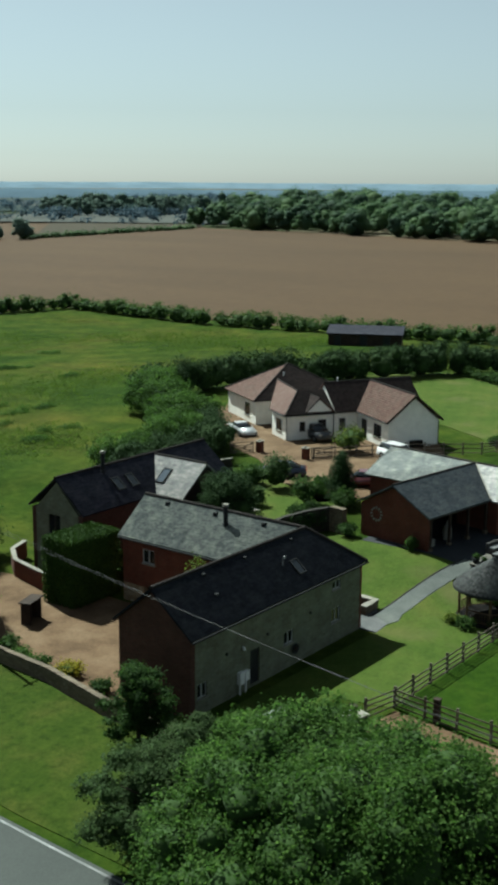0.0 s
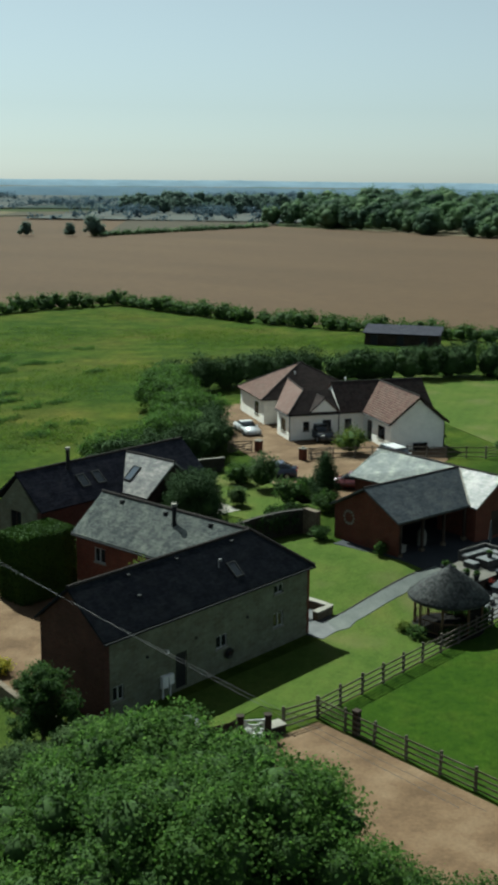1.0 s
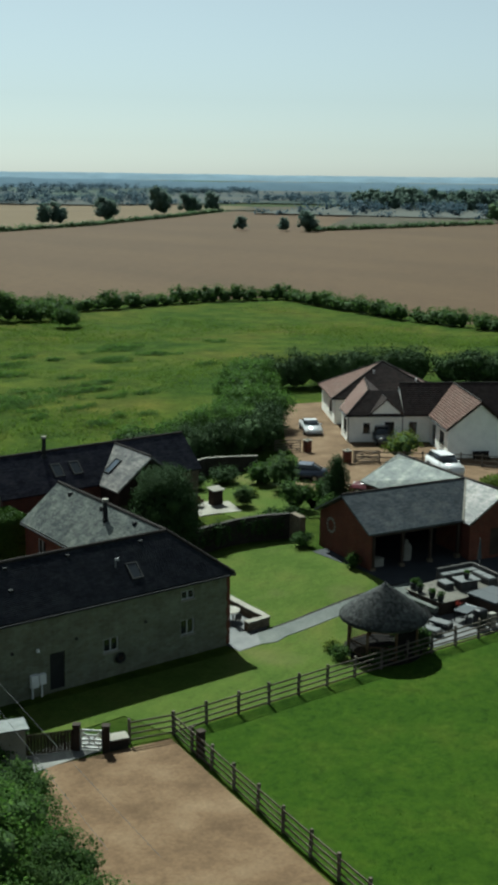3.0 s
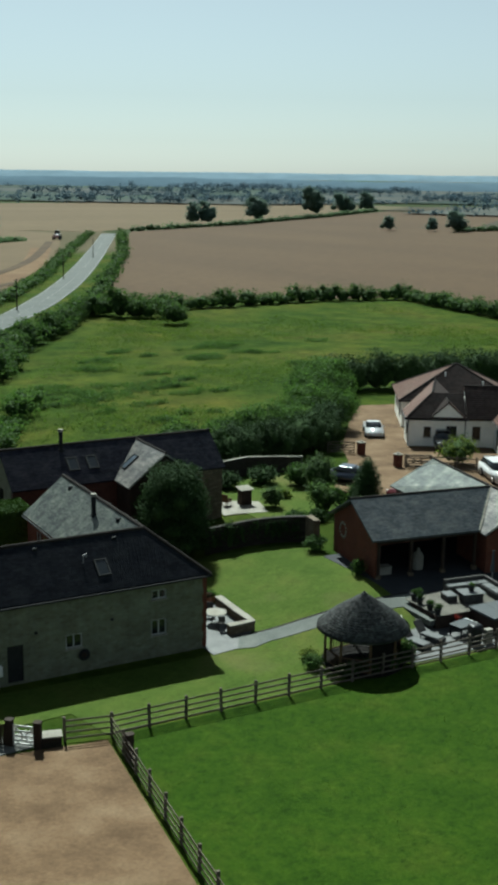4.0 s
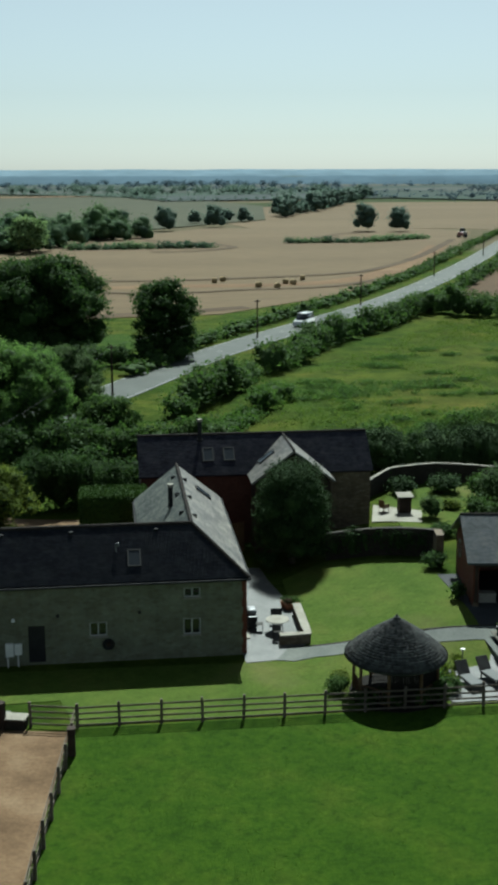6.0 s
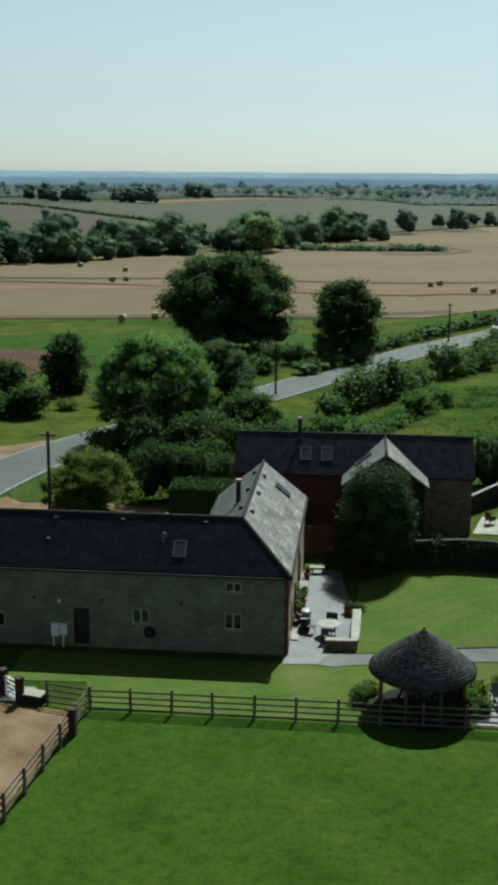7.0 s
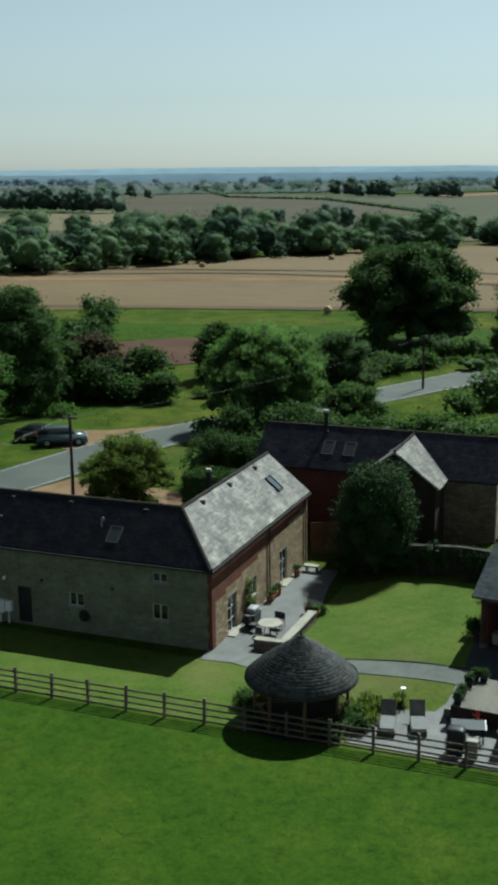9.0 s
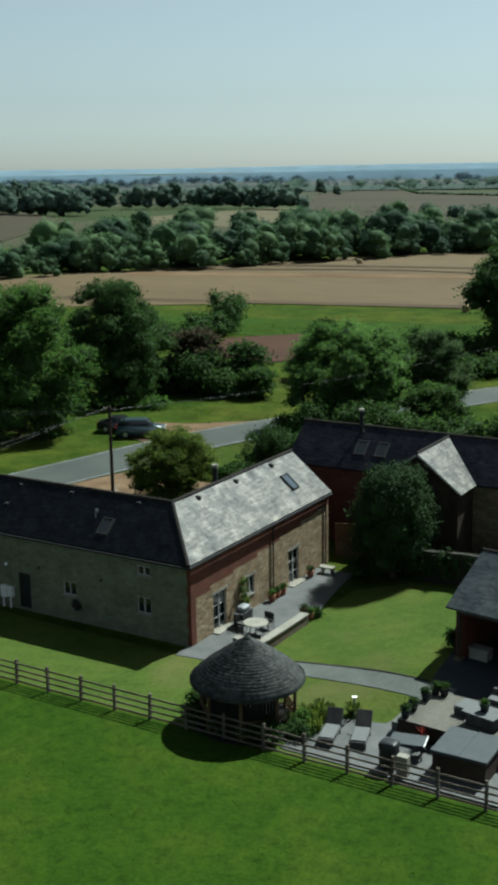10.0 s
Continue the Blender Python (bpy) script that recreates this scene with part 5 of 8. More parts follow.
def crown_lobes(h0, h1, r, rng, k=14, squash=0.8, top=0.6):
    """Lobes of many sizes filling a rounded, uneven crown between two heights."""
    H = h1 - h0
    out = [(0, 0, h0 + H * 0.48, r * 0.6, r * 0.6, H * 0.36)]
    for i in range(k):
        a = i * 2.399 + rng.uniform(-0.5, 0.5)
        t = (i + 0.5) / k
        z = h0 + H * (0.10 + 0.82 * t)
        prof = math.sin(math.pi * (0.20 + 0.70 * t)) ** 0.7
        q = r * prof * rng.uniform(0.35, 0.8)
        s = r * rng.uniform(0.26, 0.42) * (1.0 - 0.25 * t)
        out.append((q * math.cos(a), q * math.sin(a), min(z, h1 - s * squash), s, s * rng.uniform(0.8, 1.15), s * squash * rng.uniform(0.8, 1.15)))
    for i in range(3 * k):
        a = rng.uniform(0, math.tau)
        t = rng.random() ** 0.8
        z = h0 + H * (0.06 + 0.92 * t)
        prof = math.sin(math.pi * (0.20 + 0.72 * t)) ** 0.7
        q = r * prof * rng.uniform(0.82, 1.08)
        s = r * rng.uniform(0.09, 0.19)
        out.append((q * math.cos(a), q * math.sin(a), z, s * 1.2, s * 1.2, s))
    out.append((rng.uniform(-0.15, 0.15) * r, rng.uniform(-0.15, 0.15) * r, h1 - r * 0.35 * top, r * 0.32, r * 0.32, r * 0.3))
    return out


def trunk(parent, h, r, rng, limbs=5, spread=2.0, lean=0.0):
    bm = bmesh.new()
    pts = [Vector((lean * t * h + rng.uniform(-0.05, 0.05) * h * t * 0.3, rng.uniform(-0.04, 0.04) * h * t, h * t)) for t in (0, 0.25, 0.5, 0.75, 1.0)]
    rad = [r * 1.35, r, r * 0.85, r * 0.62, r * 0.35]
    for i in range(4):
        cyl(bm, pts[i], pts[i + 1], rad[i], rad[i + 1], 9, i in (0, 3))
    for i in range(limbs):
        a = i * 2.4 + rng.uniform(-0.3, 0.3)
        p = pts[2].lerp(pts[4], rng.uniform(0.0, 0.9))
        m = p + Vector((math.cos(a) * spread * 0.55, math.sin(a) * spread * 0.55, h * 0.14))
        q = m + Vector((math.cos(a) * spread * 0.5, math.sin(a) * spread * 0.5, h * 0.2))
        cyl(bm, p, m, r * 0.42, r * 0.28, 6)
        cyl(bm, m, q, r * 0.28, r * 0.10, 6)
    return part("trunk", bm, M_BARK, parent)


def tree(x, y, h, r, label, mat=None, n=7000, size=0.42, seed=1, base=0.25, name="tree", category="tree", k=14, squash=0.8, sub=2, z=None):
    rng = random.Random(seed)
    t = thing(name, pose(x, y, gz(x, y) if z is None else z), label, category)
    trunk(t, h * 0.7, max(0.10, h * 0.028), rng, 5, r * 0.7)
    foliage("crown", crown_lobes(h * base, h, r, rng, k, squash), n, size, mat or M_LEAF, t, "", seed, sub)
    return t


def hedge_lobes(line, width, height, rng, step=0.8, vary=0.25, ground=True):
    out = []
    for (x0, y0), (x1, y1) in zip(line, line[1:]):
        L = math.hypot(x1 - x0, y1 - y0)
        k = max(1, int(L / (width * step)))
        for i in range(k):
            t = (i + rng.uniform(0.2, 0.8)) / k
            x, y = x0 + (x1 - x0) * t, y0 + (y1 - y0) * t
            h = height * rng.uniform(1 - vary, 1 + vary)
            w = width * rng.uniform(0.8, 1.2) / 2
            z = gz(x, y) if ground else 0
            out.append((x + rng.uniform(-0.2, 0.2) * w, y + rng.uniform(-0.2, 0.2) * w, z + h * 0.42, w * 1.05, w * 1.05, h * 0.6))
    return out


def hedge(line, width, height, label, mat=None, n=4000, size=0.35, seed=1, name="hedge", vary=0.25, step=0.6, category="hedge", sub=2, kind=""):
    """A hedge grown together from bushes; far ones are one mesh."""
    rng = random.Random(seed)
    lobes = hedge_lobes(line, width, height, rng, step, vary)
    if kind:
        return tagged(foliage(name, lobes, n, size, mat or M_LEAF_H, None, "", seed, sub), label, category, kind=kind)
    x0, y0 = line[0]
    z0 = gz(x0, y0)
    h = thing(name, pose(x0, y0, z0), label, category)
    per = 3 if len(lobes) > 5 else 2
    for i in range(0, len(lobes), per):
        grp = [(a - x0, b - y0, c - z0, *r) for a, b, c, *r in lobes[i:i + per]]
        for a, b, c, rx, ry, rz in grp[:]:
            for q in range(3):
                w = rng.uniform(0, math.tau)
                s = rng.uniform(0.3, 0.5)
                grp.append((a + math.cos(w) * rx * 0.75, b + math.sin(w) * ry * 0.75, c + rz * rng.uniform(-0.2, 0.75), rx * s, ry * s, rz * s))
        foliage("bush", grp, max(60, int(n * min(per, len(lobes) - i) / len(lobes))), size, mat or M_LEAF_H, h, "", seed * 100 + i, sub)
    return h


def shrub(x, y, r, h, label, mat=None, n=900, size=0.22, seed=1, name="shrub", category="shrub", z=None):
    rng = random.Random(seed)
    z = gz(x, y) if z is None else z
    lobes = [(x, y, z + h * 0.42, r * 0.8, r * 0.8, h * 0.52)]
    for i in range(6):
        a = i * 1.05 + rng.uniform(-0.3, 0.3)
        lobes.append((x + math.cos(a) * r * 0.5, y + math.sin(a) * r * 0.5, z + h * rng.uniform(0.3, 0.68), r * 0.45, r * 0.45, h * 0.3))
    return tagged(foliage(name, lobes, n, size, mat or M_LEAF, None, "", seed), label, category)


# the broad tree close to the camera's start, and its neighbours
tree(-30.0, -17.6, 8.9, 6.8, "broad leafy green tree in full summer crown", M_LEAF_T, 130000, 0.17, 3, base=0.08, k=40)
tree(-25.6, -10.6, 6.3, 2.7, "leafy green tree beside the gravel yard", M_LEAF_T, 34000, 0.16, 4, base=0.05, k=18)
tree(-22.9, -4.6, 3.3, 1.9, "small grey-green tree against the stone wall", M_LEAF_V, 16000, 0.14, 9, base=0.05)
tree(-29.0, -7.6, 5.4, 2.9, "small bushy grey-green tree on the grass verge", M_LEAF_V, 34000, 0.14, 5, base=0.08)
tree(-21.3, 0.4, 4.3, 1.7, "dark dense conifer at the barn corner", M_LEAF_D, 12000, 0.15, 6, base=0.02, name="conifer", k=12)
hedge([(-21.5, -8), (-18.5, -5.5), (-16.2, -3.8)], 1.5, 1.4, "low mixed hedge beside the barn end", n=4500, size=0.2, seed=7)
hedge([(-19.5, -9.6), (-19.9, -14), (-20.4, -20), (-21.2, -28)], 3.2, 2.0, "low leafy hedge along the gravel yard", n=30000, size=0.15, seed=8)

# trees by the road
tree(-16.4, 111, 13.6, 9.2, "large old oak with wide dark green crown", M_LEAF_D, 50000, 0.42, 10, base=0.05, k=28, name="oak_tree")
tree(0.9, 107.5, 10.7, 4.6, "tall ivy-clad tree by the road", M_LEAF_D, 20000, 0.4, 11, base=0.04, k=16)
tree(-16.6, 53.0, 9.8, 5.6, "bright green ash tree by the road", M_LEAF_A, 60000, 0.2, 12, base=0.04, k=34)
tree(-11.4, 62, 8.2, 3.2, "grey-green ash tree beside the lane", M_LEAF_V, 26000, 0.22, 13, base=0.06, k=18)
tree(-7.4, 52, 4.6, 3.0, "bushy green tree behind the annex", M_LEAF_H, 16000, 0.26, 14, base=0.05)
tree(-16.2, 22.3, 5.5, 3.2, "tall rounded yellow-green bush by the forecourt", M_LEAF_Y, 34000, 0.16, 15, base=-0.02, name="bush", category="bush", k=18)
tree(-32.0, 77, 6.6, 2.7, "dark pointed tree beside bare earth", M_LEAF_D, 8000, 0.36, 16, base=-0.08, k=20)
tree(-23, 76, 5.0, 3.2, "rounded green field tree", M_LEAF_H, 6000, 0.42, 17, base=0.04)
tree(-46, 55, 12.5, 5.8, "dark copper-green tree across the road", M_LEAF_D, 40000, 0.26, 18, base=-0.02, k=24)
tree(-43.5, 36.5, 14.0, 6.8, "broad green tree across the road", M_LEAF_T, 60000, 0.25, 19, base=-0.02, k=26)
tree(-55, 30, 13.0, 6.5, "tall green tree across the road", M_LEAF_T, 26000, 0.3, 20, base=-0.02, k=20)
tree(-41.5, 64, 6.4, 3.2, "dusky russet tree on rough ground", M_LEAF_R, 7000, 0.4, 21, base=0.04)
tree(-36, 66, 5.0, 3.0, "low thorn tree on rough ground", M_LEAF_D, 5000, 0.36, 22, base=0.02)
hedge([(-12, 46), (-4, 47.5), (3, 50)], 4.0, 3.0, "tall rough hedge behind the annex", n=7000, size=0.36, seed=23)
hedge([(-18, 44), (-12, 46)], 3.5, 3.2, "dark hedge by the lane", M_LEAF_D, 4000, 0.34, 24)
hedge([(-14.4, 30.2), (-10.4, 30.6), (-5.5, 30.2)], 2.8, 4.3, "tall dense dark hedge behind the forecourt", M_LEAF_D, 20000, 0.18, 88, vary=0.1)
hedge([(-9.5, 34), (-4, 30.5)], 3.0, 3.4, "dark hedge behind the annex end", M_LEAF_D, 4000, 0.3, 25)
hedge([(-1, 64), (8, 80), (18, 97), (24, 113), (33, 126), (44, 143), (55, 162)], 4.2, 3.2, "roadside hedge of hawthorn bushes", n=20000, size=0.45, seed=26, vary=0.45, step=0.8)
hedge([(-4, 92), (8, 122), (20, 143), (46, 186), (70, 233), (120, 345), (160, 432)], 3.6, 1.6, "low roadside hedge along the stubble", n=14000, size=0.5, seed=27, vary=0.4, step=0.8)
hedge([(60, 172), (78, 210), (120, 300), (170, 420)], 3.5, 2.4, "hedge between road and wheat", n=9000, size=0.55, seed=28, vary=0.4, step=0.9)
hedge([(55, 162), (72, 158), (90, 160), (110, 162), (128, 158), (126, 140), (124, 115), (126, 88), (127, 70), (132, 45), (150, 20)], 4.2, 2.9, "thick field hedge before the wheat", n=28000, size=0.42, seed=29, vary=0.28, step=0.55)
hedge([(52, 158), (62, 146), (70, 150)], 5.0, 4.0, "bushy corner of the field hedge", n=5000, size=0.45, seed=30, vary=0.4)
shrub(62, 137, 2.6, 4.2, "round bush standing in the meadow", M_LEAF_H, 1800, 0.4, 31)
# belt of bushes between meadow and farm
hedge([(11.5, 33.6), (16, 33.9), (21, 34.2), (26, 34.6), (30.5, 37), (34.5, 41)], 3.2, 3.7, "tall dark hedge behind the walled garden", M_HOLLY, 34000, 0.17, 32, vary=0.1, step=0.35)
hedge([(15, 38), (22, 37.6), (28, 39.5), (33, 44)], 4.4, 3.7, "green scrub behind the walled garden", M_LEAF, 22000, 0.24, 39, vary=0.25)
# Dark leaves added over the wall, standing in for its deep shade.
hedge([(6.8, 14.7), (10.0, 13.8), (13.6, 12.2)], 0.8, 1.75, "dark leaves added over the garden wall as its shade", M_HOLLY, 9000, 0.14, 37, name="wall_shade_leaves", vary=0.12, category="ivy")
hedge([(33.5, 42), (37, 48), (40.5, 53), (46, 60)], 6.6, 3.9, "broad belt of green scrub", M_LEAF, 34000, 0.26, 33, vary=0.3)
hedge([(46, 61.5), (53, 62), (61, 60.5), (69, 57.5), (77, 51), (87, 44.5), (98, 37), (110, 29)], 4.8, 4.3, "tall dark hedge behind the bungalow", M_HOLLY, 60000, 0.26, 35, vary=0.1, step=0.4)
hedge([(92, 41), (87, 32.5), (84.5, 25)], 1.5, 1.4, "low hedge at the end of the bungalow lawn", M_LEAF_H, 5000, 0.2, 38)

# scrub across the road
hedge([(-39, 60), (-42, 63), (-46, 60)], 5.0, 4.0, "dark tangled scrub by the track", M_LEAF_D, 8000, 0.4, 80, vary=0.5)
hedge([(-38, 52), (-42, 52), (-46, 50), (-52, 46)], 3.0, 0.9, "low rough scrub behind the verge", M_LEAF, 6000, 0.34, 81, vary=0.6)
hedge([(-37.5, 60.5), (-34, 61.5), (-31.5, 62)], 3.6, 2.6, "thorn scrub beside bare earth", M_LEAF_H, 6000, 0.4, 82, vary=0.5)
hedge([(-25.5, 68), (-20, 76), (-14, 86), (-9, 96)], 3.5, 1.8, "bushy growth along the lane", M_LEAF_H, 9000, 0.4, 83, vary=0.5)
hedge([(-30, 96), (-22, 100), (-8, 101), (4, 104)], 4.0, 2.6, "thicket under the oak", M_LEAF_D, 6000, 0.45, 84, vary=0.5)
hedge([(-66, 72), (-64, 88), (-62, 100), (-66, 112)], 5.0, 4.0, "field-side thicket beyond the track", M_LEAF_D, 9000, 0.45, 85, vary=0.5)
hedge([(-22, 50), (-16, 48), (-8, 50)], 3.6, 2.2, "leafy growth at the roadside", M_LEAF, 6000, 0.32, 86, vary=0.4)
hedge([(-2, 53), (6, 58), (12, 70)], 4.0, 1.8, "rough growth at the meadow corner", M_LEAF, 6000, 0.34, 87, vary=0.6)
# rank herbage standing in the meadow
MR = random.Random(95)
spots = []
while len(spots) < 3600:
    x, y = MR.uniform(-64, 122), MR.uniform(48, 154)
    rough = x < (y - 66) * 0.61 - 6 and 50 < y < 118 and x < -24 + (y - 60) * 0.5 and MR.random() < 0.5
    if not rough and ((x - 2) * 0.85 < (y - 66) * 0.52 + 3 or (y < 64 and x > 30) or (y < 74 and x > 46)):
        continue
    if -56 < x < -36 and 84 < y < 108:
        continue
    if MR.random() > 0.25 + 1.5 * noise.noise(Vector((x * 0.045, y * 0.045, 2.0))):
        continue
    tall = 2.6 if (y < 66 and 4 < x < 46) else 1.0
    r = MR.uniform(0.5, 2.4)
    spots.append((x, y, gz(x, y), r * 1.4, r * MR.uniform(0.6, 1.4), MR.uniform(0.03, 0.12) * tall))
mr = np.random.default_rng(96)
hv_, hf_ = leaf_quads(spots, 110000, 0.2, mr, (0.2, 1.25))
tagged(arrays("meadow_herbage", hv_, hf_, M_LEAF_M), "uneven clumps of rank meadow herbage", "grass", kind="stuff")
for k, (x, y, r, h) in enumerate(((-36.7, 61.5, 1.6, 1.4), (-33.4, 63, 1.4, 1.2), (-29, 66, 1.5, 1.2), (-44, 74, 1.6, 1.5), (-40, 72, 1.8, 1.6), (-25, 72, 1.3, 1.0), (-50, 78, 2.0, 1.6))):
    shrub(x, y, r, h, "rank green weeds on rough ground", M_LEAF_M, 1000, 0.24, 600 + k, "weed_clump", "weeds")
# brambles and docks in low heaps over the meadow
heaps = []
while len(heaps) < 130:
    x, y = MR.uniform(6, 78), MR.uniform(48, 112)
    if (x - 2) * 0.85 < (y - 66) * 0.52 + 6 or (y < 60 and x > 28) or (y < 72 and x > 42) or noise.noise(Vector((x * 0.05, y * 0.05, 8.0))) < -0.05:
        continue
    for q in range(3):
        r = MR.uniform(0.5, 1.5)
        heaps.append((x + MR.uniform(-2.2, 2.2), y + MR.uniform(-0.9, 0.9), gz(x, y) + 0.05, r * 1.4, r, MR.uniform(0.2, 0.55)))
hv_, hf_ = leaf_quads(heaps, 42000, 0.2, mr, (0.3, 1.1))
tagged(arrays("bramble_heaps", hv_, hf_, M_LEAF), "low dark heaps of bramble and dock in the meadow", "brambles", kind="stuff")
# garden plants
HOL = random.Random(40)
holly = thing("holly_tree", pose(4.8, 15.2, gz(4.8, 15.2)), "large dense dark-leaved holly tree on the lawn edge", "tree")
trunk(holly, 3.0, 0.2, HOL, 3, 1.0)
hl = [(0, 0, 3.6, 2.5, 2.5, 3.1), (0, 0, 5.2, 2.0, 2.0, 2.0), (0, 0, 2.2, 2.55, 2.55, 2.0)]
for i in range(22):
    a, t = i * 2.399, (i + 0.5) / 22
    q = 2.45 * math.sin(math.pi * (0.25 + 0.62 * t)) ** 0.8 * 0.72
    hl.append((q * math.cos(a), q * math.sin(a), 0.9 + 5.3 * t, 0.95, 0.95, 0.95))
foliage("crown", hl, 42000, 0.13, M_HOLLY, holly, "", 41)
cyp = thing("cypress", pose(21.7, 15.9, gz(21.7, 15.9)), "narrow dark green clipped cypress", "tree")
trunk(cyp, 2.0, 0.12, HOL, 2, 0.3)
foliage("crown", [(0, 0, 0.4 + 0.44 * i, 1.25 * (1 - 0.6 * (i / 8) ** 3), 1.25 * (1 - 0.6 * (i / 8) ** 3), 0.62) for i in range(9)], 14000, 0.11, M_HOLLY, cyp, "", 42)
# clipped box hedge by the forecourt
bx = bmesh.new()
box(bx, -9.35, -4.95, 17.15, 19.95, 0, 4.6, 0.35)
bmesh.ops.subdivide_edges(bx, edges=bx.edges[:], cuts=5, use_grid_fill=True)
for vv in bx.verts:
    vv.co += Vector((noise.noise(vv.co * 0.9), noise.noise(vv.co * 0.9 + Vector((9, 0, 0))), noise.noise(vv.co * 0.9 + Vector((0, 9, 0))))) * 0.12
ch = tagged(part("clipped_hedge", bx, M_YEW, smooth=True), "tall clipped dark green hedge block by the forecourt", "hedge")
rngc = np.random.default_rng(44)
nq = 22000
c = np.stack([rngc.uniform(-9.43, -4.87, nq), rngc.uniform(17.07, 20.03, nq), rngc.uniform(0.1, 4.65, nq)], 1)
side = rngc.integers(0, 6, nq)
for ax, lo, hi, s in ((0, -9.4, -4.9, 0), (1, 17.1, 20.0, 2)):
    c[side == s, ax] = lo + rngc.normal(scale=0.06, size=(side == s).sum())
    c[side == s + 1, ax] = hi + rngc.normal(scale=0.06, size=(side == s + 1).sum())
c[side >= 4, 2] = 4.65 + rngc.normal(scale=0.06, size=(side >= 4).sum())
t = rngc.normal(size=(nq, 3)); t /= np.linalg.norm(t, axis=1)[:, None]
b = np.cross(t, rngc.normal(size=(nq, 3))); b /= np.linalg.norm(b, axis=1)[:, None]
vq = np.stack([c - t * 0.07, c - b * 0.05, c + t * 0.07, c + b * 0.05], 1).reshape(-1, 3)
arrays("sprig", vq, np.arange(nq * 4).reshape(nq, 4), M_YEW, ch)


# ---- standing grass ----
def blades(name, test, box_, n, size, mat, label, seed):
    """Upright tufts of grass scattered where test(x, y) is positive, joined in one mesh."""
    rng = np.random.default_rng(seed)
    x0, x1, y0, y1 = box_
    pts = []
    while len(pts) < n:
        x, y = rng.uniform(x0, x1), rng.uniform(y0, y1)
        if test(x, y) > rng.random():
            pts.append((x, y, gz(x, y)))
    c = np.array(pts)
    a = rng.uniform(0, math.tau, n)
    w = np.stack([np.cos(a), np.sin(a), np.zeros(n)], 1)
    s = (size * rng.uniform(0.5, 1.4, n))[:, None]
    lean = rng.normal(scale=0.3, size=(n, 3))
    up = np.stack([lean[:, 0], lean[:, 1], np.ones(n)], 1)
    v = np.stack([c - w * s * 0.7, c + w * s * 0.7, c + up * s + w * s * 0.45, c + up * s - w * s * 0.45], 1).reshape(-1, 3)
    return tagged(arrays(name, v, np.arange(n * 4).reshape(n, 4), mat), label, "grass", kind="stuff")


blades("paddock_tufts", lambda x, y: 0.25 + 0.8 * noise.noise(Vector((x * 0.35, y * 0.35, 7.0))) if -9 + 0.02 * (y + 7) < x else 0.0, (-9.0, 34, -34, -8.0), 9000, 0.05, M_LEAF_P, "short tufts of paddock grass", 91)

# ---- far woods and hedgerow trees ----
def woods(name, spots, mat, label, seed, per=7, leaves=160, size=1.0, sub=2, core=0.7):
    """Trees too many to count, joined in one mesh: spots are (x, y, height, radius)."""
    rng = random.Random(seed)
    lobes = []
    for x, y, h, r in spots:
        z = gz(x, y)
        lobes.append((x, y, z + h * 0.44, r * 0.8, r * 0.8, h * 0.46))
        for i in range(per):
            a = i * 2.4 + rng.uniform(0, 1)
            t = (i + 0.5) / per
            q = r * rng.uniform(0.35, 0.85) * (1 - 0.45 * t)
            s = r * rng.uniform(0.3, 0.58)
            lobes.append((x + q * math.cos(a), y + q * math.sin(a), z + h * (0.2 + 0.7 * t), s, s, s * rng.uniform(0.7, 1.0)))
    ob = foliage(name, lobes, leaves * len(spots), size, mat, None, "", seed, sub, core, (core - 0.04, 1.08), core=mat)
    return tagged(ob, label, "woodland", kind="stuff")


def scatter_line(line, gap, hr, rr, rng, jit=0.5):
    out = []
    for (x0, y0), (x1, y1) in zip(line, line[1:]):
        k = max(1, int(math.hypot(x1 - x0, y1 - y0) / gap))
        for i in range(k):
            t = (i + rng.random()) / k
            h = rng.uniform(*hr)
            out.append((x0 + (x1 - x0) * t + rng.uniform(-jit, jit) * gap, y0 + (y1 - y0) * t + rng.uniform(-jit, jit) * gap, h, h * rng.uniform(*rr)))
    return out


WR = random.Random(60)
# the wood beyond the wheat
spots = []
for d, (hlo, hhi) in ((0, (10, 15)), (16, (13, 18)), (36, (15, 20)), (62, (17, 22)), (95, (18, 23)), (130, (19, 24))):
    spots += scatter_line([(548 + d, 462 + d * 0.3), (525 + d, 377), (516 + d, 330), (482 + d, 218), (452 + d, 140), (430 + d, 60)], 10 + d * 0.07, (hlo, hhi), (0.45, 0.8), WR, 0.8)
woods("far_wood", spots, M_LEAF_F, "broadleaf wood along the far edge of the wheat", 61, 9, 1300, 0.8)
# the wooded stream beyond the stubble
spots = []
ln = [(-210, 122), (-160, 166), (-120, 222), (-84, 288), (-40, 330), (-10, 395), (10, 420)]
for d, hh in ((0, (3.5, 9.0)), (11, (6, 12)), (24, (5, 11.5))):
    spots += scatter_line([(x - 0.55 * d, y + 0.83 * d) for x, y in ln], 8.0 + d * 0.08, hh, (0.6, 0.95), WR, 0.8)
for d, hh in ((42, (8, 12)), (64, (8, 13))):
    spots += scatter_line([(x - 0.8 * d, y + 0.6 * d) for x, y in ln[1:4]], 11, hh, (0.55, 0.85), WR, 0.8)
spots = [(x, y, h * 0.72, r * 0.95) if x < -152 and y < 190 else (x, y, h, r) for x, y, h, r in spots if not (x < -190 and y > 196)]
woods("stream_wood", spots, M_LEAF_F, "belt of rounded trees along the stream", 62, 9, 1100, 0.55)
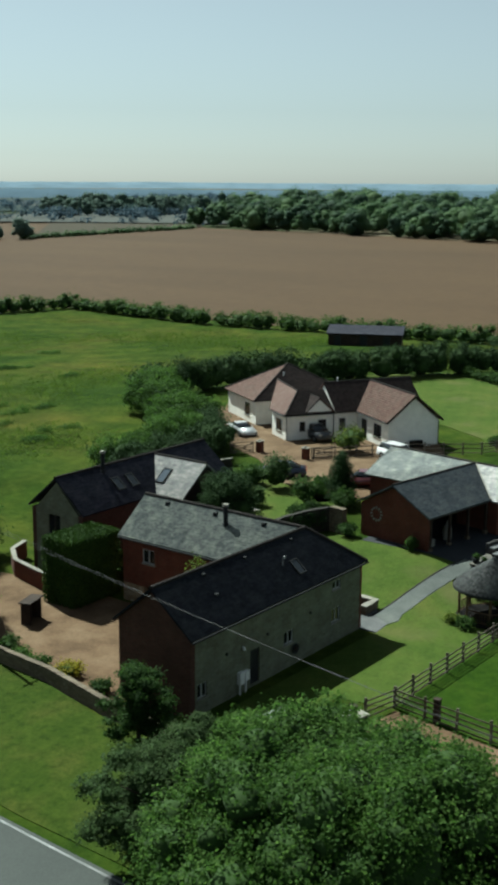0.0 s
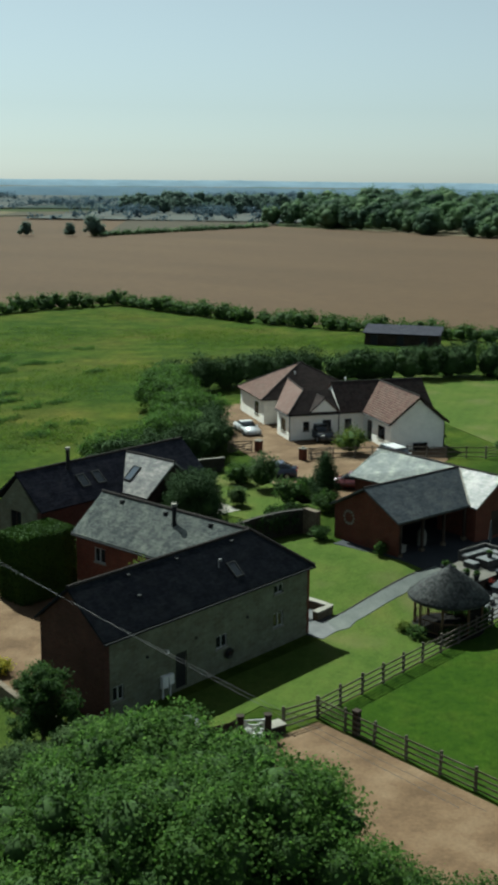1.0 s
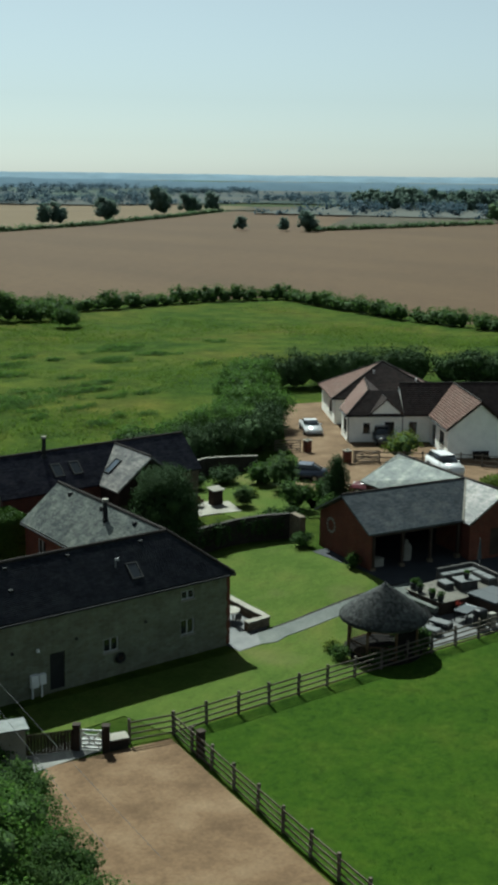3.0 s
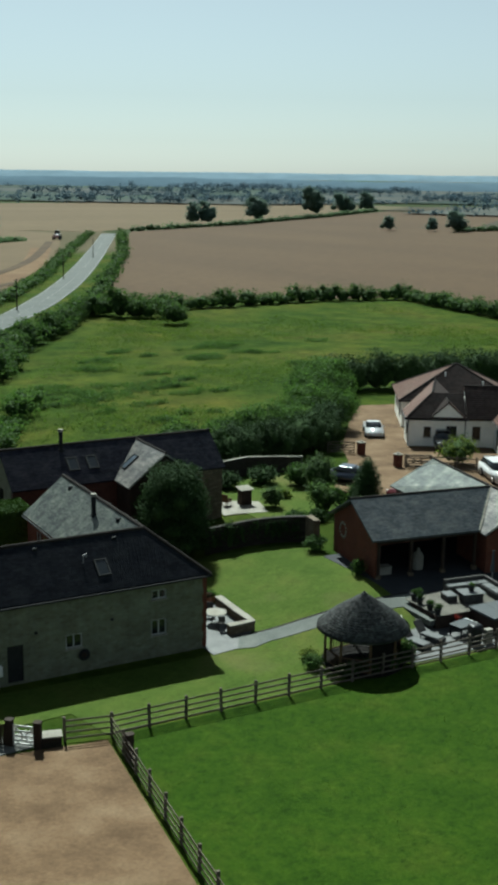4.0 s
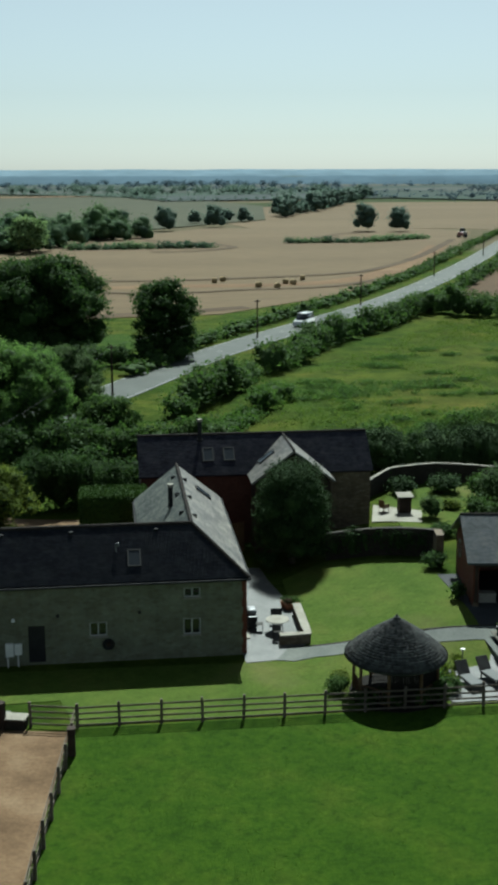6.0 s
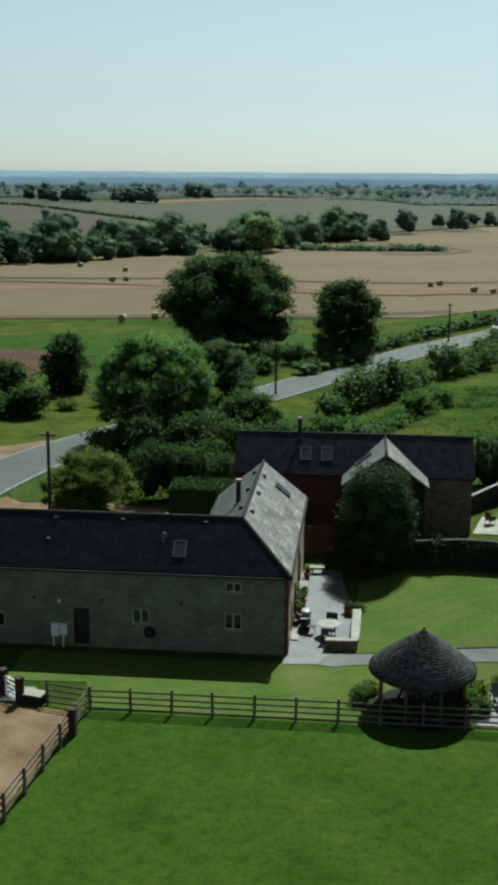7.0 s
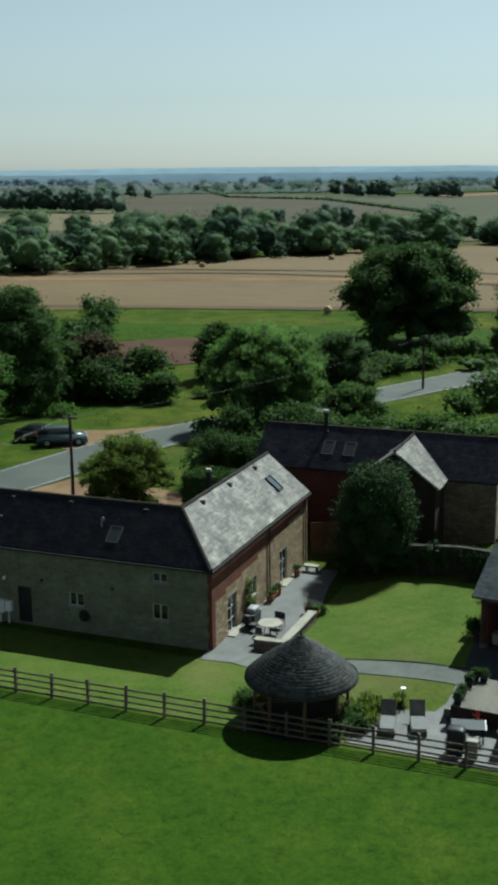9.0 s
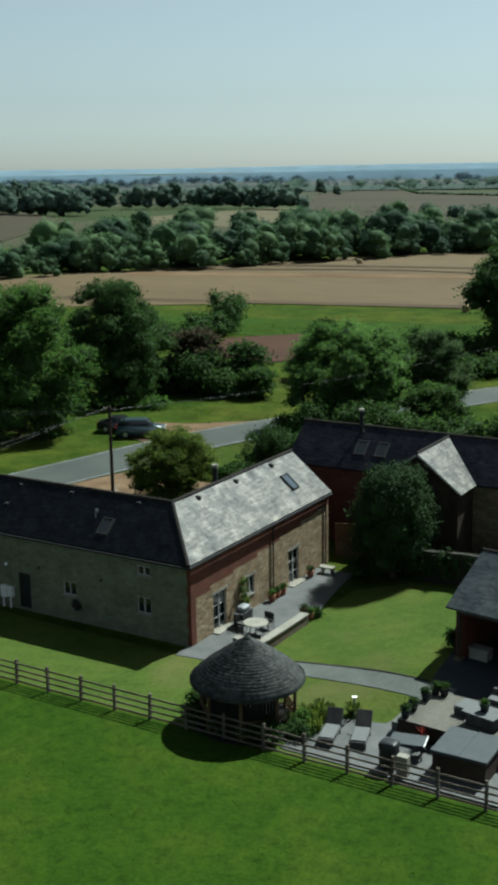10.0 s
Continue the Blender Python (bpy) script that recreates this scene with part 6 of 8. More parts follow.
# single hedgerow trees
spots = [(343, 410, 10.4, 6.4), (334, 418, 7.2, 4.0), (318, 432, 7.2, 4.0), (106, 451, 12.0, 7.2), (120, 448, 10.4, 6.4), (247, 509, 12.8, 4.8), (256, 512, 12.8, 7.2), (312, 558, 14.4, 9.6), (401, 638, 17.6, 10.4), (436, 655, 13.6, 8.8), (480, 690, 14.4, 8.0),
         (20, 470, 11.2, 5.6), (45, 500, 10.4, 6.4), (-463, 911, 13.6, 7.2), (-430, 876, 8.8, 4.8), (-190, 462, 8.0, 5.6), (-182, 474, 7.2, 4.8), (-115, 412, 9.6, 4.8), (-130, 438, 9.6, 5.6), (-165, 467, 6.4, 5.6), (38, 535, 7.2, 4.0), (49, 537, 8.8, 4.8), (65, 555, 7.2, 4.8), (57, 560, 6.4, 4.0)]
woods("field_trees", spots, M_LEAF_S, "single hedgerow trees standing far off in fields", 63, 10, 1300, 0.55, core=0.66)
tree(-31, 330, 11.0, 5.8, "pale round willow at the field edge", M_WILLOW, 5000, 0.8, 68, base=0.12, name="willow")
# belts of trees on the far slope
spots = []
for l, hh in (([(-560, 640), (-457, 533), (-403, 590), (-347, 590), (-308, 576)], (10, 17)), ([(-500, 520), (-430, 470), (-380, 480)], (9, 15)), ([(-289, 964), (-229, 929)], (9, 16)), ([(-216, 969), (-176, 916)], (8, 15)),
              ([(-170, 1104), (-161, 1156)], (9, 15)), ([(89, 606), (145, 763), (249, 1103)], (6, 12)), ([(618, 676), (693, 618)], (9, 16)), ([(650, 720), (735, 660)], (12, 18)), ([(690, 770), (780, 700)], (13, 19)),
              ([(-786, 849), (-640, 760)], (9, 16)), ([(700, 640), (830, 700), (900, 640)], (10, 18))):
    spots += scatter_line(l, 8, hh, (0.45, 0.75), WR)
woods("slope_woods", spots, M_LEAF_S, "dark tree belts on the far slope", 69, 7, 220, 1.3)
# hedges in the distance
ln = [[(-522, 1205), (-374, 920), (-259, 841), (-202, 736), (-94, 534)], [(343, 410), (420, 424), (512, 440)], [(188, 452), (268, 500), (380, 590), (490, 690)], [(60, 372), (88, 372), (116, 392)], [(-20, 345), (30, 350)]]
for i, l in enumerate(ln):
    hedge(l, 4, 2.6 if i < 3 else 1.6, "thin dark field hedge far off", M_LEAF_F, 3500, 0.8, 64 + i, vary=0.3, step=0.7, kind="stuff")
# ---- the country beyond: small fields parted by hedgerows ----
def far_field_mat():
    k = Mat("far_field", 0.95, spec=0.05)
    # Field tones turned blue-grey; the haze of distance is put into them.
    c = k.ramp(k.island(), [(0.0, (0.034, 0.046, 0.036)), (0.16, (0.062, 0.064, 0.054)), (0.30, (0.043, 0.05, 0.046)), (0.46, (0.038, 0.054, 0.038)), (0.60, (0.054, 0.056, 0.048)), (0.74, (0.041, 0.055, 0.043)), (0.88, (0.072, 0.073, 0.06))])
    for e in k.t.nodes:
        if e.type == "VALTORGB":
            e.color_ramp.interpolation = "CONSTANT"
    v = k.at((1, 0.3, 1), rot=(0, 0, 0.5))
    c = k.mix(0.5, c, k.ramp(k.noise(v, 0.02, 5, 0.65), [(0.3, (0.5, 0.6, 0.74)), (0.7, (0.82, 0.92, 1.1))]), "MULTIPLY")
    k.color(c)
    return k.m


def mesh_z(x, y):
    """Height of the coarse ground sheet, which is flat between its grid lines."""
    i = min(max(int(np.searchsorted(gxs, x)) - 1, 0), nx - 2)
    j = min(max(int(np.searchsorted(gys, y)) - 1, 0), len(gys) - 2)
    u, w = (x - gxs[i]) / (gxs[i + 1] - gxs[i]), (y - gys[j]) / (gys[j + 1] - gys[j])
    z = [gv[(j + q) * nx + i + p][2] for q in (0, 1) for p in (0, 1)]
    return (z[0] * (1 - u) + z[1] * u) * (1 - w) + (z[2] * (1 - u) + z[3] * u) * w


def open_country(x, y):
    r, az = math.hypot(x, y), math.degrees(math.atan2(x, y))
    near = 1190 if az < 6 else (980 if az < 40 else 800)
    return near < r < 1950 and -50 < az < 76


FR = random.Random(131)
CU, CV = Vector((0.88, 0.47)), Vector((-0.47, 0.88))


def corner(i, j):
    """Crossing of two hedge lines: a loose, bent grid."""
    p = CU * (i * 250.0) + CV * (j * 165.0)
    q = Vector((noise.noise(Vector((i * 0.9, j * 0.9, 4.0))), noise.noise(Vector((i * 0.9, j * 0.9, 14.0)))))
    return p + q * 120.0


fv, ff = [], []
far_rows = {0: [], 1: [], 2: []}
for i in range(-14, 16):
    for j in range(-22, 24):
        c4 = [corner(i, j), corner(i + 1, j), corner(i + 1, j + 1), corner(i, j + 1)]
        m = sum(c4, Vector((0, 0))) / 4
        if not open_country(m.x, m.y):
            continue
        n0, q = len(fv), 4
        for a in range(q + 1):
            for b in range(q + 1):
                p = c4[0].lerp(c4[1], a / q).lerp(c4[3].lerp(c4[2], a / q), b / q)
                fv.append((p.x, p.y, mesh_z(p.x, p.y) + 1.2))
        ff += [(n0 + a * (q + 1) + b, n0 + (a + 1) * (q + 1) + b, n0 + (a + 1) * (q + 1) + b + 1, n0 + a * (q + 1) + b + 1) for a in range(q) for b in range(q)]
        r = m.length
        low = math.degrees(math.atan2(m.x, m.y)) > 9
        band = (1 if r < 1700 else 2) if low else (0 if r < 1450 else (1 if r < 2200 else 2))
        for p, q_ in ((c4[0], c4[1]), (c4[0], c4[3])):
            kind_ = FR.random()
            if kind_ < 0.18:
                continue
            gap = 9.0 + 5.0 * band
            k = int((q_ - p).length / gap)
            for t in range(k):
                w = p.lerp(q_, (t + FR.random()) / k)
                tall = FR.random() < (0.5 if kind_ > 0.72 else 0.14)
                h = FR.uniform(6.0, 10.5) * (0.75 if low else 1.0) if tall else FR.uniform(2.0, 4.2)
                far_rows[band].append((w.x, w.y, h, h * FR.uniform(0.5, 0.75) if tall else gap * FR.uniform(0.22, 0.36)))
        if FR.random() < (0.4 if low else 0.13):
            for t in range(40 if low else 26):
                w = m + Vector((FR.gauss(0, 75), FR.gauss(0, 34)))
                h = FR.uniform(7, 11) * (0.8 if low else 1.0)
                far_rows[band].append((w.x, w.y, h, h * FR.uniform(0.5, 0.8)))
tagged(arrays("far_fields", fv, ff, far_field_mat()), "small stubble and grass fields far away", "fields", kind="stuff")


def far_trees(name, spots, mat, label, seed, sub, leaves, size):
    """Hedge bushes and trees a mile off and more, joined in one mesh."""
    lobes = []
    rng = random.Random(seed)
    for x, y, h, r in spots:
        z = mesh_z(x, y) + 0.8
        lobes.append((x, y, z + h * 0.42, r, r, h * 0.58))
        if h > 5:
            for a in (rng.uniform(0, 6.28), rng.uniform(0, 6.28)):
                lobes.append((x + math.cos(a) * r * 0.6, y + math.sin(a) * r * 0.6, z + h * rng.uniform(0.45, 0.75), r * 0.55, r * 0.55, h * 0.25))
    return tagged(foliage(name, lobes, leaves * len(spots), size, mat, None, "", seed, sub, 0.3, (0.3, 1.06), core=mat), label, "woodland", kind="stuff")


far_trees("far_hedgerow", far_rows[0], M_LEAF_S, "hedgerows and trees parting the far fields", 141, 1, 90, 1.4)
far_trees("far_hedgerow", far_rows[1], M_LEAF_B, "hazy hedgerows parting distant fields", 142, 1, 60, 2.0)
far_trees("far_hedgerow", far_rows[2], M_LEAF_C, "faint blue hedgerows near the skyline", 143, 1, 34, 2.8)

# ---- hazy hills at the edge of sight ----
def far_hills(name, r, base, top, col, glow, label, seed):
    """A long low ridge round the horizon, uneven along its crest."""
    # Distance haze is put into the colour, and the ridge glows with it.
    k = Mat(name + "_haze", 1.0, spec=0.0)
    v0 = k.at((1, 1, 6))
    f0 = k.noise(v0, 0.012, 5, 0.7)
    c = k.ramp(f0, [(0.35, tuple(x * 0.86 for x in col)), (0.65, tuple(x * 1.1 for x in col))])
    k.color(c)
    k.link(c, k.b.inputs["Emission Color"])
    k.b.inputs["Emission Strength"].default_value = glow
    v, f = [], []
    n = 900
    for i in range(n + 1):
        a = radians(-110 + 230 * i / n)
        w = noise.noise(Vector((a * 4, seed, 0))) * 0.6 + noise.noise(Vector((a * 22, seed, 5))) * 0.3 + abs(noise.noise(Vector((a * 160, seed, 9)))) * 0.25
        z = base + (top - base) * (0.72 + 0.5 * w)
        for dr, zz in ((0, -2), (r * 0.01, z), (r * 0.1, z + 0.5)):
            v.append(((r + dr) * math.sin(a), (r + dr) * math.cos(a), zz))
    for i in range(n):
        for j in (0, 1):
            f.append((i * 3 + j, i * 3 + 3 + j, i * 3 + 4 + j, i * 3 + 1 + j))
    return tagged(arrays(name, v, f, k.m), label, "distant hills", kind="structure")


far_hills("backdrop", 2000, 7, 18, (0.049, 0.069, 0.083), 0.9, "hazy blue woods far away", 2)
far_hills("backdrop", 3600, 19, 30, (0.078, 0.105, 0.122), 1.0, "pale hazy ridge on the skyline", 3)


# ---- fences ----
def fence(line, label, rails=4, h=1.2, gap=2.05, name="fence", mat=None):
    """Post-and-rail fence along a line; posts and rails are parts."""
    mat = mat or M_WOOD
    x0, y0 = line[0]
    f = thing(name, pose(x0, y0, gz(x0, y0)), label, "fence", "fences round the paddock")
    rnd = random.Random(int(abs(x0 * 10)) + 3)
    bm = bmesh.new()
    box(bm, -0.065, 0.065, -0.065, 0.065, -0.3, h + 0.12, 0.012)
    post0 = None
    rail_mesh = None
    prev = None
    for (ax, ay), (bx_, by) in zip(line, line[1:]):
        L = math.hypot(bx_ - ax, by - ay)
        n = max(1, round(L / gap))
        ang = math.degrees(math.atan2(by - ay, bx_ - ax))
        for i in range(n + 1):
            x, y = ax + (bx_ - ax) * i / n, ay + (by - ay) * i / n
            z = gz(x, y)
            if not (prev and i == 0):
                m = pose(x - x0, y - y0, z - gz(x0, y0), rnd.uniform(-1.5, 1.5), rnd.uniform(-1.5, 1.5), ang)
                if post0 is None:
                    post0 = part("post", bm, mat, f, m=m)
                else:
                    again(post0, f, m, "post")
            if i < n:
                x2, y2 = ax + (bx_ - ax) * (i + 1) / n, ay + (by - ay) * (i + 1) / n
                z2 = gz(x2, y2)
                seg = math.hypot(x2 - x, y2 - y)
                for r in range(rails):
                    zr = 0.22 + (h - 0.28) * r / (rails - 1)
                    if rail_mesh is None:
                        b2 = bmesh.new()
                        box(b2, -1.0, 1.0, -0.018, 0.018, -0.045, 0.045, 0.006)
                        rail_mesh = part("rail", b2, mat, f)
                        o = rail_mesh
                    else:
                        o = again(rail_mesh, f, Matrix(), "rail")
                    px, py = -math.sin(radians(ang)) * -0.08, math.cos(radians(ang)) * -0.08
                    o.matrix_local = pose((x + x2) / 2 - x0 + px, (y + y2) / 2 - y0 + py, (z + z2) / 2 - gz(x0, y0) + zr + rnd.uniform(-0.012, 0.012),
                                          0, -math.degrees(math.atan2(z2 - z, seg)) + rnd.uniform(-0.4, 0.4), ang) @ Matrix.Diagonal((seg / 2.0, 1, 1, 1))
        prev = True
    return f


fence([(-9.25, -7.6), (33, -7.75)], "weathered four-rail timber fence along the paddock")
fence([(-9.25, -7.6), (-9.7, -11.6), (-10.6, -20), (-11.5, -30), (-12.2, -38)], "weathered timber fence between gravel yard and paddock")
fence([(-11.5, -7.1), (-9.25, -7.6)], "short timber fence beside the gate")
fence([(46, 14.5), (55, 10.5), (66, 6)], "timber fence beside the bungalow lawn")
fence([(33.3, 26.6), (37, 24.0), (41, 20.5), (46, 14.5)], "timber fence along the bungalow drive", rails=3)


# ---- garden house ----
gaz = thing("garden_gazebo", pose(6.85, -5.6, 0.0), "round open gazebo with conical shingled roof", "gazebo")
GR, GE, GT = 2.6, 2.2, 4.12
for i in range(8):
    a = math.tau * (i + 0.5) / 8
    p = cylpart("post", (2.15 * math.cos(a), 2.15 * math.sin(a), 0), (2.15 * math.cos(a), 2.15 * math.sin(a), 2.5), 0.085, 0.08, M_OAK, gaz, "round oak post", 10)
    b = math.tau * (i + 1.5) / 8
    if i not in (5, 2):
        p0, p1 = Vector((2.15 * math.cos(a), 2.15 * math.sin(a), 0)), Vector((2.15 * math.cos(b), 2.15 * math.sin(b), 0))
        bal = cylpart("balustrade", p0 + Vector((0, 0, 0.95)), p1 + Vector((0, 0, 0.95)), 0.04, 0.04, M_OAK, gaz, "oak balustrade rail", 6)
        cylpart("bottom_rail", p0 + Vector((0, 0, 0.25)), p1 + Vector((0, 0, 0.25)), 0.04, 0.04, M_OAK, bal, "", 6)
        for k in range(1, 9):
            q = p0.lerp(p1, k / 9)
            cylpart("baluster", q + Vector((0, 0, 0.25)), q + Vector((0, 0, 0.95)), 0.025, 0.025, M_OAK, bal, "", 5)
# Two boarded panels added, near black to stand for the shade inside.
for k in (5, 6):
    a, b = math.tau * (k + 0.5) / 8, math.tau * (k + 1.5) / 8
    p0, p1 = Vector((2.08 * math.cos(a), 2.08 * math.sin(a), 0)), Vector((2.08 * math.cos(b), 2.08 * math.sin(b), 0))
    d_ = p1 - p0
    scr = new("screen")
    scr.parent = gaz
    scr.matrix_local = pose(p0.x, p0.y, 0.1, 0, 0, math.degrees(math.atan2(d_.y, d_.x)))
    for q in range(11):
        w_ = d_.length / 11
        boxpart("board", (q * w_ + 0.008, (q + 1) * w_ - 0.008, -0.015, 0.015, 0, 1.75), M_DARKBOARD, scr, "", 0.004)
# Deck coloured near black; the shade under the roof is put into it.
bm = bmesh.new()
prism(bm, [(2.35 * math.cos(math.tau * i / 24), 2.35 * math.sin(math.tau * i / 24)) for i in range(24)], -0.1, 0.12)
part("deck", bm, M_DARKBOARD, gaz, "round timber deck, darkened as by the roof's shade")
bm = bmesh.new()
cyl(bm, (0, 0, GE), (0, 0, GT - 0.05), GR - 0.05, 0.12, 40)
part("roof_cone", bm, M_DARKWOOD, gaz, "", True)
# shingles in courses
v, f = [], []
rs = random.Random(77)
courses = 20
for c in range(courses):
    t0, t1 = c / courses, min(1.0, (c + 1.25) / courses)
    ra, rb = GR * (1 - t0) + 0.10 * t0, GR * (1 - t1) + 0.10 * t1
    za, zb = GE + (GT - GE) * t0 ** 0.82, GE + (GT - GE) * t1 ** 0.82
    k = max(8, int(math.tau * ra / 0.15))
    for i in range(k):
        a0, a1 = math.tau * (i + 0.04 + 0.5 * (c % 2)) / k, math.tau * (i + 0.96 + 0.5 * (c % 2)) / k
        dz = rs.uniform(-0.01, 0.01)
        lift = 0.03 + rs.uniform(0, 0.014)
        s = len(v)
        v += [(ra * math.cos(a0), ra * math.sin(a0), za + lift + dz), (ra * math.cos(a1), ra * math.sin(a1), za + lift + dz), (rb * math.cos(a1), rb * math.sin(a1), zb + 0.022), (rb * math.cos(a0), rb * math.sin(a0), zb + 0.022),
              (ra * 0.995 * math.cos(a0), ra * 0.995 * math.sin(a0), za + dz), (ra * 0.995 * math.cos(a1), ra * 0.995 * math.sin(a1), za + dz)]
        f += [(s, s + 1, s + 2, s + 3), (s + 4, s + 5, s + 1, s)]
sh = arrays("shingles", v, f, M_THATCH, gaz, "grey weathered wooden shingles")
sh["kind"] = "stuff"
bm = bmesh.new()
for r0, r1, z0, z1 in ((GR - 0.12, GR + 0.03, GE - 0.16, GE - 0.06), (GR + 0.03, GR + 0.02, GE - 0.06, GE + 0.08)):
    cyl(bm, (0, 0, z0), (0, 0, z1), r0, r1, 48, False)
part("eave_rim", bm, M_THATCH, gaz, "thick dark ragged eave")
fin = cylpart("finial", (0, 0, GT - 0.1), (0, 0, GT + 0.06), 0.2, 0.16, M_THATCH, gaz, "", 12)
cylpart("knob", (0, 0, GT + 0.06), (0, 0, GT + 0.2), 0.09, 0.03, M_THATCH, fin, "", 10)


# ---- gates, walls, poles ----
def bar_gate(x, y, rz, w, h, mat, label, z=None):
    g = thing("gate", pose(x, y, gz(x, y) if z is None else z, 0, 0, rz), label, "gate")
    for a in (0.0, w - 0.08):
        boxpart("stile", (a, a + 0.08, -0.03, 0.03, 0.08, h), mat, g, "", 0.006)
    for k in range(5):
        z0 = 0.12 + (h - 0.22) * (k / 4) ** 1.15
        boxpart("bar", (0.08, w - 0.08, -0.02, 0.02, z0, z0 + 0.09), mat, g, "", 0.006)
    d = math.degrees(math.atan2(h - 0.25, w - 0.16))
    L = math.hypot(h - 0.25, w - 0.16)
    for s in (-1, 1):
        boxpart("brace", (-L / 2, L / 2, -0.015, 0.015, -0.04, 0.04), mat, g, "", 0.005, m=pose(w / 2, 0.035, h / 2, 0, s * d, 0))
    return g


bar_gate(-13.85, -6.4, -40, 1.1, 1.15, M_WHITE, "white painted garden gate with crossed braces")
gp = thing("gate_post", pose(-12.88, -7.2, 0, 0, 0, -40), "stout dark timber gate post", "gate post", "posts of the garden gate")
boxpart("shaft", (-0.17, 0.17, -0.17, 0.17, -0.3, 1.35), M_DARKWOOD, gp, "", 0.03)
boxpart("cap", (-0.2, 0.2, -0.2, 0.2, 1.35, 1.42), M_DARKWOOD, gp, "", 0.02)
copy_thing(gp, pose(-13.98, -6.28, 0, 0, 0, -40))
copy_thing(gp, pose(-9.45, -10.3, 0))


tr = thing("stone_trough", pose(-12.2, -7.05, 0, 0, 0, -14), "low pale-topped stone trough between gate and fence", "trough")
boxpart("body", (-0.52, 0.52, -0.34, 0.34, -0.1, 0.5), M_WALLDARK, tr, "dark stone sides", 0.03)
boxpart("top_slab", (-0.56, 0.56, -0.38, 0.38, 0.5, 0.58), M_COPING, tr, "pale stone top", 0.02)


def board_fence(line, h, label, mat):
    f = thing("board_fence", pose(line[0][0], line[0][1], gz(*line[0])), label, "fence")
    first = None
    for (ax, ay), (bx_, by) in zip(line, line[1:]):
        L = math.hypot(bx_ - ax, by - ay)
        n = int(L / 0.16)
        ang = math.degrees(math.atan2(by - ay, bx_ - ax))
        for i in range(n):
            t = (i + 0.5) / n
            m = pose(ax + (bx_ - ax) * t - line[0][0], ay + (by - ay) * t - line[0][1], 0, 0, 0, ang)
            if first is None:
                first = boxpart("board", (-0.075, 0.075, -0.012, 0.012, 0.02, h), mat, f, "", 0.004, m=m)
            else:
                again(first, f, m, "board")
    return f


board_fence([(-16.6, -5.4), (-14.15, -6.2)], 1.15, "dark close-boarded fence beside the white gate", M_DARKWOOD)


def garden_wall(line, h, label, mat, thick=0.35, name="garden_wall", cope=True, curve=0.0):
    """A wall along a line that follows the ground, with coping."""
    w = thing(name, pose(0, 0, 0), label, "wall")
    body, top = bmesh.new(), bmesh.new()
    for bm, z0, z1, t in ((body, -0.4, h, thick), (top, h, h + 0.08, thick + 0.1)):
        prev = None
        pts = []
        for (ax, ay), (bx_, by) in zip(line, line[1:]):
            n = max(1, int(math.hypot(bx_ - ax, by - ay) / 0.8))
            pts += [(ax + (bx_ - ax) * i / n, ay + (by - ay) * i / n) for i in range(n)]
        pts.append(line[-1])
        for i, (x, y) in enumerate(pts):
            a, b = Vector(pts[max(i - 1, 0)]), Vector(pts[min(i + 1, len(pts) - 1)])
            d = (b - a).normalized()
            nn = Vector((-d.y, d.x)) * t / 2
            g = gz(x, y)
            k = curve * math.sin(math.pi * i / max(1, len(pts) - 1))
            j = 0.02 * noise.noise(Vector((x, y, 0)) * 1.3)
            ring = [bm.verts.new((x + s * nn.x, y + s * nn.y, g + z + (k + j if z > 0 else 0))) for s, z in ((-1, z0), (1, z0), (1, z1), (-1, z1))]
            if prev:
                for q in range(4):
                    bm.faces.new((prev[q], prev[(q + 1) % 4], ring[(q + 1) % 4], ring[q]))
            else:
                bm.faces.new(ring[::-1])
            prev = ring
        bm.faces.new(prev)
    b = part("masonry", body, mat, w)
    if cope:
        part("coping", top, M_COPING, w, "pale stone coping")
    else:
        top.free()
    return w


board_fence([(-0.3, 17.4), (1.9, 18.4)], 2.2, "brown boarded side gate between barn and annex", M_OAK)
garden_wall([(2.2, 0.82), (6.6, 0.84), (12.2, 0.5), (14.4, 0.4)], 0.1, "low dark edging between lawn and path", M_WALLDARK, 0.08, name="lawn_edging", cope=False)
garden_wall([(-20.4, -4.0), (-19.6, 4.4), (-18.5, 10), (-18.2, 15), (-19.0, 19), (-21.5, 22)], 0.95, "low stone boundary wall along the grass verge", M_WALLSTONE, cope=False)
garden_wall([(-8.0, 19.6), (-7.8, 22), (-7.0, 25.5), (-5.4, 27.6), (-3.4, 28.4)], 1.3, "curved red brick wall with pale coping", M_BRICK, 0.25)
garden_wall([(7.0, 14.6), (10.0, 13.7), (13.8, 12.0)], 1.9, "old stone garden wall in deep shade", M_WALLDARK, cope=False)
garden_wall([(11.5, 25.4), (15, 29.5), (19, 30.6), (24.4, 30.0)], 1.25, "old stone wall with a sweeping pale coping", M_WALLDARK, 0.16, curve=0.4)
garden_wall([(1.9, 1.35), (3.5, 1.35), (3.6, 6.0)], 0.6, "low stone planter wall round the patio", M_WALLSTONE, 0.4)
garden_wall([(13.7, 10.4), (13.9, 11.8)], 2.0, "stone pier beside the cart shed", M_WALLSTONE, 0.5, cope=False)

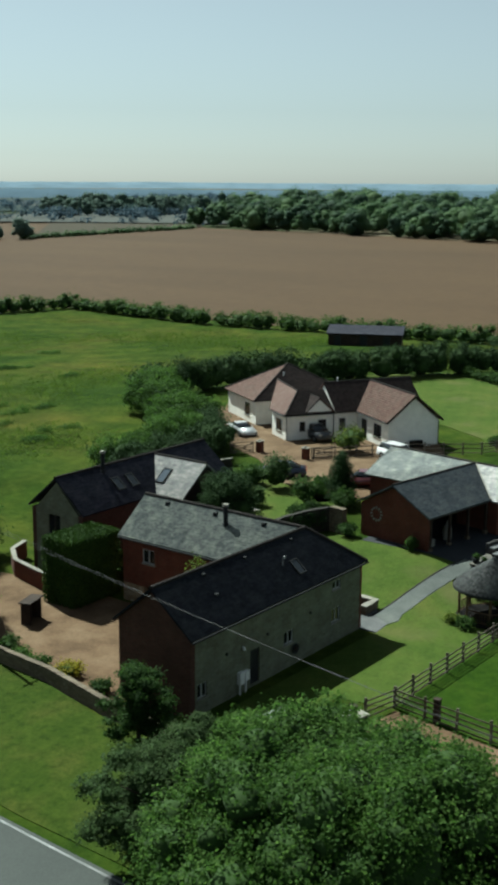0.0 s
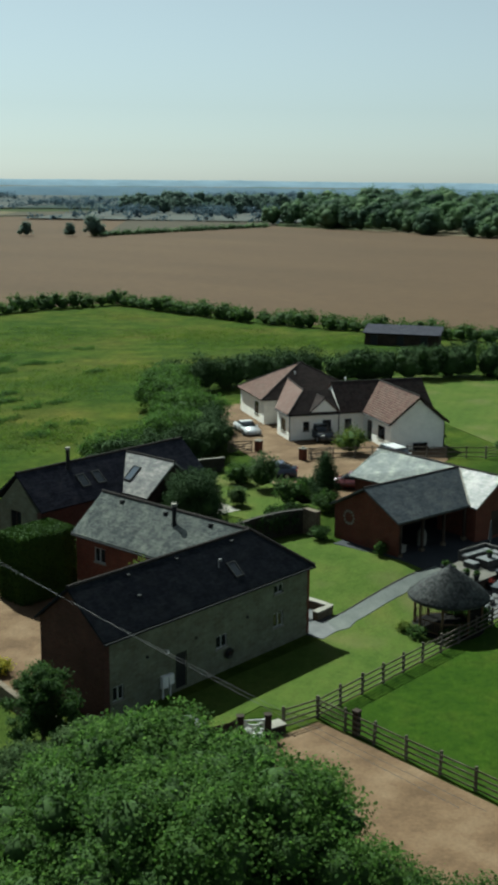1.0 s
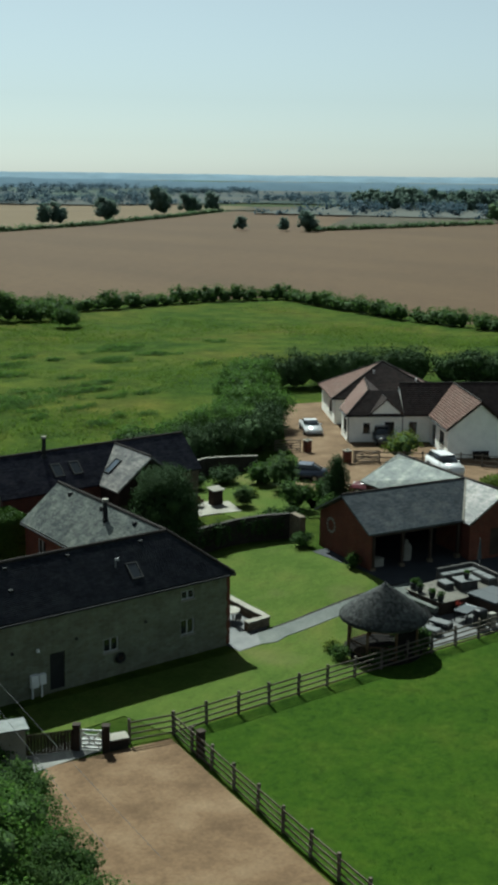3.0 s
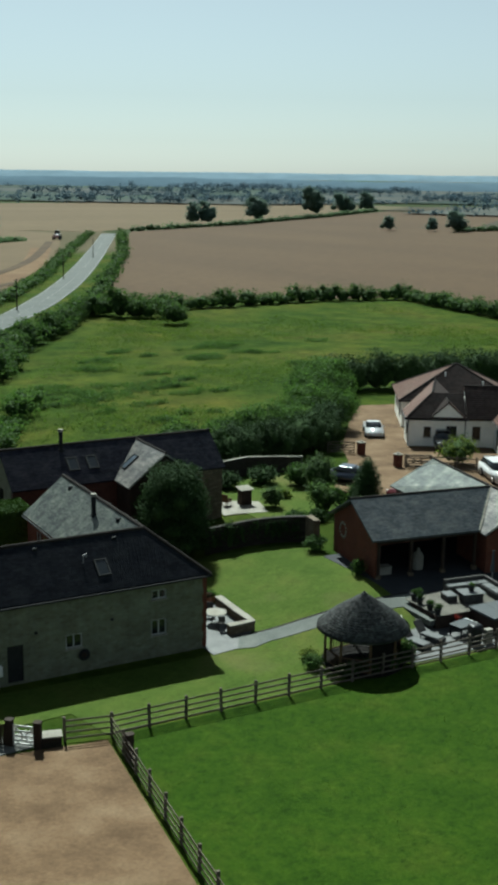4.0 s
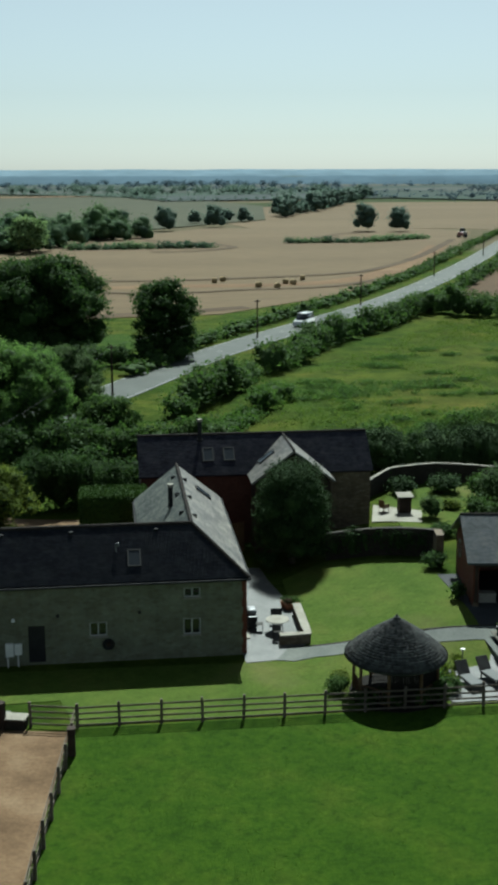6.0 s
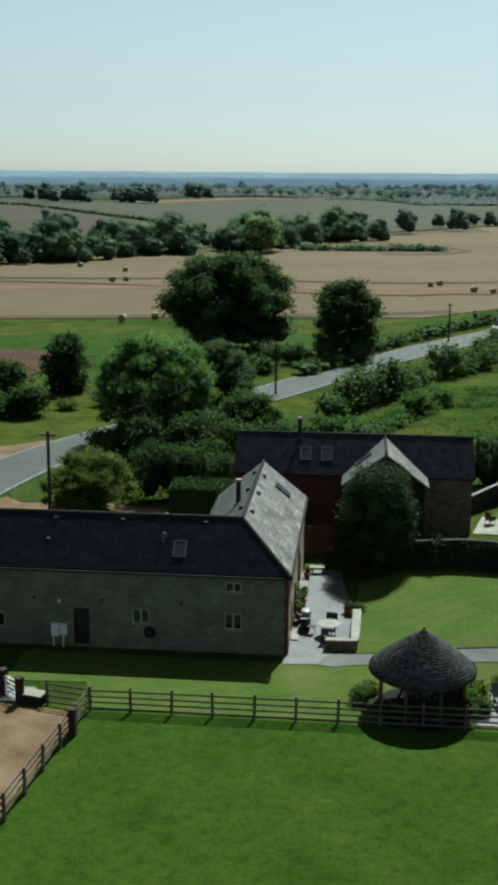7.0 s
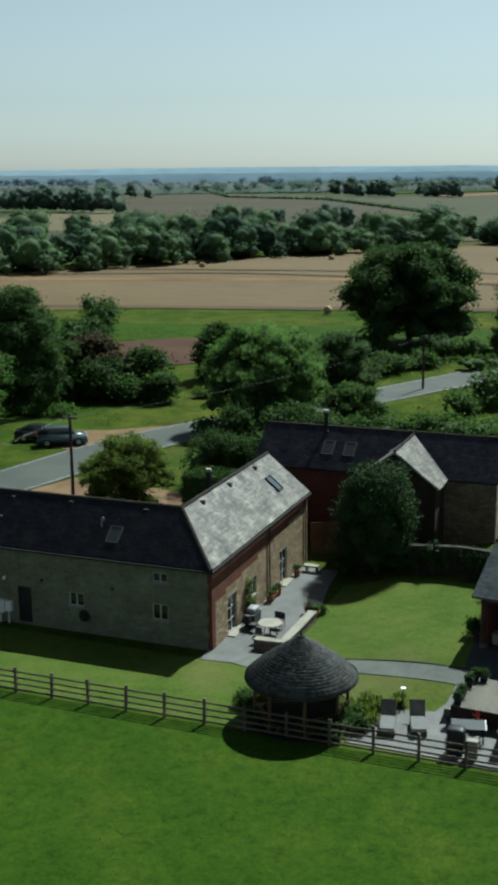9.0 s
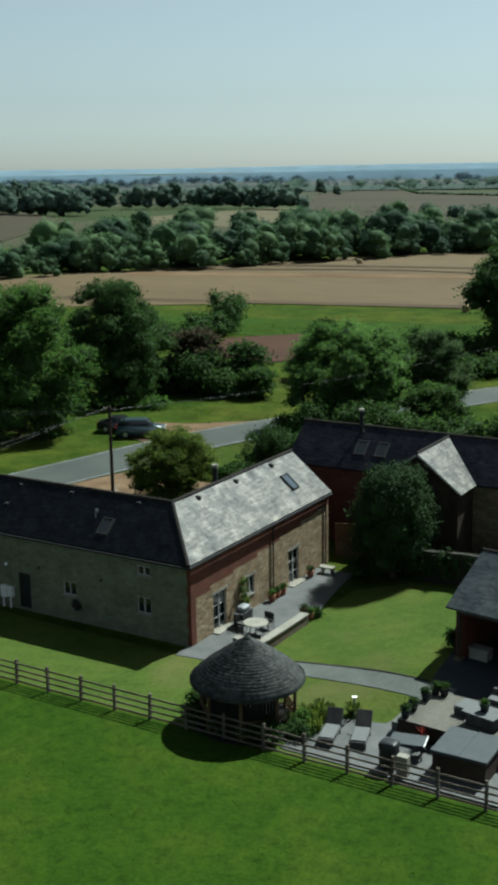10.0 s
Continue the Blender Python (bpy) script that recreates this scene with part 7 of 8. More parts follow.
# gate piers of the bungalow drive
pier = thing("gate_pier", pose(32.6, 32.8, gz(32.6, 32.8)), "square red brick gate pier with pale cap", "gate pier", "piers of the drive gate")
boxpart("shaft", (-0.3, 0.3, -0.3, 0.3, -0.2, 1.15), M_BRICK, pier, "", 0.01)
boxpart("cap", (-0.36, 0.36, -0.36, 0.36, 1.15, 1.25), M_COPING, pier, "pale stone cap", 0.02)
boxpart("lamp_block", (-0.12, 0.12, -0.12, 0.12, 1.25, 1.38), M_COPING, pier, "", 0.02)
copy_thing(pier, pose(32.9, 27.3, gz(32.9, 27.3)))
bar_gate(32.2, 33.3, 150, 2.6, 1.2, M_WOOD, "timber field gate standing open by its pier")
bar_gate(33.4, 27.0, -30, 2.4, 1.2, M_WOOD, "timber field gate beside the drive")


def telegraph_pole(x, y, h, label):
    p = thing("telegraph_pole", pose(x, y, gz(x, y)), label, "telegraph pole", "poles along the road")
    cylpart("pole", (0, 0, -0.5), (0, 0, h), 0.15, 0.10, M_DARKWOOD, p, "", 10)
    arm = boxpart("crossarm", (-0.55, 0.55, -0.05, 0.05, h - 0.35, h - 0.24), M_DARKWOOD, p, "", 0.01)
    for s in (-0.45, 0.45):
        cylpart("insulator", (s, 0, h - 0.24), (s, 0, h - 0.12), 0.04, 0.03, M_COPING, arm, "", 8)
    return p


POLES = [(-17.7, 16.8, 8.5), (-6.8, 78.2, 6.2), (16.6, 125.6, 6.2), (42.8, 169, 6.2), (75, 231, 6.2), (110, 300, 6.2)]
for x, y, h in POLES:
    telegraph_pole(x, y, h, "dark timber telegraph pole beside the road")


def wire(name, p, q, sag, label, r=0.007):
    p, q = Vector(p), Vector(q)
    bm = bmesh.new()
    n = 20
    pts = [p.lerp(q, i / n) - Vector((0, 0, sag * 4 * (i / n) * (1 - i / n))) for i in range(n + 1)]
    for a, b in zip(pts, pts[1:]):
        cyl(bm, a, b, r, r, 5, False)
    return tagged(part(name, bm, M_CABLE), label, "cable")


wire("overhead_cable", (-17.5, 16.8, 8.4), (-22.4, -24, 6.6), 0.3, "overhead cable strung above the barn end", 0.008)
wire("overhead_cable", (-17.9, 16.8, 8.4), (-20.4, -24, 5.6), 0.3, "overhead cable running down beside the barn", 0.008)
wire("overhead_cable", (-18.0, 16.8, 8.2), (-70, 6, 7.0), 0.9, "overhead cable crossing the road", 0.008)
wire("overhead_cable", (-17.6, 16.8, 8.2), (-70, 4.5, 7.1), 1.2, "overhead cable crossing the road", 0.008)
wire("overhead_cable", (-17.7, 16.8, 8.2), (-6.8, 78.2, 6.1), 0.8, "overhead cable between two poles", 0.008)
wire("overhead_cable", (-6.8, 78.2, 6.1), (16.6, 125.6, 6.1), 0.5, "overhead cable along the road")
wire("overhead_cable", (16.6, 125.6, 6.1), (42.8, 169, 6.1), 0.5, "overhead cable along the road")


# ---- vehicles ----
def paint(name, c):
    k = Mat(name, 0.28, 0.0, 0.5)
    k.b.inputs["Coat Weight"].default_value = 0.6
    k.color(c)
    return k.m


M_TYRE = plain("tyre", (0.016, 0.016, 0.016), 0.9)
M_LAMP = plain("lamp_glass", (0.48, 0.48, 0.464), 0.15)
M_TAIL = plain("tail_lamp", (0.24, 0.016, 0.016), 0.25)
SHAPES = {
    # side profile of body, then of the glazed cabin: (distance from nose, height)
    "sports": (4.5, 1.95, [(0.0, 0.35), (0.25, 0.62), (1.5, 0.85), (3.3, 0.95), (4.35, 0.88), (4.5, 0.45)], [(1.35, 0.84), (2.3, 1.22), (3.0, 1.24), (4.1, 0.93)], 0.33),
    "saloon": (4.6, 1.82, [(0.0, 0.4), (0.15, 0.75), (1.3, 0.95), (3.7, 1.0), (4.5, 0.95), (4.6, 0.45)], [(1.2, 0.94), (2.0, 1.42), (3.2, 1.43), (4.1, 0.98)], 0.32),
    "suv": (4.7, 1.9, [(0.0, 0.45), (0.12, 0.95), (1.2, 1.1), (4.55, 1.15), (4.7, 0.5)], [(1.1, 1.09), (1.75, 1.68), (4.1, 1.72), (4.6, 1.14)], 0.37),
    "van": (5.2, 2.0, [(0.0, 0.45), (0.1, 1.0), (0.9, 1.2), (5.1, 1.25), (5.2, 0.5)], [(0.8, 1.19), (1.6, 2.25), (5.0, 2.3), (5.15, 1.24)], 0.36),
}


def car(x, y, rz, shape, mat, label, z=None):
    L, W, body, cab, wr = SHAPES[shape]
    c = thing("car" if shape != "van" else "van", pose(x, y, (gz(x, y) if z is None else z) + 0.05, 0, 0, rz), label, "car" if shape != "van" else "van")

    def loft(prof, w0, w1, base):
        bm = bmesh.new()
        rows = []
        zmax = max(p[1] for p in prof)
        zmin = min(p[1] for p in prof)
        for s in (-1, 1):
            row = []
            for px, pz in prof:
                t = (pz - zmin) / max(1e-3, zmax - zmin)
                end = 0.90 if px in (prof[0][0], prof[-1][0]) else 1.0
                row.append(bm.verts.new((px - L / 2, s * (w0 + (w1 - w0) * t) / 2 * end, pz)))
            rows.append(row)
        lo = [[bm.verts.new((v.co.x, v.co.y, base)) for v in (r[0], r[-1])] for r in rows]
        for s in (0, 1):
            bm.faces.new(rows[s] + [lo[s][1], lo[s][0]])
        for i in range(len(prof) - 1):
            bm.faces.new((rows[0][i], rows[0][i + 1], rows[1][i + 1], rows[1][i]))
        bm.faces.new((rows[0][0], rows[1][0], lo[1][0], lo[0][0]))
        bm.faces.new((rows[0][-1], lo[0][1], lo[1][1], rows[1][-1]))
        bm.faces.new((lo[0][0], lo[0][1], lo[1][1], lo[1][0]))
        bmesh.ops.recalc_face_normals(bm, faces=bm.faces)
        bmesh.ops.bevel(bm, geom=bm.edges[:], offset=0.05, segments=2, affect="EDGES")
        return bm

    part("body", loft(body, W, W * 0.95, 0.22), mat, c, "", True)
    part("cabin", loft(cab, W * 0.9, W * 0.70, cab[0][1] - 0.1), M_GLASS, c, "dark glazed cabin", True)
    top = [p for p in cab if p[1] > 0.93 * max(q[1] for q in cab)]
    bm = bmesh.new()
    box(bm, top[0][0] - L / 2 - 0.05, top[-1][0] - L / 2 + 0.05, -W * 0.34, W * 0.34, top[0][1] - 0.03, top[0][1] + 0.035, 0.03)
    part("roof", bm, mat, c)
    for px in (0.18 * L, 0.8 * L):
        for s in (-1, 1):
            t = cylpart("wheel", (px - L / 2, s * (W / 2 - 0.2), wr), (px - L / 2, s * (W / 2 + 0.01), wr), wr, wr, M_TYRE, c, "black tyre", 18)
            cylpart("rim", (px - L / 2, s * (W / 2 - 0.02), wr), (px - L / 2, s * (W / 2 + 0.02), wr), wr * 0.62, wr * 0.58, M_STEEL, t, "alloy rim", 14)
    for s in (-1, 1):
        boxpart("headlight", (-L / 2 - 0.01, -L / 2 + 0.14, s * W * 0.34 - 0.16, s * W * 0.34 + 0.16, body[1][1] - 0.16, body[1][1] - 0.02), M_LAMP, c, "", 0.02)
        boxpart("tail_light", (L / 2 - 0.12, L / 2 + 0.01, s * W * 0.37 - 0.12, s * W * 0.37 + 0.12, body[-2][1] - 0.22, body[-2][1] - 0.06), M_TAIL, c, "", 0.02)
        boxpart("mirror", (cab[0][0] - L / 2 + 0.3, cab[0][0] - L / 2 + 0.45, s * (W / 2 + 0.02) - 0.08, s * (W / 2 + 0.02) + 0.08, cab[0][1] + 0.0, cab[0][1] + 0.13), mat, c, "", 0.02)
    return c


P_SILVER = paint("silver_paint", (0.44, 0.448, 0.456))
P_BLUE = paint("navy_paint", (0.0096, 0.0144, 0.032))
P_BLACKC = paint("black_car_paint", (0.0096, 0.0104, 0.012))
P_WHITE = paint("white_car_paint", (0.56, 0.56, 0.56))
P_RED = paint("red_car_paint", (0.072, 0.0096, 0.0112))
P_TEAL = paint("dark_green_paint", (0.03, 0.05, 0.058))
car(38.8, 39.8, 60, "sports", P_SILVER, "low silver sports car parked on the gravel drive")
car(41.6, 32.0, 62, "suv", P_BLACKC, "black sport utility car parked by the porch")
car(38.0, 19.7, 70, "suv", P_WHITE, "white hatchback car parked beside the fence")
car(25.6, 25.0, -55, "saloon", P_BLUE, "navy blue saloon car parked by the shrubs")
car(27.4, 17.2, -60, "saloon", P_RED, "dark red car parked behind the cart shed")
car(-32.2, 40.2, 212, "suv", P_TEAL, "dark estate car parked on the verge with raised tailgate", 0.0)
car(-35.2, 41.2, 205, "saloon", P_BLACKC, "black car parked behind the estate car", 0.05)
car(26.4, 139.0, 57, "van", P_WHITE, "white van out on the road", 0.05)

# round bales on the stubble
bale = thing("round_bale", pose(18.5, 220, 0.1), "round straw bale lying in the stubble", "straw bale", "bales on the stubble")
bm = bmesh.new()
cyl(bm, (-0.6, 0, 0.62), (0.6, 0, 0.62), 0.64, 0.64, 20)
bmesh.ops.bevel(bm, geom=[e for e in bm.edges], offset=0.05, segments=1, affect="EDGES")
part("roll", bm, M_BALE, bale, "", True)
BR_ = random.Random(5)
for x, y in ((20.8, 223), (27.5, 208), (36.3, 213), (40.3, 224), (-57, 220), (-40.8, 215), (-54, 222), (-38.9, 144), (-33.7, 148), (-2, 350), (5, 352), (-60, 250), (86, 275), (88.5, 274), (90.5, 278), (31.4, 205), (34.8, 215), (100, 300), (-75, 262), (-100, 230), (104, 305), (-20, 262), (-30, 268)):
    copy_thing(bale, pose(x, y, 0.1, 0, 0, BR_.uniform(0, 180)))
hv = thing("harvester", pose(133, 398, 0.1, 0, 0, 60), "small dark farm machine working far off in stubble", "tractor")
boxpart("chassis", (-2.6, 2.6, -1.2, 1.2, 0.7, 2.2), P_RED, hv, "", 0.15)
boxpart("cab", (-0.6, 1.4, -0.9, 0.9, 2.2, 3.6), M_GLASS, hv, "", 0.1)
for px in (-1.7, 1.7):
    for s in (-1, 1):
        cylpart("wheel", (px, s * 1.0, 0.8), (px, s * 1.5, 0.8), 0.8, 0.8, M_TYRE, hv, "", 16)

# ---- patio and terrace ----
M_RATTAN = mixed("grey_rattan", [(0.04, 0.0384, 0.036), (0.06, 0.0576, 0.0544), (0.08, 0.0776, 0.072)], 2.0, 40, 0.8)
M_CUSH = plain("pale_cushion", (0.1, 0.104, 0.104), 0.9, var=0.1)
M_TERRA = plain("terracotta", (0.224, 0.096, 0.056), 0.8)
M_COVER = plain("grey_cover", (0.042, 0.048, 0.052), 0.7, var=0.12)


def round_table(x, y, r, label):
    t = thing("garden_table", pose(x, y, gz(x, y) + 0.07), label, "table")
    bm = bmesh.new()
    cyl(bm, (0, 0, 0.70), (0, 0, 0.74), r, r, 32)
    part("tabletop", bm, M_COPING, t, "pale round tabletop")
    for i in range(4):
        a = math.tau * i / 4 + 0.4
        cylpart("leg", (0.55 * r * math.cos(a), 0.55 * r * math.sin(a), 0), (0.35 * r * math.cos(a), 0.35 * r * math.sin(a), 0.7), 0.025, 0.025, M_BLACK, t, "", 8)
    return t


round_table(2.05, 3.3, 0.68, "round pale garden table on the patio")
gc = thing("garden_chair", pose(2.05, 4.4, 0.07), "dark metal garden chair at the round table", "chair", "chairs round the patio table")
boxpart("seat", (-0.22, 0.22, -0.22, 0.22, 0.42, 0.46), M_RATTAN, gc, "", 0.015)
bm = bmesh.new()
box(bm, -0.22, 0.22, 0.2, 0.23, 0.5, 0.9, 0.012)
part("backrest", bm, M_RATTAN, gc)
for sx in (-0.2, 0.2):
    for sy in (-0.2, 0.2):
        cylpart("leg", (sx, sy, 0), (sx, sy, 0.9 if sy > 0 else 0.43), 0.015, 0.015, M_BLACK, gc, "", 6)
for i, a in enumerate((80, 170, 260)):
    copy_thing(gc, pose(2.05 + 1.05 * math.cos(radians(a + 90 - 90)), 3.3 + 1.05 * math.sin(radians(a)), 0.07, 0, 0, a - 90))
gr = thing("barbecue", pose(0.65, 4.3, 0.07, 0, 0, 90), "wheeled gas barbecue with a pale hood by the wall", "barbecue")
boxpart("cart", (-0.55, 0.55, -0.28, 0.28, 0.1, 0.8), M_BLACK, gr, "", 0.02)
bm = bmesh.new()
box(bm, -0.4, 0.4, -0.26, 0.26, 0.8, 1.12, 0.1)
part("hood", bm, M_LEAD, gr, "pale metal hood", True)
for s in (-0.68, 0.46):
    boxpart("side_shelf", (s, s + 0.22, -0.24, 0.24, 0.78, 0.81), M_STEEL, gr)


def potted(x, y, r, h, label, mat, seed, pot=None, z=None):
    z = (gz(x, y) + 0.07) if z is None else z
    p = thing("potted_plant", pose(x, y, z), label, "potted plant")
    pb = bmesh.new()
    cyl(pb, (0, 0, 0), (0, 0, 0.36), 0.16, 0.23, 14)
    q = part("pot", pb, pot or M_TERRA, p, "", True)
    cylpart("rim", (0, 0, 0.33), (0, 0, 0.39), 0.25, 0.25, pot or M_TERRA, q, "", 14)
    foliage("leaves", [(0, 0, 0.36 + h * 0.45, r, r, h * 0.5), (r * 0.3, 0, 0.36 + h * 0.6, r * 0.6, r * 0.6, h * 0.4)], 420, 0.08, mat, p, "", seed)
    return p


for i, (x, y, r, h, m) in enumerate(((0.25, 5.3, 0.26, 0.8, M_LEAF_Y), (0.3, 8.1, 0.2, 0.35, M_LEAF), (0.25, 8.8, 0.2, 0.3, M_LEAF_D), (0.3, 9.4, 0.18, 0.3, M_LEAF_H), (0.3, 12.9, 0.2, 0.35, M_LEAF_D),
                                        (3.2, 6.6, 0.2, 0.3, M_LEAF_R), (3.55, 6.7, 0.18, 0.25, M_LEAF), (3.0, 7.0, 0.2, 0.3, M_LEAF_D))):
    potted(x, y, r, h, "leafy plant in a terracotta pot on the patio", m, 200 + i)
bn = thing("stone_bench", pose(0.7, 14.0, 0.07), "pale stone bench at the end of the patio", "bench")
boxpart("seat", (-0.3, 0.7, -0.25, 0.25, 0.36, 0.44), M_COPING, bn, "", 0.02)
for x in (-0.15, 0.5):
    boxpart("support", (x, x + 0.1, -0.2, 0.2, 0, 0.36), M_COPING, bn, "", 0.01)
cl = thing("wall_climber", pose(-0.04, 5.4, 0.05), "thin climbing plant trained up the barn wall", "climber")
bm = bmesh.new()
for i in range(5):
    cyl(bm, (0.02, -0.3 + 0.15 * i, 0), (0.02, -0.5 + 0.25 * i, 2.2), 0.012, 0.008, 5)
part("stems", bm, M_BARK, cl)
foliage("leaves", [(0.06, 0.1 * (i % 3 - 1), 0.4 + 0.4 * i, 0.1, 0.4, 0.3) for i in range(5)], 350, 0.12, M_LEAF_Y, cl, "", 230)

# raised deck with steps and lounge seats
DECK = 1.0
deck = thing("raised_deck", pose(0, 0, 0), "raised pale timber deck with a stepped edge", "deck")
bm = bmesh.new()
prism(bm, [(13.45, -3.85), (20.6, -4.25), (20.6, -0.5), (13.8, -0.5)], 0.0, DECK - 0.04)
part("frame", bm, M_DARKWOOD, deck, "dark shaded deck face")
first = None
for i in range(46):
    x = 13.62 + i * 0.151
    y0 = -3.89 - 0.057 * (x - 13.45)
    L = -0.48 - y0
    m = pose(x, y0, DECK) @ Matrix.Diagonal((1, L, 1, 1))
    if first is None:
        first = boxpart("board", (-0.07, 0.07, 0, 1, -0.03, 0), M_DECK, deck, "", 0.0, m=m)
    else:
        again(first, deck, m, "board")
boxpart("step", (13.1, 13.5, -3.7, -0.7, 0.35, 0.7), M_PAVING, deck, "pale edge step", 0.02)
for i, (x, y, r, h, m) in enumerate(((13.72, -3.6, 0.2, 0.26, M_LEAF_D), (13.75, -2.8, 0.18, 0.24, M_LEAF_D), (13.85, -1.6, 0.18, 0.22, M_LEAF_D), (14.0, -0.8, 0.18, 0.24, M_LEAF_H), (14.4, -0.75, 0.16, 0.2, M_LEAF_H))):
    potted(x, y, r, h, "clipped bush in a dark pot on the deck edge", m, 240 + i, M_BLACK, DECK)
cd = thing("cordyline", pose(14.75, -4.15, 0.2), "red spiky cordyline in a dark pot", "potted plant")
pb = bmesh.new()
cyl(pb, (0, 0, 0), (0, 0, 0.4), 0.2, 0.26, 14)
part("pot", pb, M_BLACK, cd, "", True)
M_REDLEAF = leafy("red_leaves", (0.112, 0.016, 0.016), (0.176, 0.028, 0.024), (0.24, 0.048, 0.032))
lr = np.random.default_rng(9)
v, f = [], []
for i in range(60):
    a, e, L = lr.uniform(0, 6.28), lr.uniform(0.3, 1.3), lr.uniform(0.5, 0.85)
    d = np.array([math.cos(a) * math.cos(e), math.sin(a) * math.cos(e), math.sin(e)])
    s = np.array([-math.sin(a), math.cos(a), 0]) * 0.025
    k = len(v)
    v += [np.array([0, 0, 0.5]) - s, np.array([0, 0, 0.5]) + s, d * L + np.array([0, 0, 0.5 - 0.1 * L]) + s * 0.2, d * L + np.array([0, 0, 0.5 - 0.1 * L]) - s * 0.2]
    f.append((k, k + 1, k + 2, k + 3))
arrays("leaves", [p * np.array([0.6, 0.6, 0.85]) for p in v], f, M_REDLEAF, cd)

so = thing("rattan_sofa", pose(17.9, -2.1, DECK, 0, 0, -8), "U-shaped grey rattan sofa with pale cushions on the deck", "sofa")
for nm, d in (("base", (-1.5, 1.5, 0.75, 1.5, 0, 0.4)), ("base", (0.75, 1.5, -1.2, 0.75, 0, 0.4))):
    boxpart(nm, d, M_RATTAN, so, "", 0.03)
for d in ((-1.5, 1.5, 1.4, 1.58, 0.0, 0.78), (1.4, 1.58, -1.2, 1.4, 0.0, 0.78)):
    boxpart("backrest", d, M_RATTAN, so, "", 0.03)
for i in range(4):
    boxpart("cushion", (-1.48 + 0.73 * i, -0.79 + 0.73 * i, 0.78, 1.4, 0.4, 0.52), M_CUSH, so, "pale seat cushion", 0.04)
for i in range(2):
    boxpart("cushion", (0.78, 1.4, -1.15 + 0.93 * i, -0.26 + 0.93 * i, 0.4, 0.52), M_CUSH, so, "pale seat cushion", 0.04)
rt = thing("deck_table", pose(17.0, -2.7, DECK, 0, 0, -12), "rattan table with a pale glass top on the deck", "table")
boxpart("base", (-0.65, 0.65, -0.45, 0.45, 0, 0.62), M_RATTAN, rt, "", 0.04)
boxpart("tabletop", (-0.8, 0.8, -0.6, 0.6, 0.62, 0.67), M_CUSH, rt, "pale tabletop", 0.02)
st = thing("footstool", pose(15.9, -1.9, DECK, 0, 0, -12), "rattan footstool with a pale cushion", "stool")
boxpart("base", (-0.35, 0.35, -0.5, 0.5, 0, 0.34), M_RATTAN, st, "", 0.03)
boxpart("cushion", (-0.36, 0.36, -0.5, 0.5, 0.34, 0.44), M_CUSH, st, "pale cushion", 0.04)
potted(17.0, -2.7, 0.1, 0.12, "small plant in a pot on the deck table", M_LEAF, 260, M_BLACK, DECK + 0.67)
um = thing("parasol", pose(20.2, -0.9, DECK), "closed grey parasol standing on the deck", "parasol")
cylpart("pole", (0, 0, 0), (0, 0, 2.4), 0.03, 0.03, M_STEEL, um, "", 8)
cylpart("canopy", (0, 0, 0.9), (0, 0, 2.35), 0.15, 0.05, M_COVER, um, "folded grey canopy", 10)
cylpart("base_plate", (0, 0, 0), (0, 0, 0.1), 0.3, 0.3, M_BLACK, um, "", 16)


def lounger(x, y, rz, label):
    l = thing("sun_lounger", pose(x, y, gz(x, y) + 0.09, 0, 0, rz), label, "sun lounger", "loungers on the terrace")
    boxpart("frame", (-0.36, 0.36, -1.0, 0.35, 0.26, 0.33), M_RATTAN, l, "", 0.02)
    boxpart("mattress", (-0.34, 0.34, -0.98, 0.34, 0.33, 0.41), M_CUSH, l, "pale flat cushion", 0.03)
    boxpart("backrest", (-0.36, 0.36, -0.03, 0.03, 0, 0.85), M_RATTAN, l, "dark raised backrest", 0.02, m=pose(0, 0.36, 0.3, -38))
    for sx in (-0.32, 0.32):
        for sy in (-0.95, 0.3):
            boxpart("leg", (sx - 0.03, sx + 0.03, sy - 0.03, sy + 0.03, 0, 0.27), M_RATTAN, l)
    boxpart("foot_panel", (-0.36, 0.36, -1.06, -1.0, 0.02, 0.34), M_RATTAN, l, "dark foot end", 0.01)
    return l


lounger(10.85, -5.15, 12, "dark rattan sun lounger with pale cushion, back raised")
lounger(12.15, -4.75, 16, "dark rattan sun lounger with pale cushion, back raised")
gt = thing("glass_table", pose(14.5, -5.1, gz(14.5, -5) + 0.09, 0, 0, 12), "low grey terrace table beside the barbecue", "table")
boxpart("tabletop", (-0.75, 0.75, -0.5, 0.5, 0.68, 0.73), M_COVER, gt, "grey slate-like top", 0.015)
boxpart("edge_trim", (0.75, 0.79, -0.5, 0.5, 0.67, 0.735), M_WHITE, gt, "white edge trim")
for sx in (-0.65, 0.65):
    for sy in (-0.42, 0.42):
        boxpart("leg", (sx - 0.035, sx + 0.035, sy - 0.035, sy + 0.035, 0, 0.68), M_BLACK, gt)
cb = thing("covered_barbecue", pose(14.25, -6.5, 0.1), "tall barbecue under a fitted black cover", "barbecue")
bm = bmesh.new()
box(bm, -0.38, 0.38, -0.34, 0.34, 0, 1.2, 0.14)
bmesh.ops.subdivide_edges(bm, edges=bm.edges[:], cuts=2, use_grid_fill=True)
for vv in bm.verts:
    vv.co += Vector((noise.noise(vv.co * 4), noise.noise(vv.co * 4 + Vector((5, 0, 0))), 0)) * 0.04
part("cover", bm, M_BLACK, cb, "", True)
bn2 = thing("white_planter", pose(15.0, -6.8, 0.1), "small stack of pale crates by the fence", "crate")
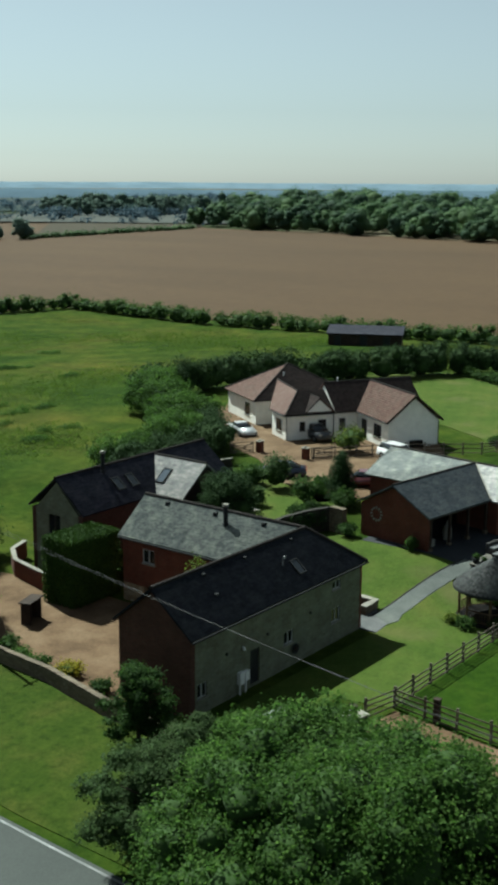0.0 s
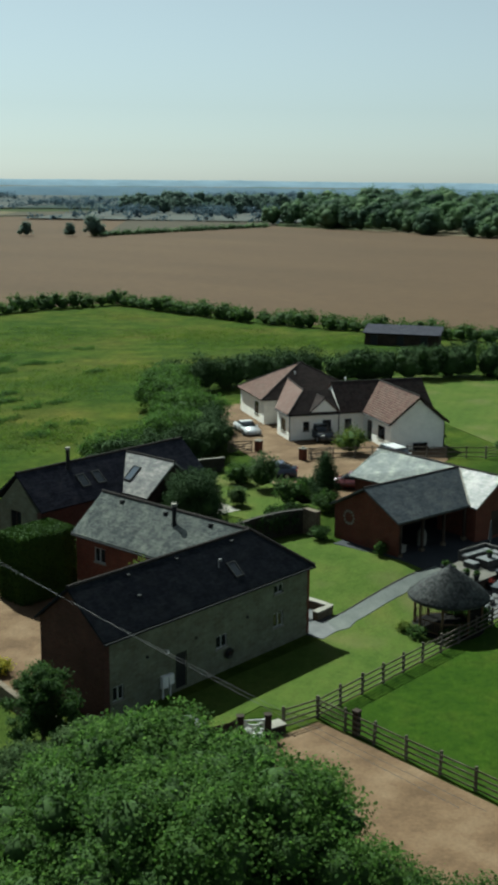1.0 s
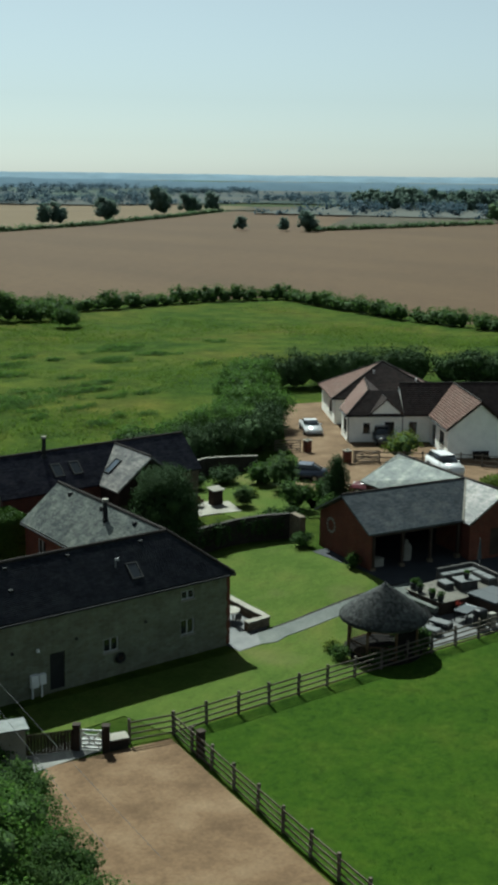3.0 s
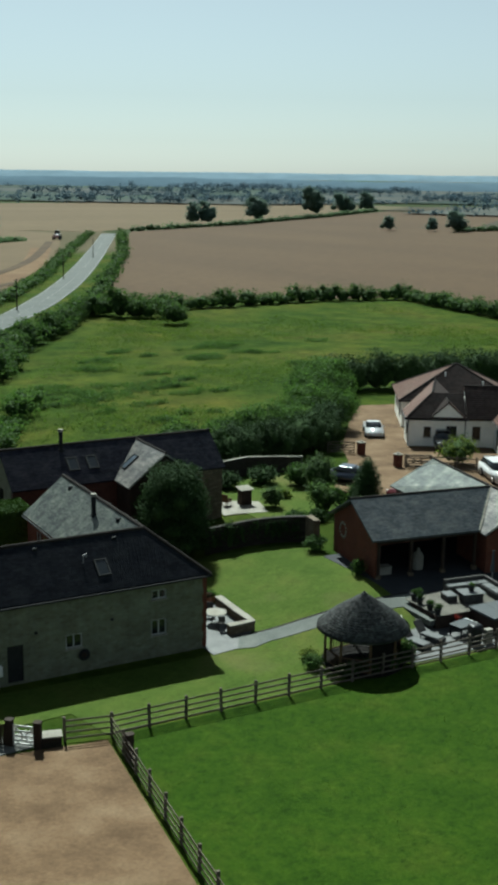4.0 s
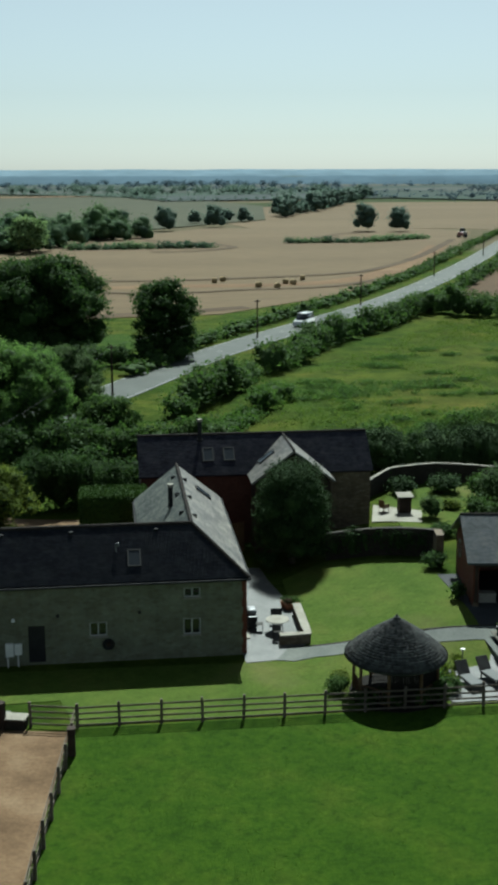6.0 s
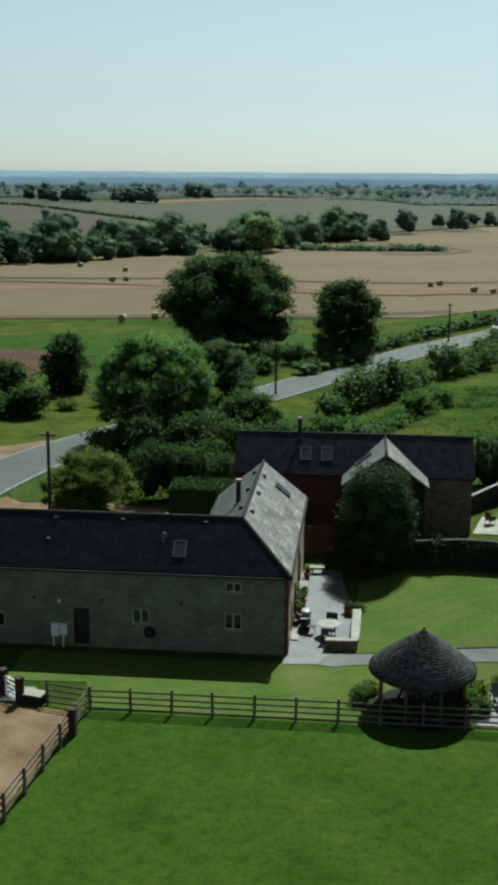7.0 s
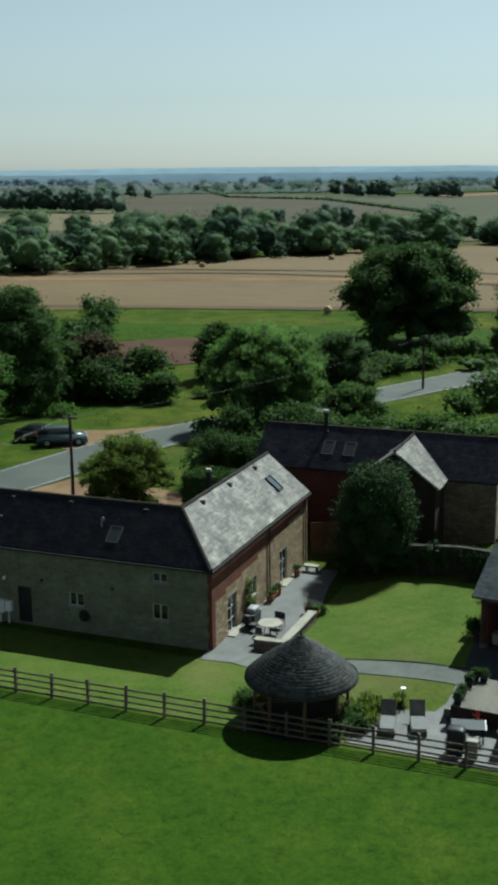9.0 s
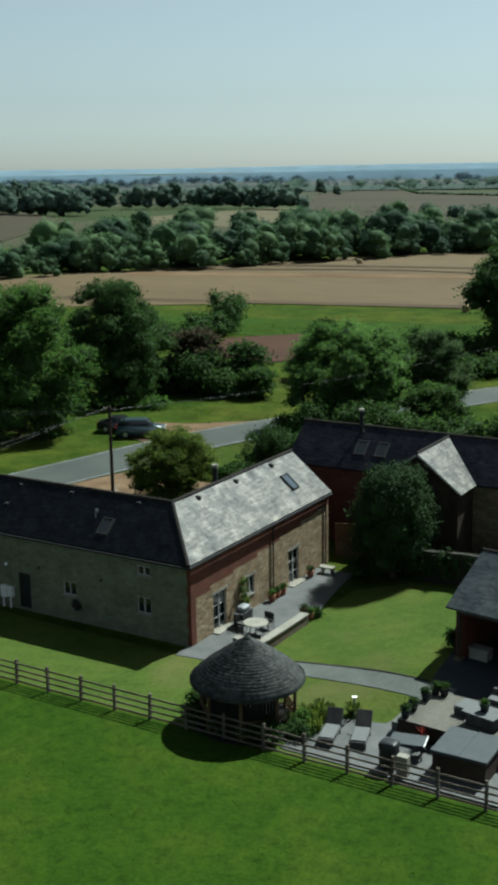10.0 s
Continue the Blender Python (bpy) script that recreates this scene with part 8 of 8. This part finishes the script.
for i in range(3):
    boxpart("crate", (-0.25, 0.25, -0.18, 0.18, 0.3 * i, 0.3 * i + 0.27), M_COPING, bn2, "", 0.02)
ht = thing("hot_tub", pose(17.15, -5.0, 0.1, 0, 0, 0), "square hot tub with dark panels and grey lid", "hot tub")
boxpart("cabinet", (-1.15, 1.15, -1.15, 1.15, 0, 0.98), M_DARKWOOD, ht, "dark timber cladding", 0.04)
boxpart("cover_half", (-1.22, 0.0, -1.22, 1.22, 0.98, 1.12), M_COVER, ht, "grey padded lid half", 0.03)
boxpart("cover_half", (0.0, 1.22, -1.22, 1.22, 0.98, 1.12), M_COVER, ht, "grey padded lid half", 0.03)
gl = thing("garden_lamp", pose(11.1, -3.3, gz(11.1, -3.3)), "slender garden lamp post with a white shade", "garden lamp")
cylpart("post", (0, 0, 0), (0, 0, 1.0), 0.035, 0.03, M_LEAD, gl, "", 8)
cylpart("shade", (0, 0, 1.0), (0, 0, 1.12), 0.06, 0.13, M_WHITE, gl, "white flared shade", 14)
ob = thing("chiminea", pose(17.3, 3.3, 1.2), "tall white bottle-shaped clay stove under the shed roof", "chiminea")
bm = bmesh.new()
prof = [(0.34, 0.0), (0.38, 0.25), (0.38, 0.95), (0.28, 1.2), (0.13, 1.32), (0.10, 1.5)]
for a, b in zip(prof, prof[1:]):
    cyl(bm, (0, 0, a[1]), (0, 0, b[1]), a[0], b[0], 20, False)
cyl(bm, (0, 0, 1.49), (0, 0, 1.54), 0.12, 0.12, 14)
bmesh.ops.remove_doubles(bm, verts=bm.verts[:], dist=0.001)
part("vessel", bm, M_COPING, ob, "", True)
ws = thing("storage_chest", pose(14.6, 3.5, 1.2, 0, 0, -8), "pale painted chest standing in the open bay", "chest")
boxpart("box", (-0.5, 0.5, -0.3, 0.3, 0, 0.55), M_COPING, ws, "", 0.02)
boxpart("lid", (-0.53, 0.53, -0.33, 0.33, 0.55, 0.62), M_COPING, ws, "", 0.02)

# pale store by the gravel yard
gs = thing("garden_store", pose(-17.9, -4.95, 0, 0, 0, -17), "small pale painted store with a flat pale roof", "shed")
wall_y(gs, "front", -0.55, -1.6, 1.6, 0, 1.7, 0.06, [(-1.1, -0.6, 0.9, 1.4)], M_COPING)
wall_y(gs, "back", 0.55, -1.6, 1.6, 0, 1.6, -0.06, [], M_COPING)
for s in (-1, 1):
    wall_x(gs, "side", 1.6 * s, -0.49, 0.49, 0, 1.65, -0.06 * s, [], M_COPING)
bm = bmesh.new()
slab(bm, [(-1.75, -0.75, 1.82), (1.75, -0.75, 1.82), (1.75, 0.75, 1.72), (-1.75, 0.75, 1.72)], 0.07)
part("roof", bm, M_FELT, gs, "pale grey felt roof")

# forecourt
shrub(-17.2, 9.6, 0.95, 1.0, "golden clipped shrub beside the wall", M_GOLD, 1200, 0.14, 300)
for i, (x, y, r, h, m) in enumerate(((-17.6, 11.6, 0.8, 0.9, M_LEAF_H), (-17.3, 13.6, 0.9, 0.8, M_LEAF), (-16.6, 15.6, 0.9, 0.7, M_LEAF_H), (-17.8, 6.4, 0.7, 0.9, M_LEAF_D))):
    shrub(x, y, r, h, "low green shrub along the forecourt wall", m, 700, 0.16, 301 + i)
lg = thing("log_store", pose(-12.5, 17.9, 0, 0, 0, 20), "dark timber log store on the forecourt", "log store")
boxpart("back", (-0.8, 0.8, 0.28, 0.32, 0, 1.5), M_DARKWOOD, lg)
for s in (-0.8, 0.74):
    boxpart("side", (s, s + 0.06, -0.35, 0.28, 0, 1.4), M_DARKWOOD, lg)
boxpart("roof", (-0.95, 0.95, -0.45, 0.42, 1.5, 1.56), M_DARKWOOD, lg)
shrub(-3.0, 18.6, 0.9, 2.6, "yellow-green bush beside the barn wing", M_LEAF_Y, 1400, 0.18, 310)
shrub(-7.0, 8.4, 1.0, 5.1, "pale yellow-green bush behind the barn", M_LEAF_Y, 1800, 0.18, 311)

# gazebo borders
for i, (x, y, r, h, m) in enumerate(((5.0, -7.0, 0.6, 0.9, M_LEAF_D), (6.3, -7.2, 0.55, 1.0, M_LEAF_D), (7.7, -7.2, 0.55, 1.0, M_LEAF_D), (8.8, -6.9, 0.6, 1.1, M_LEAF_D), (3.9, -5.2, 0.6, 0.8, M_LEAF_H), (4.3, -4.0, 0.5, 0.6, M_LEAF_Y), (9.7, -5.9, 0.55, 0.8, M_LEAF_D), (9.1, -4.9, 0.5, 0.8, M_LEAF), (13.2, 9.8, 0.9, 1.1, M_LEAF_D), (3.6, 7.2, 0.3, 0.5, M_LEAF_D), (2.9, 14.4, 0.8, 1.2, M_HOLLY), (13.0, 4.0, 0.35, 1.1, M_LEAF_H))):
    shrub(x, y, r, h, "rounded garden shrub in the border", m, 900, 0.15, 320 + i)
for i, (x, y) in enumerate(((9.4, -3.4), (10.0, -3.6), (10.9, -3.1), (9.6, -4.3), (10.1, -4.9), (9.0, -4.1), (9.9, -5.4))):
    ph = thing("phormium", pose(x, y, gz(x, y)), "spiky pale-leaved phormium in the border", "shrub")
    v, f = [], []
    for k in range(90):
        a, e, L = lr.uniform(0, 6.28), lr.uniform(0.5, 1.45), lr.uniform(0.7, 1.3)
        d = np.array([math.cos(a) * math.cos(e), math.sin(a) * math.cos(e), math.sin(e)])
        s = np.array([-math.sin(a), math.cos(a), 0]) * 0.03
        n0 = len(v)
        v += [-s, s, d * L * 0.6 + s, d * L * 0.6 - s, d * L + np.array([0, 0, -0.12])]
        f += [(n0, n0 + 1, n0 + 2, n0 + 3), (n0 + 3, n0 + 2, n0 + 4, n0 + 4)]
    f = [q for q in f if q[2] != q[3]]
    arrays("leaves", v, f, M_LEAF_Y, ph)

# walled garden
for i, (x, y, r, h, m) in enumerate(((21.6, 22.8, 1.5, 3.3, M_LEAF_V), (16.0, 20.8, 0.6, 1.7, M_LEAF_V), (18.9, 17.6, 1.5, 2.4, M_LEAF_H), (17.2, 16.0, 0.6, 0.8, M_LEAF_D), (15.6, 16.4, 0.6, 0.8, M_LEAF_D), (18.2, 22.9, 0.5, 0.6, M_LEAF_Y), (19, 27.6, 1.4, 1.5, M_HOLLY), (15.5, 27.4, 1.1, 1.3, M_HOLLY), (21.5, 25.5, 1.4, 2.0, M_LEAF_H), (19.8, 14.3, 1.1, 1.8, M_LEAF_H), (22.8, 18.4, 1.0, 1.6, M_LEAF_H),
                                        (38.4, 25.6, 1.9, 2.9, M_LEAF_Y), (30, 11.5, 1.2, 1.4, M_LEAF_Y), (33, 11.0, 1.4, 1.4, M_LEAF_Y), (37, 13.0, 1.2, 1.2, M_LEAF_Y), (51, 15, 1.2, 1.0, M_LEAF_H))):
    shrub(x, y, r, h, "bushy garden shrub by the drive" if x > 25 else "leafy shrub in the walled garden", m, 1500, 0.22, 340 + i)
pc = thing("patio_oven", pose(14.4, 22.4, gz(14.4, 22.4) + 0.08), "dark outdoor oven with a pale pitched top", "oven")
boxpart("body", (-0.45, 0.45, -0.4, 0.4, 0, 1.2), M_DARKWOOD, pc, "", 0.03)
bm = bmesh.new()
slab(bm, [(-0.6, -0.5, 1.25), (0.6, -0.5, 1.25), (0.6, 0.5, 1.4), (-0.6, 0.5, 1.4)], 0.06)
part("top", bm, M_COPING, pc, "pale sheet top")
wc = thing("wicker_chair", pose(12.9, 22.6, gz(12.9, 22.6) + 0.08, 0, 0, 120), "wicker garden chair on the small patio", "chair")
boxpart("seat", (-0.28, 0.28, -0.28, 0.28, 0.3, 0.42), M_OAK, wc, "", 0.03)
boxpart("backrest", (-0.28, 0.28, 0.24, 0.3, 0.42, 0.95), M_OAK, wc, "", 0.03)
for s in (-0.28, 0.22):
    boxpart("arm", (s, s + 0.06, -0.28, 0.24, 0.42, 0.62), M_OAK, wc, "", 0.01)
for sx in (-0.25, 0.25):
    for sy in (-0.25, 0.25):
        cylpart("leg", (sx, sy, 0), (sx, sy, 0.3), 0.025, 0.025, M_OAK, wc, "", 6)
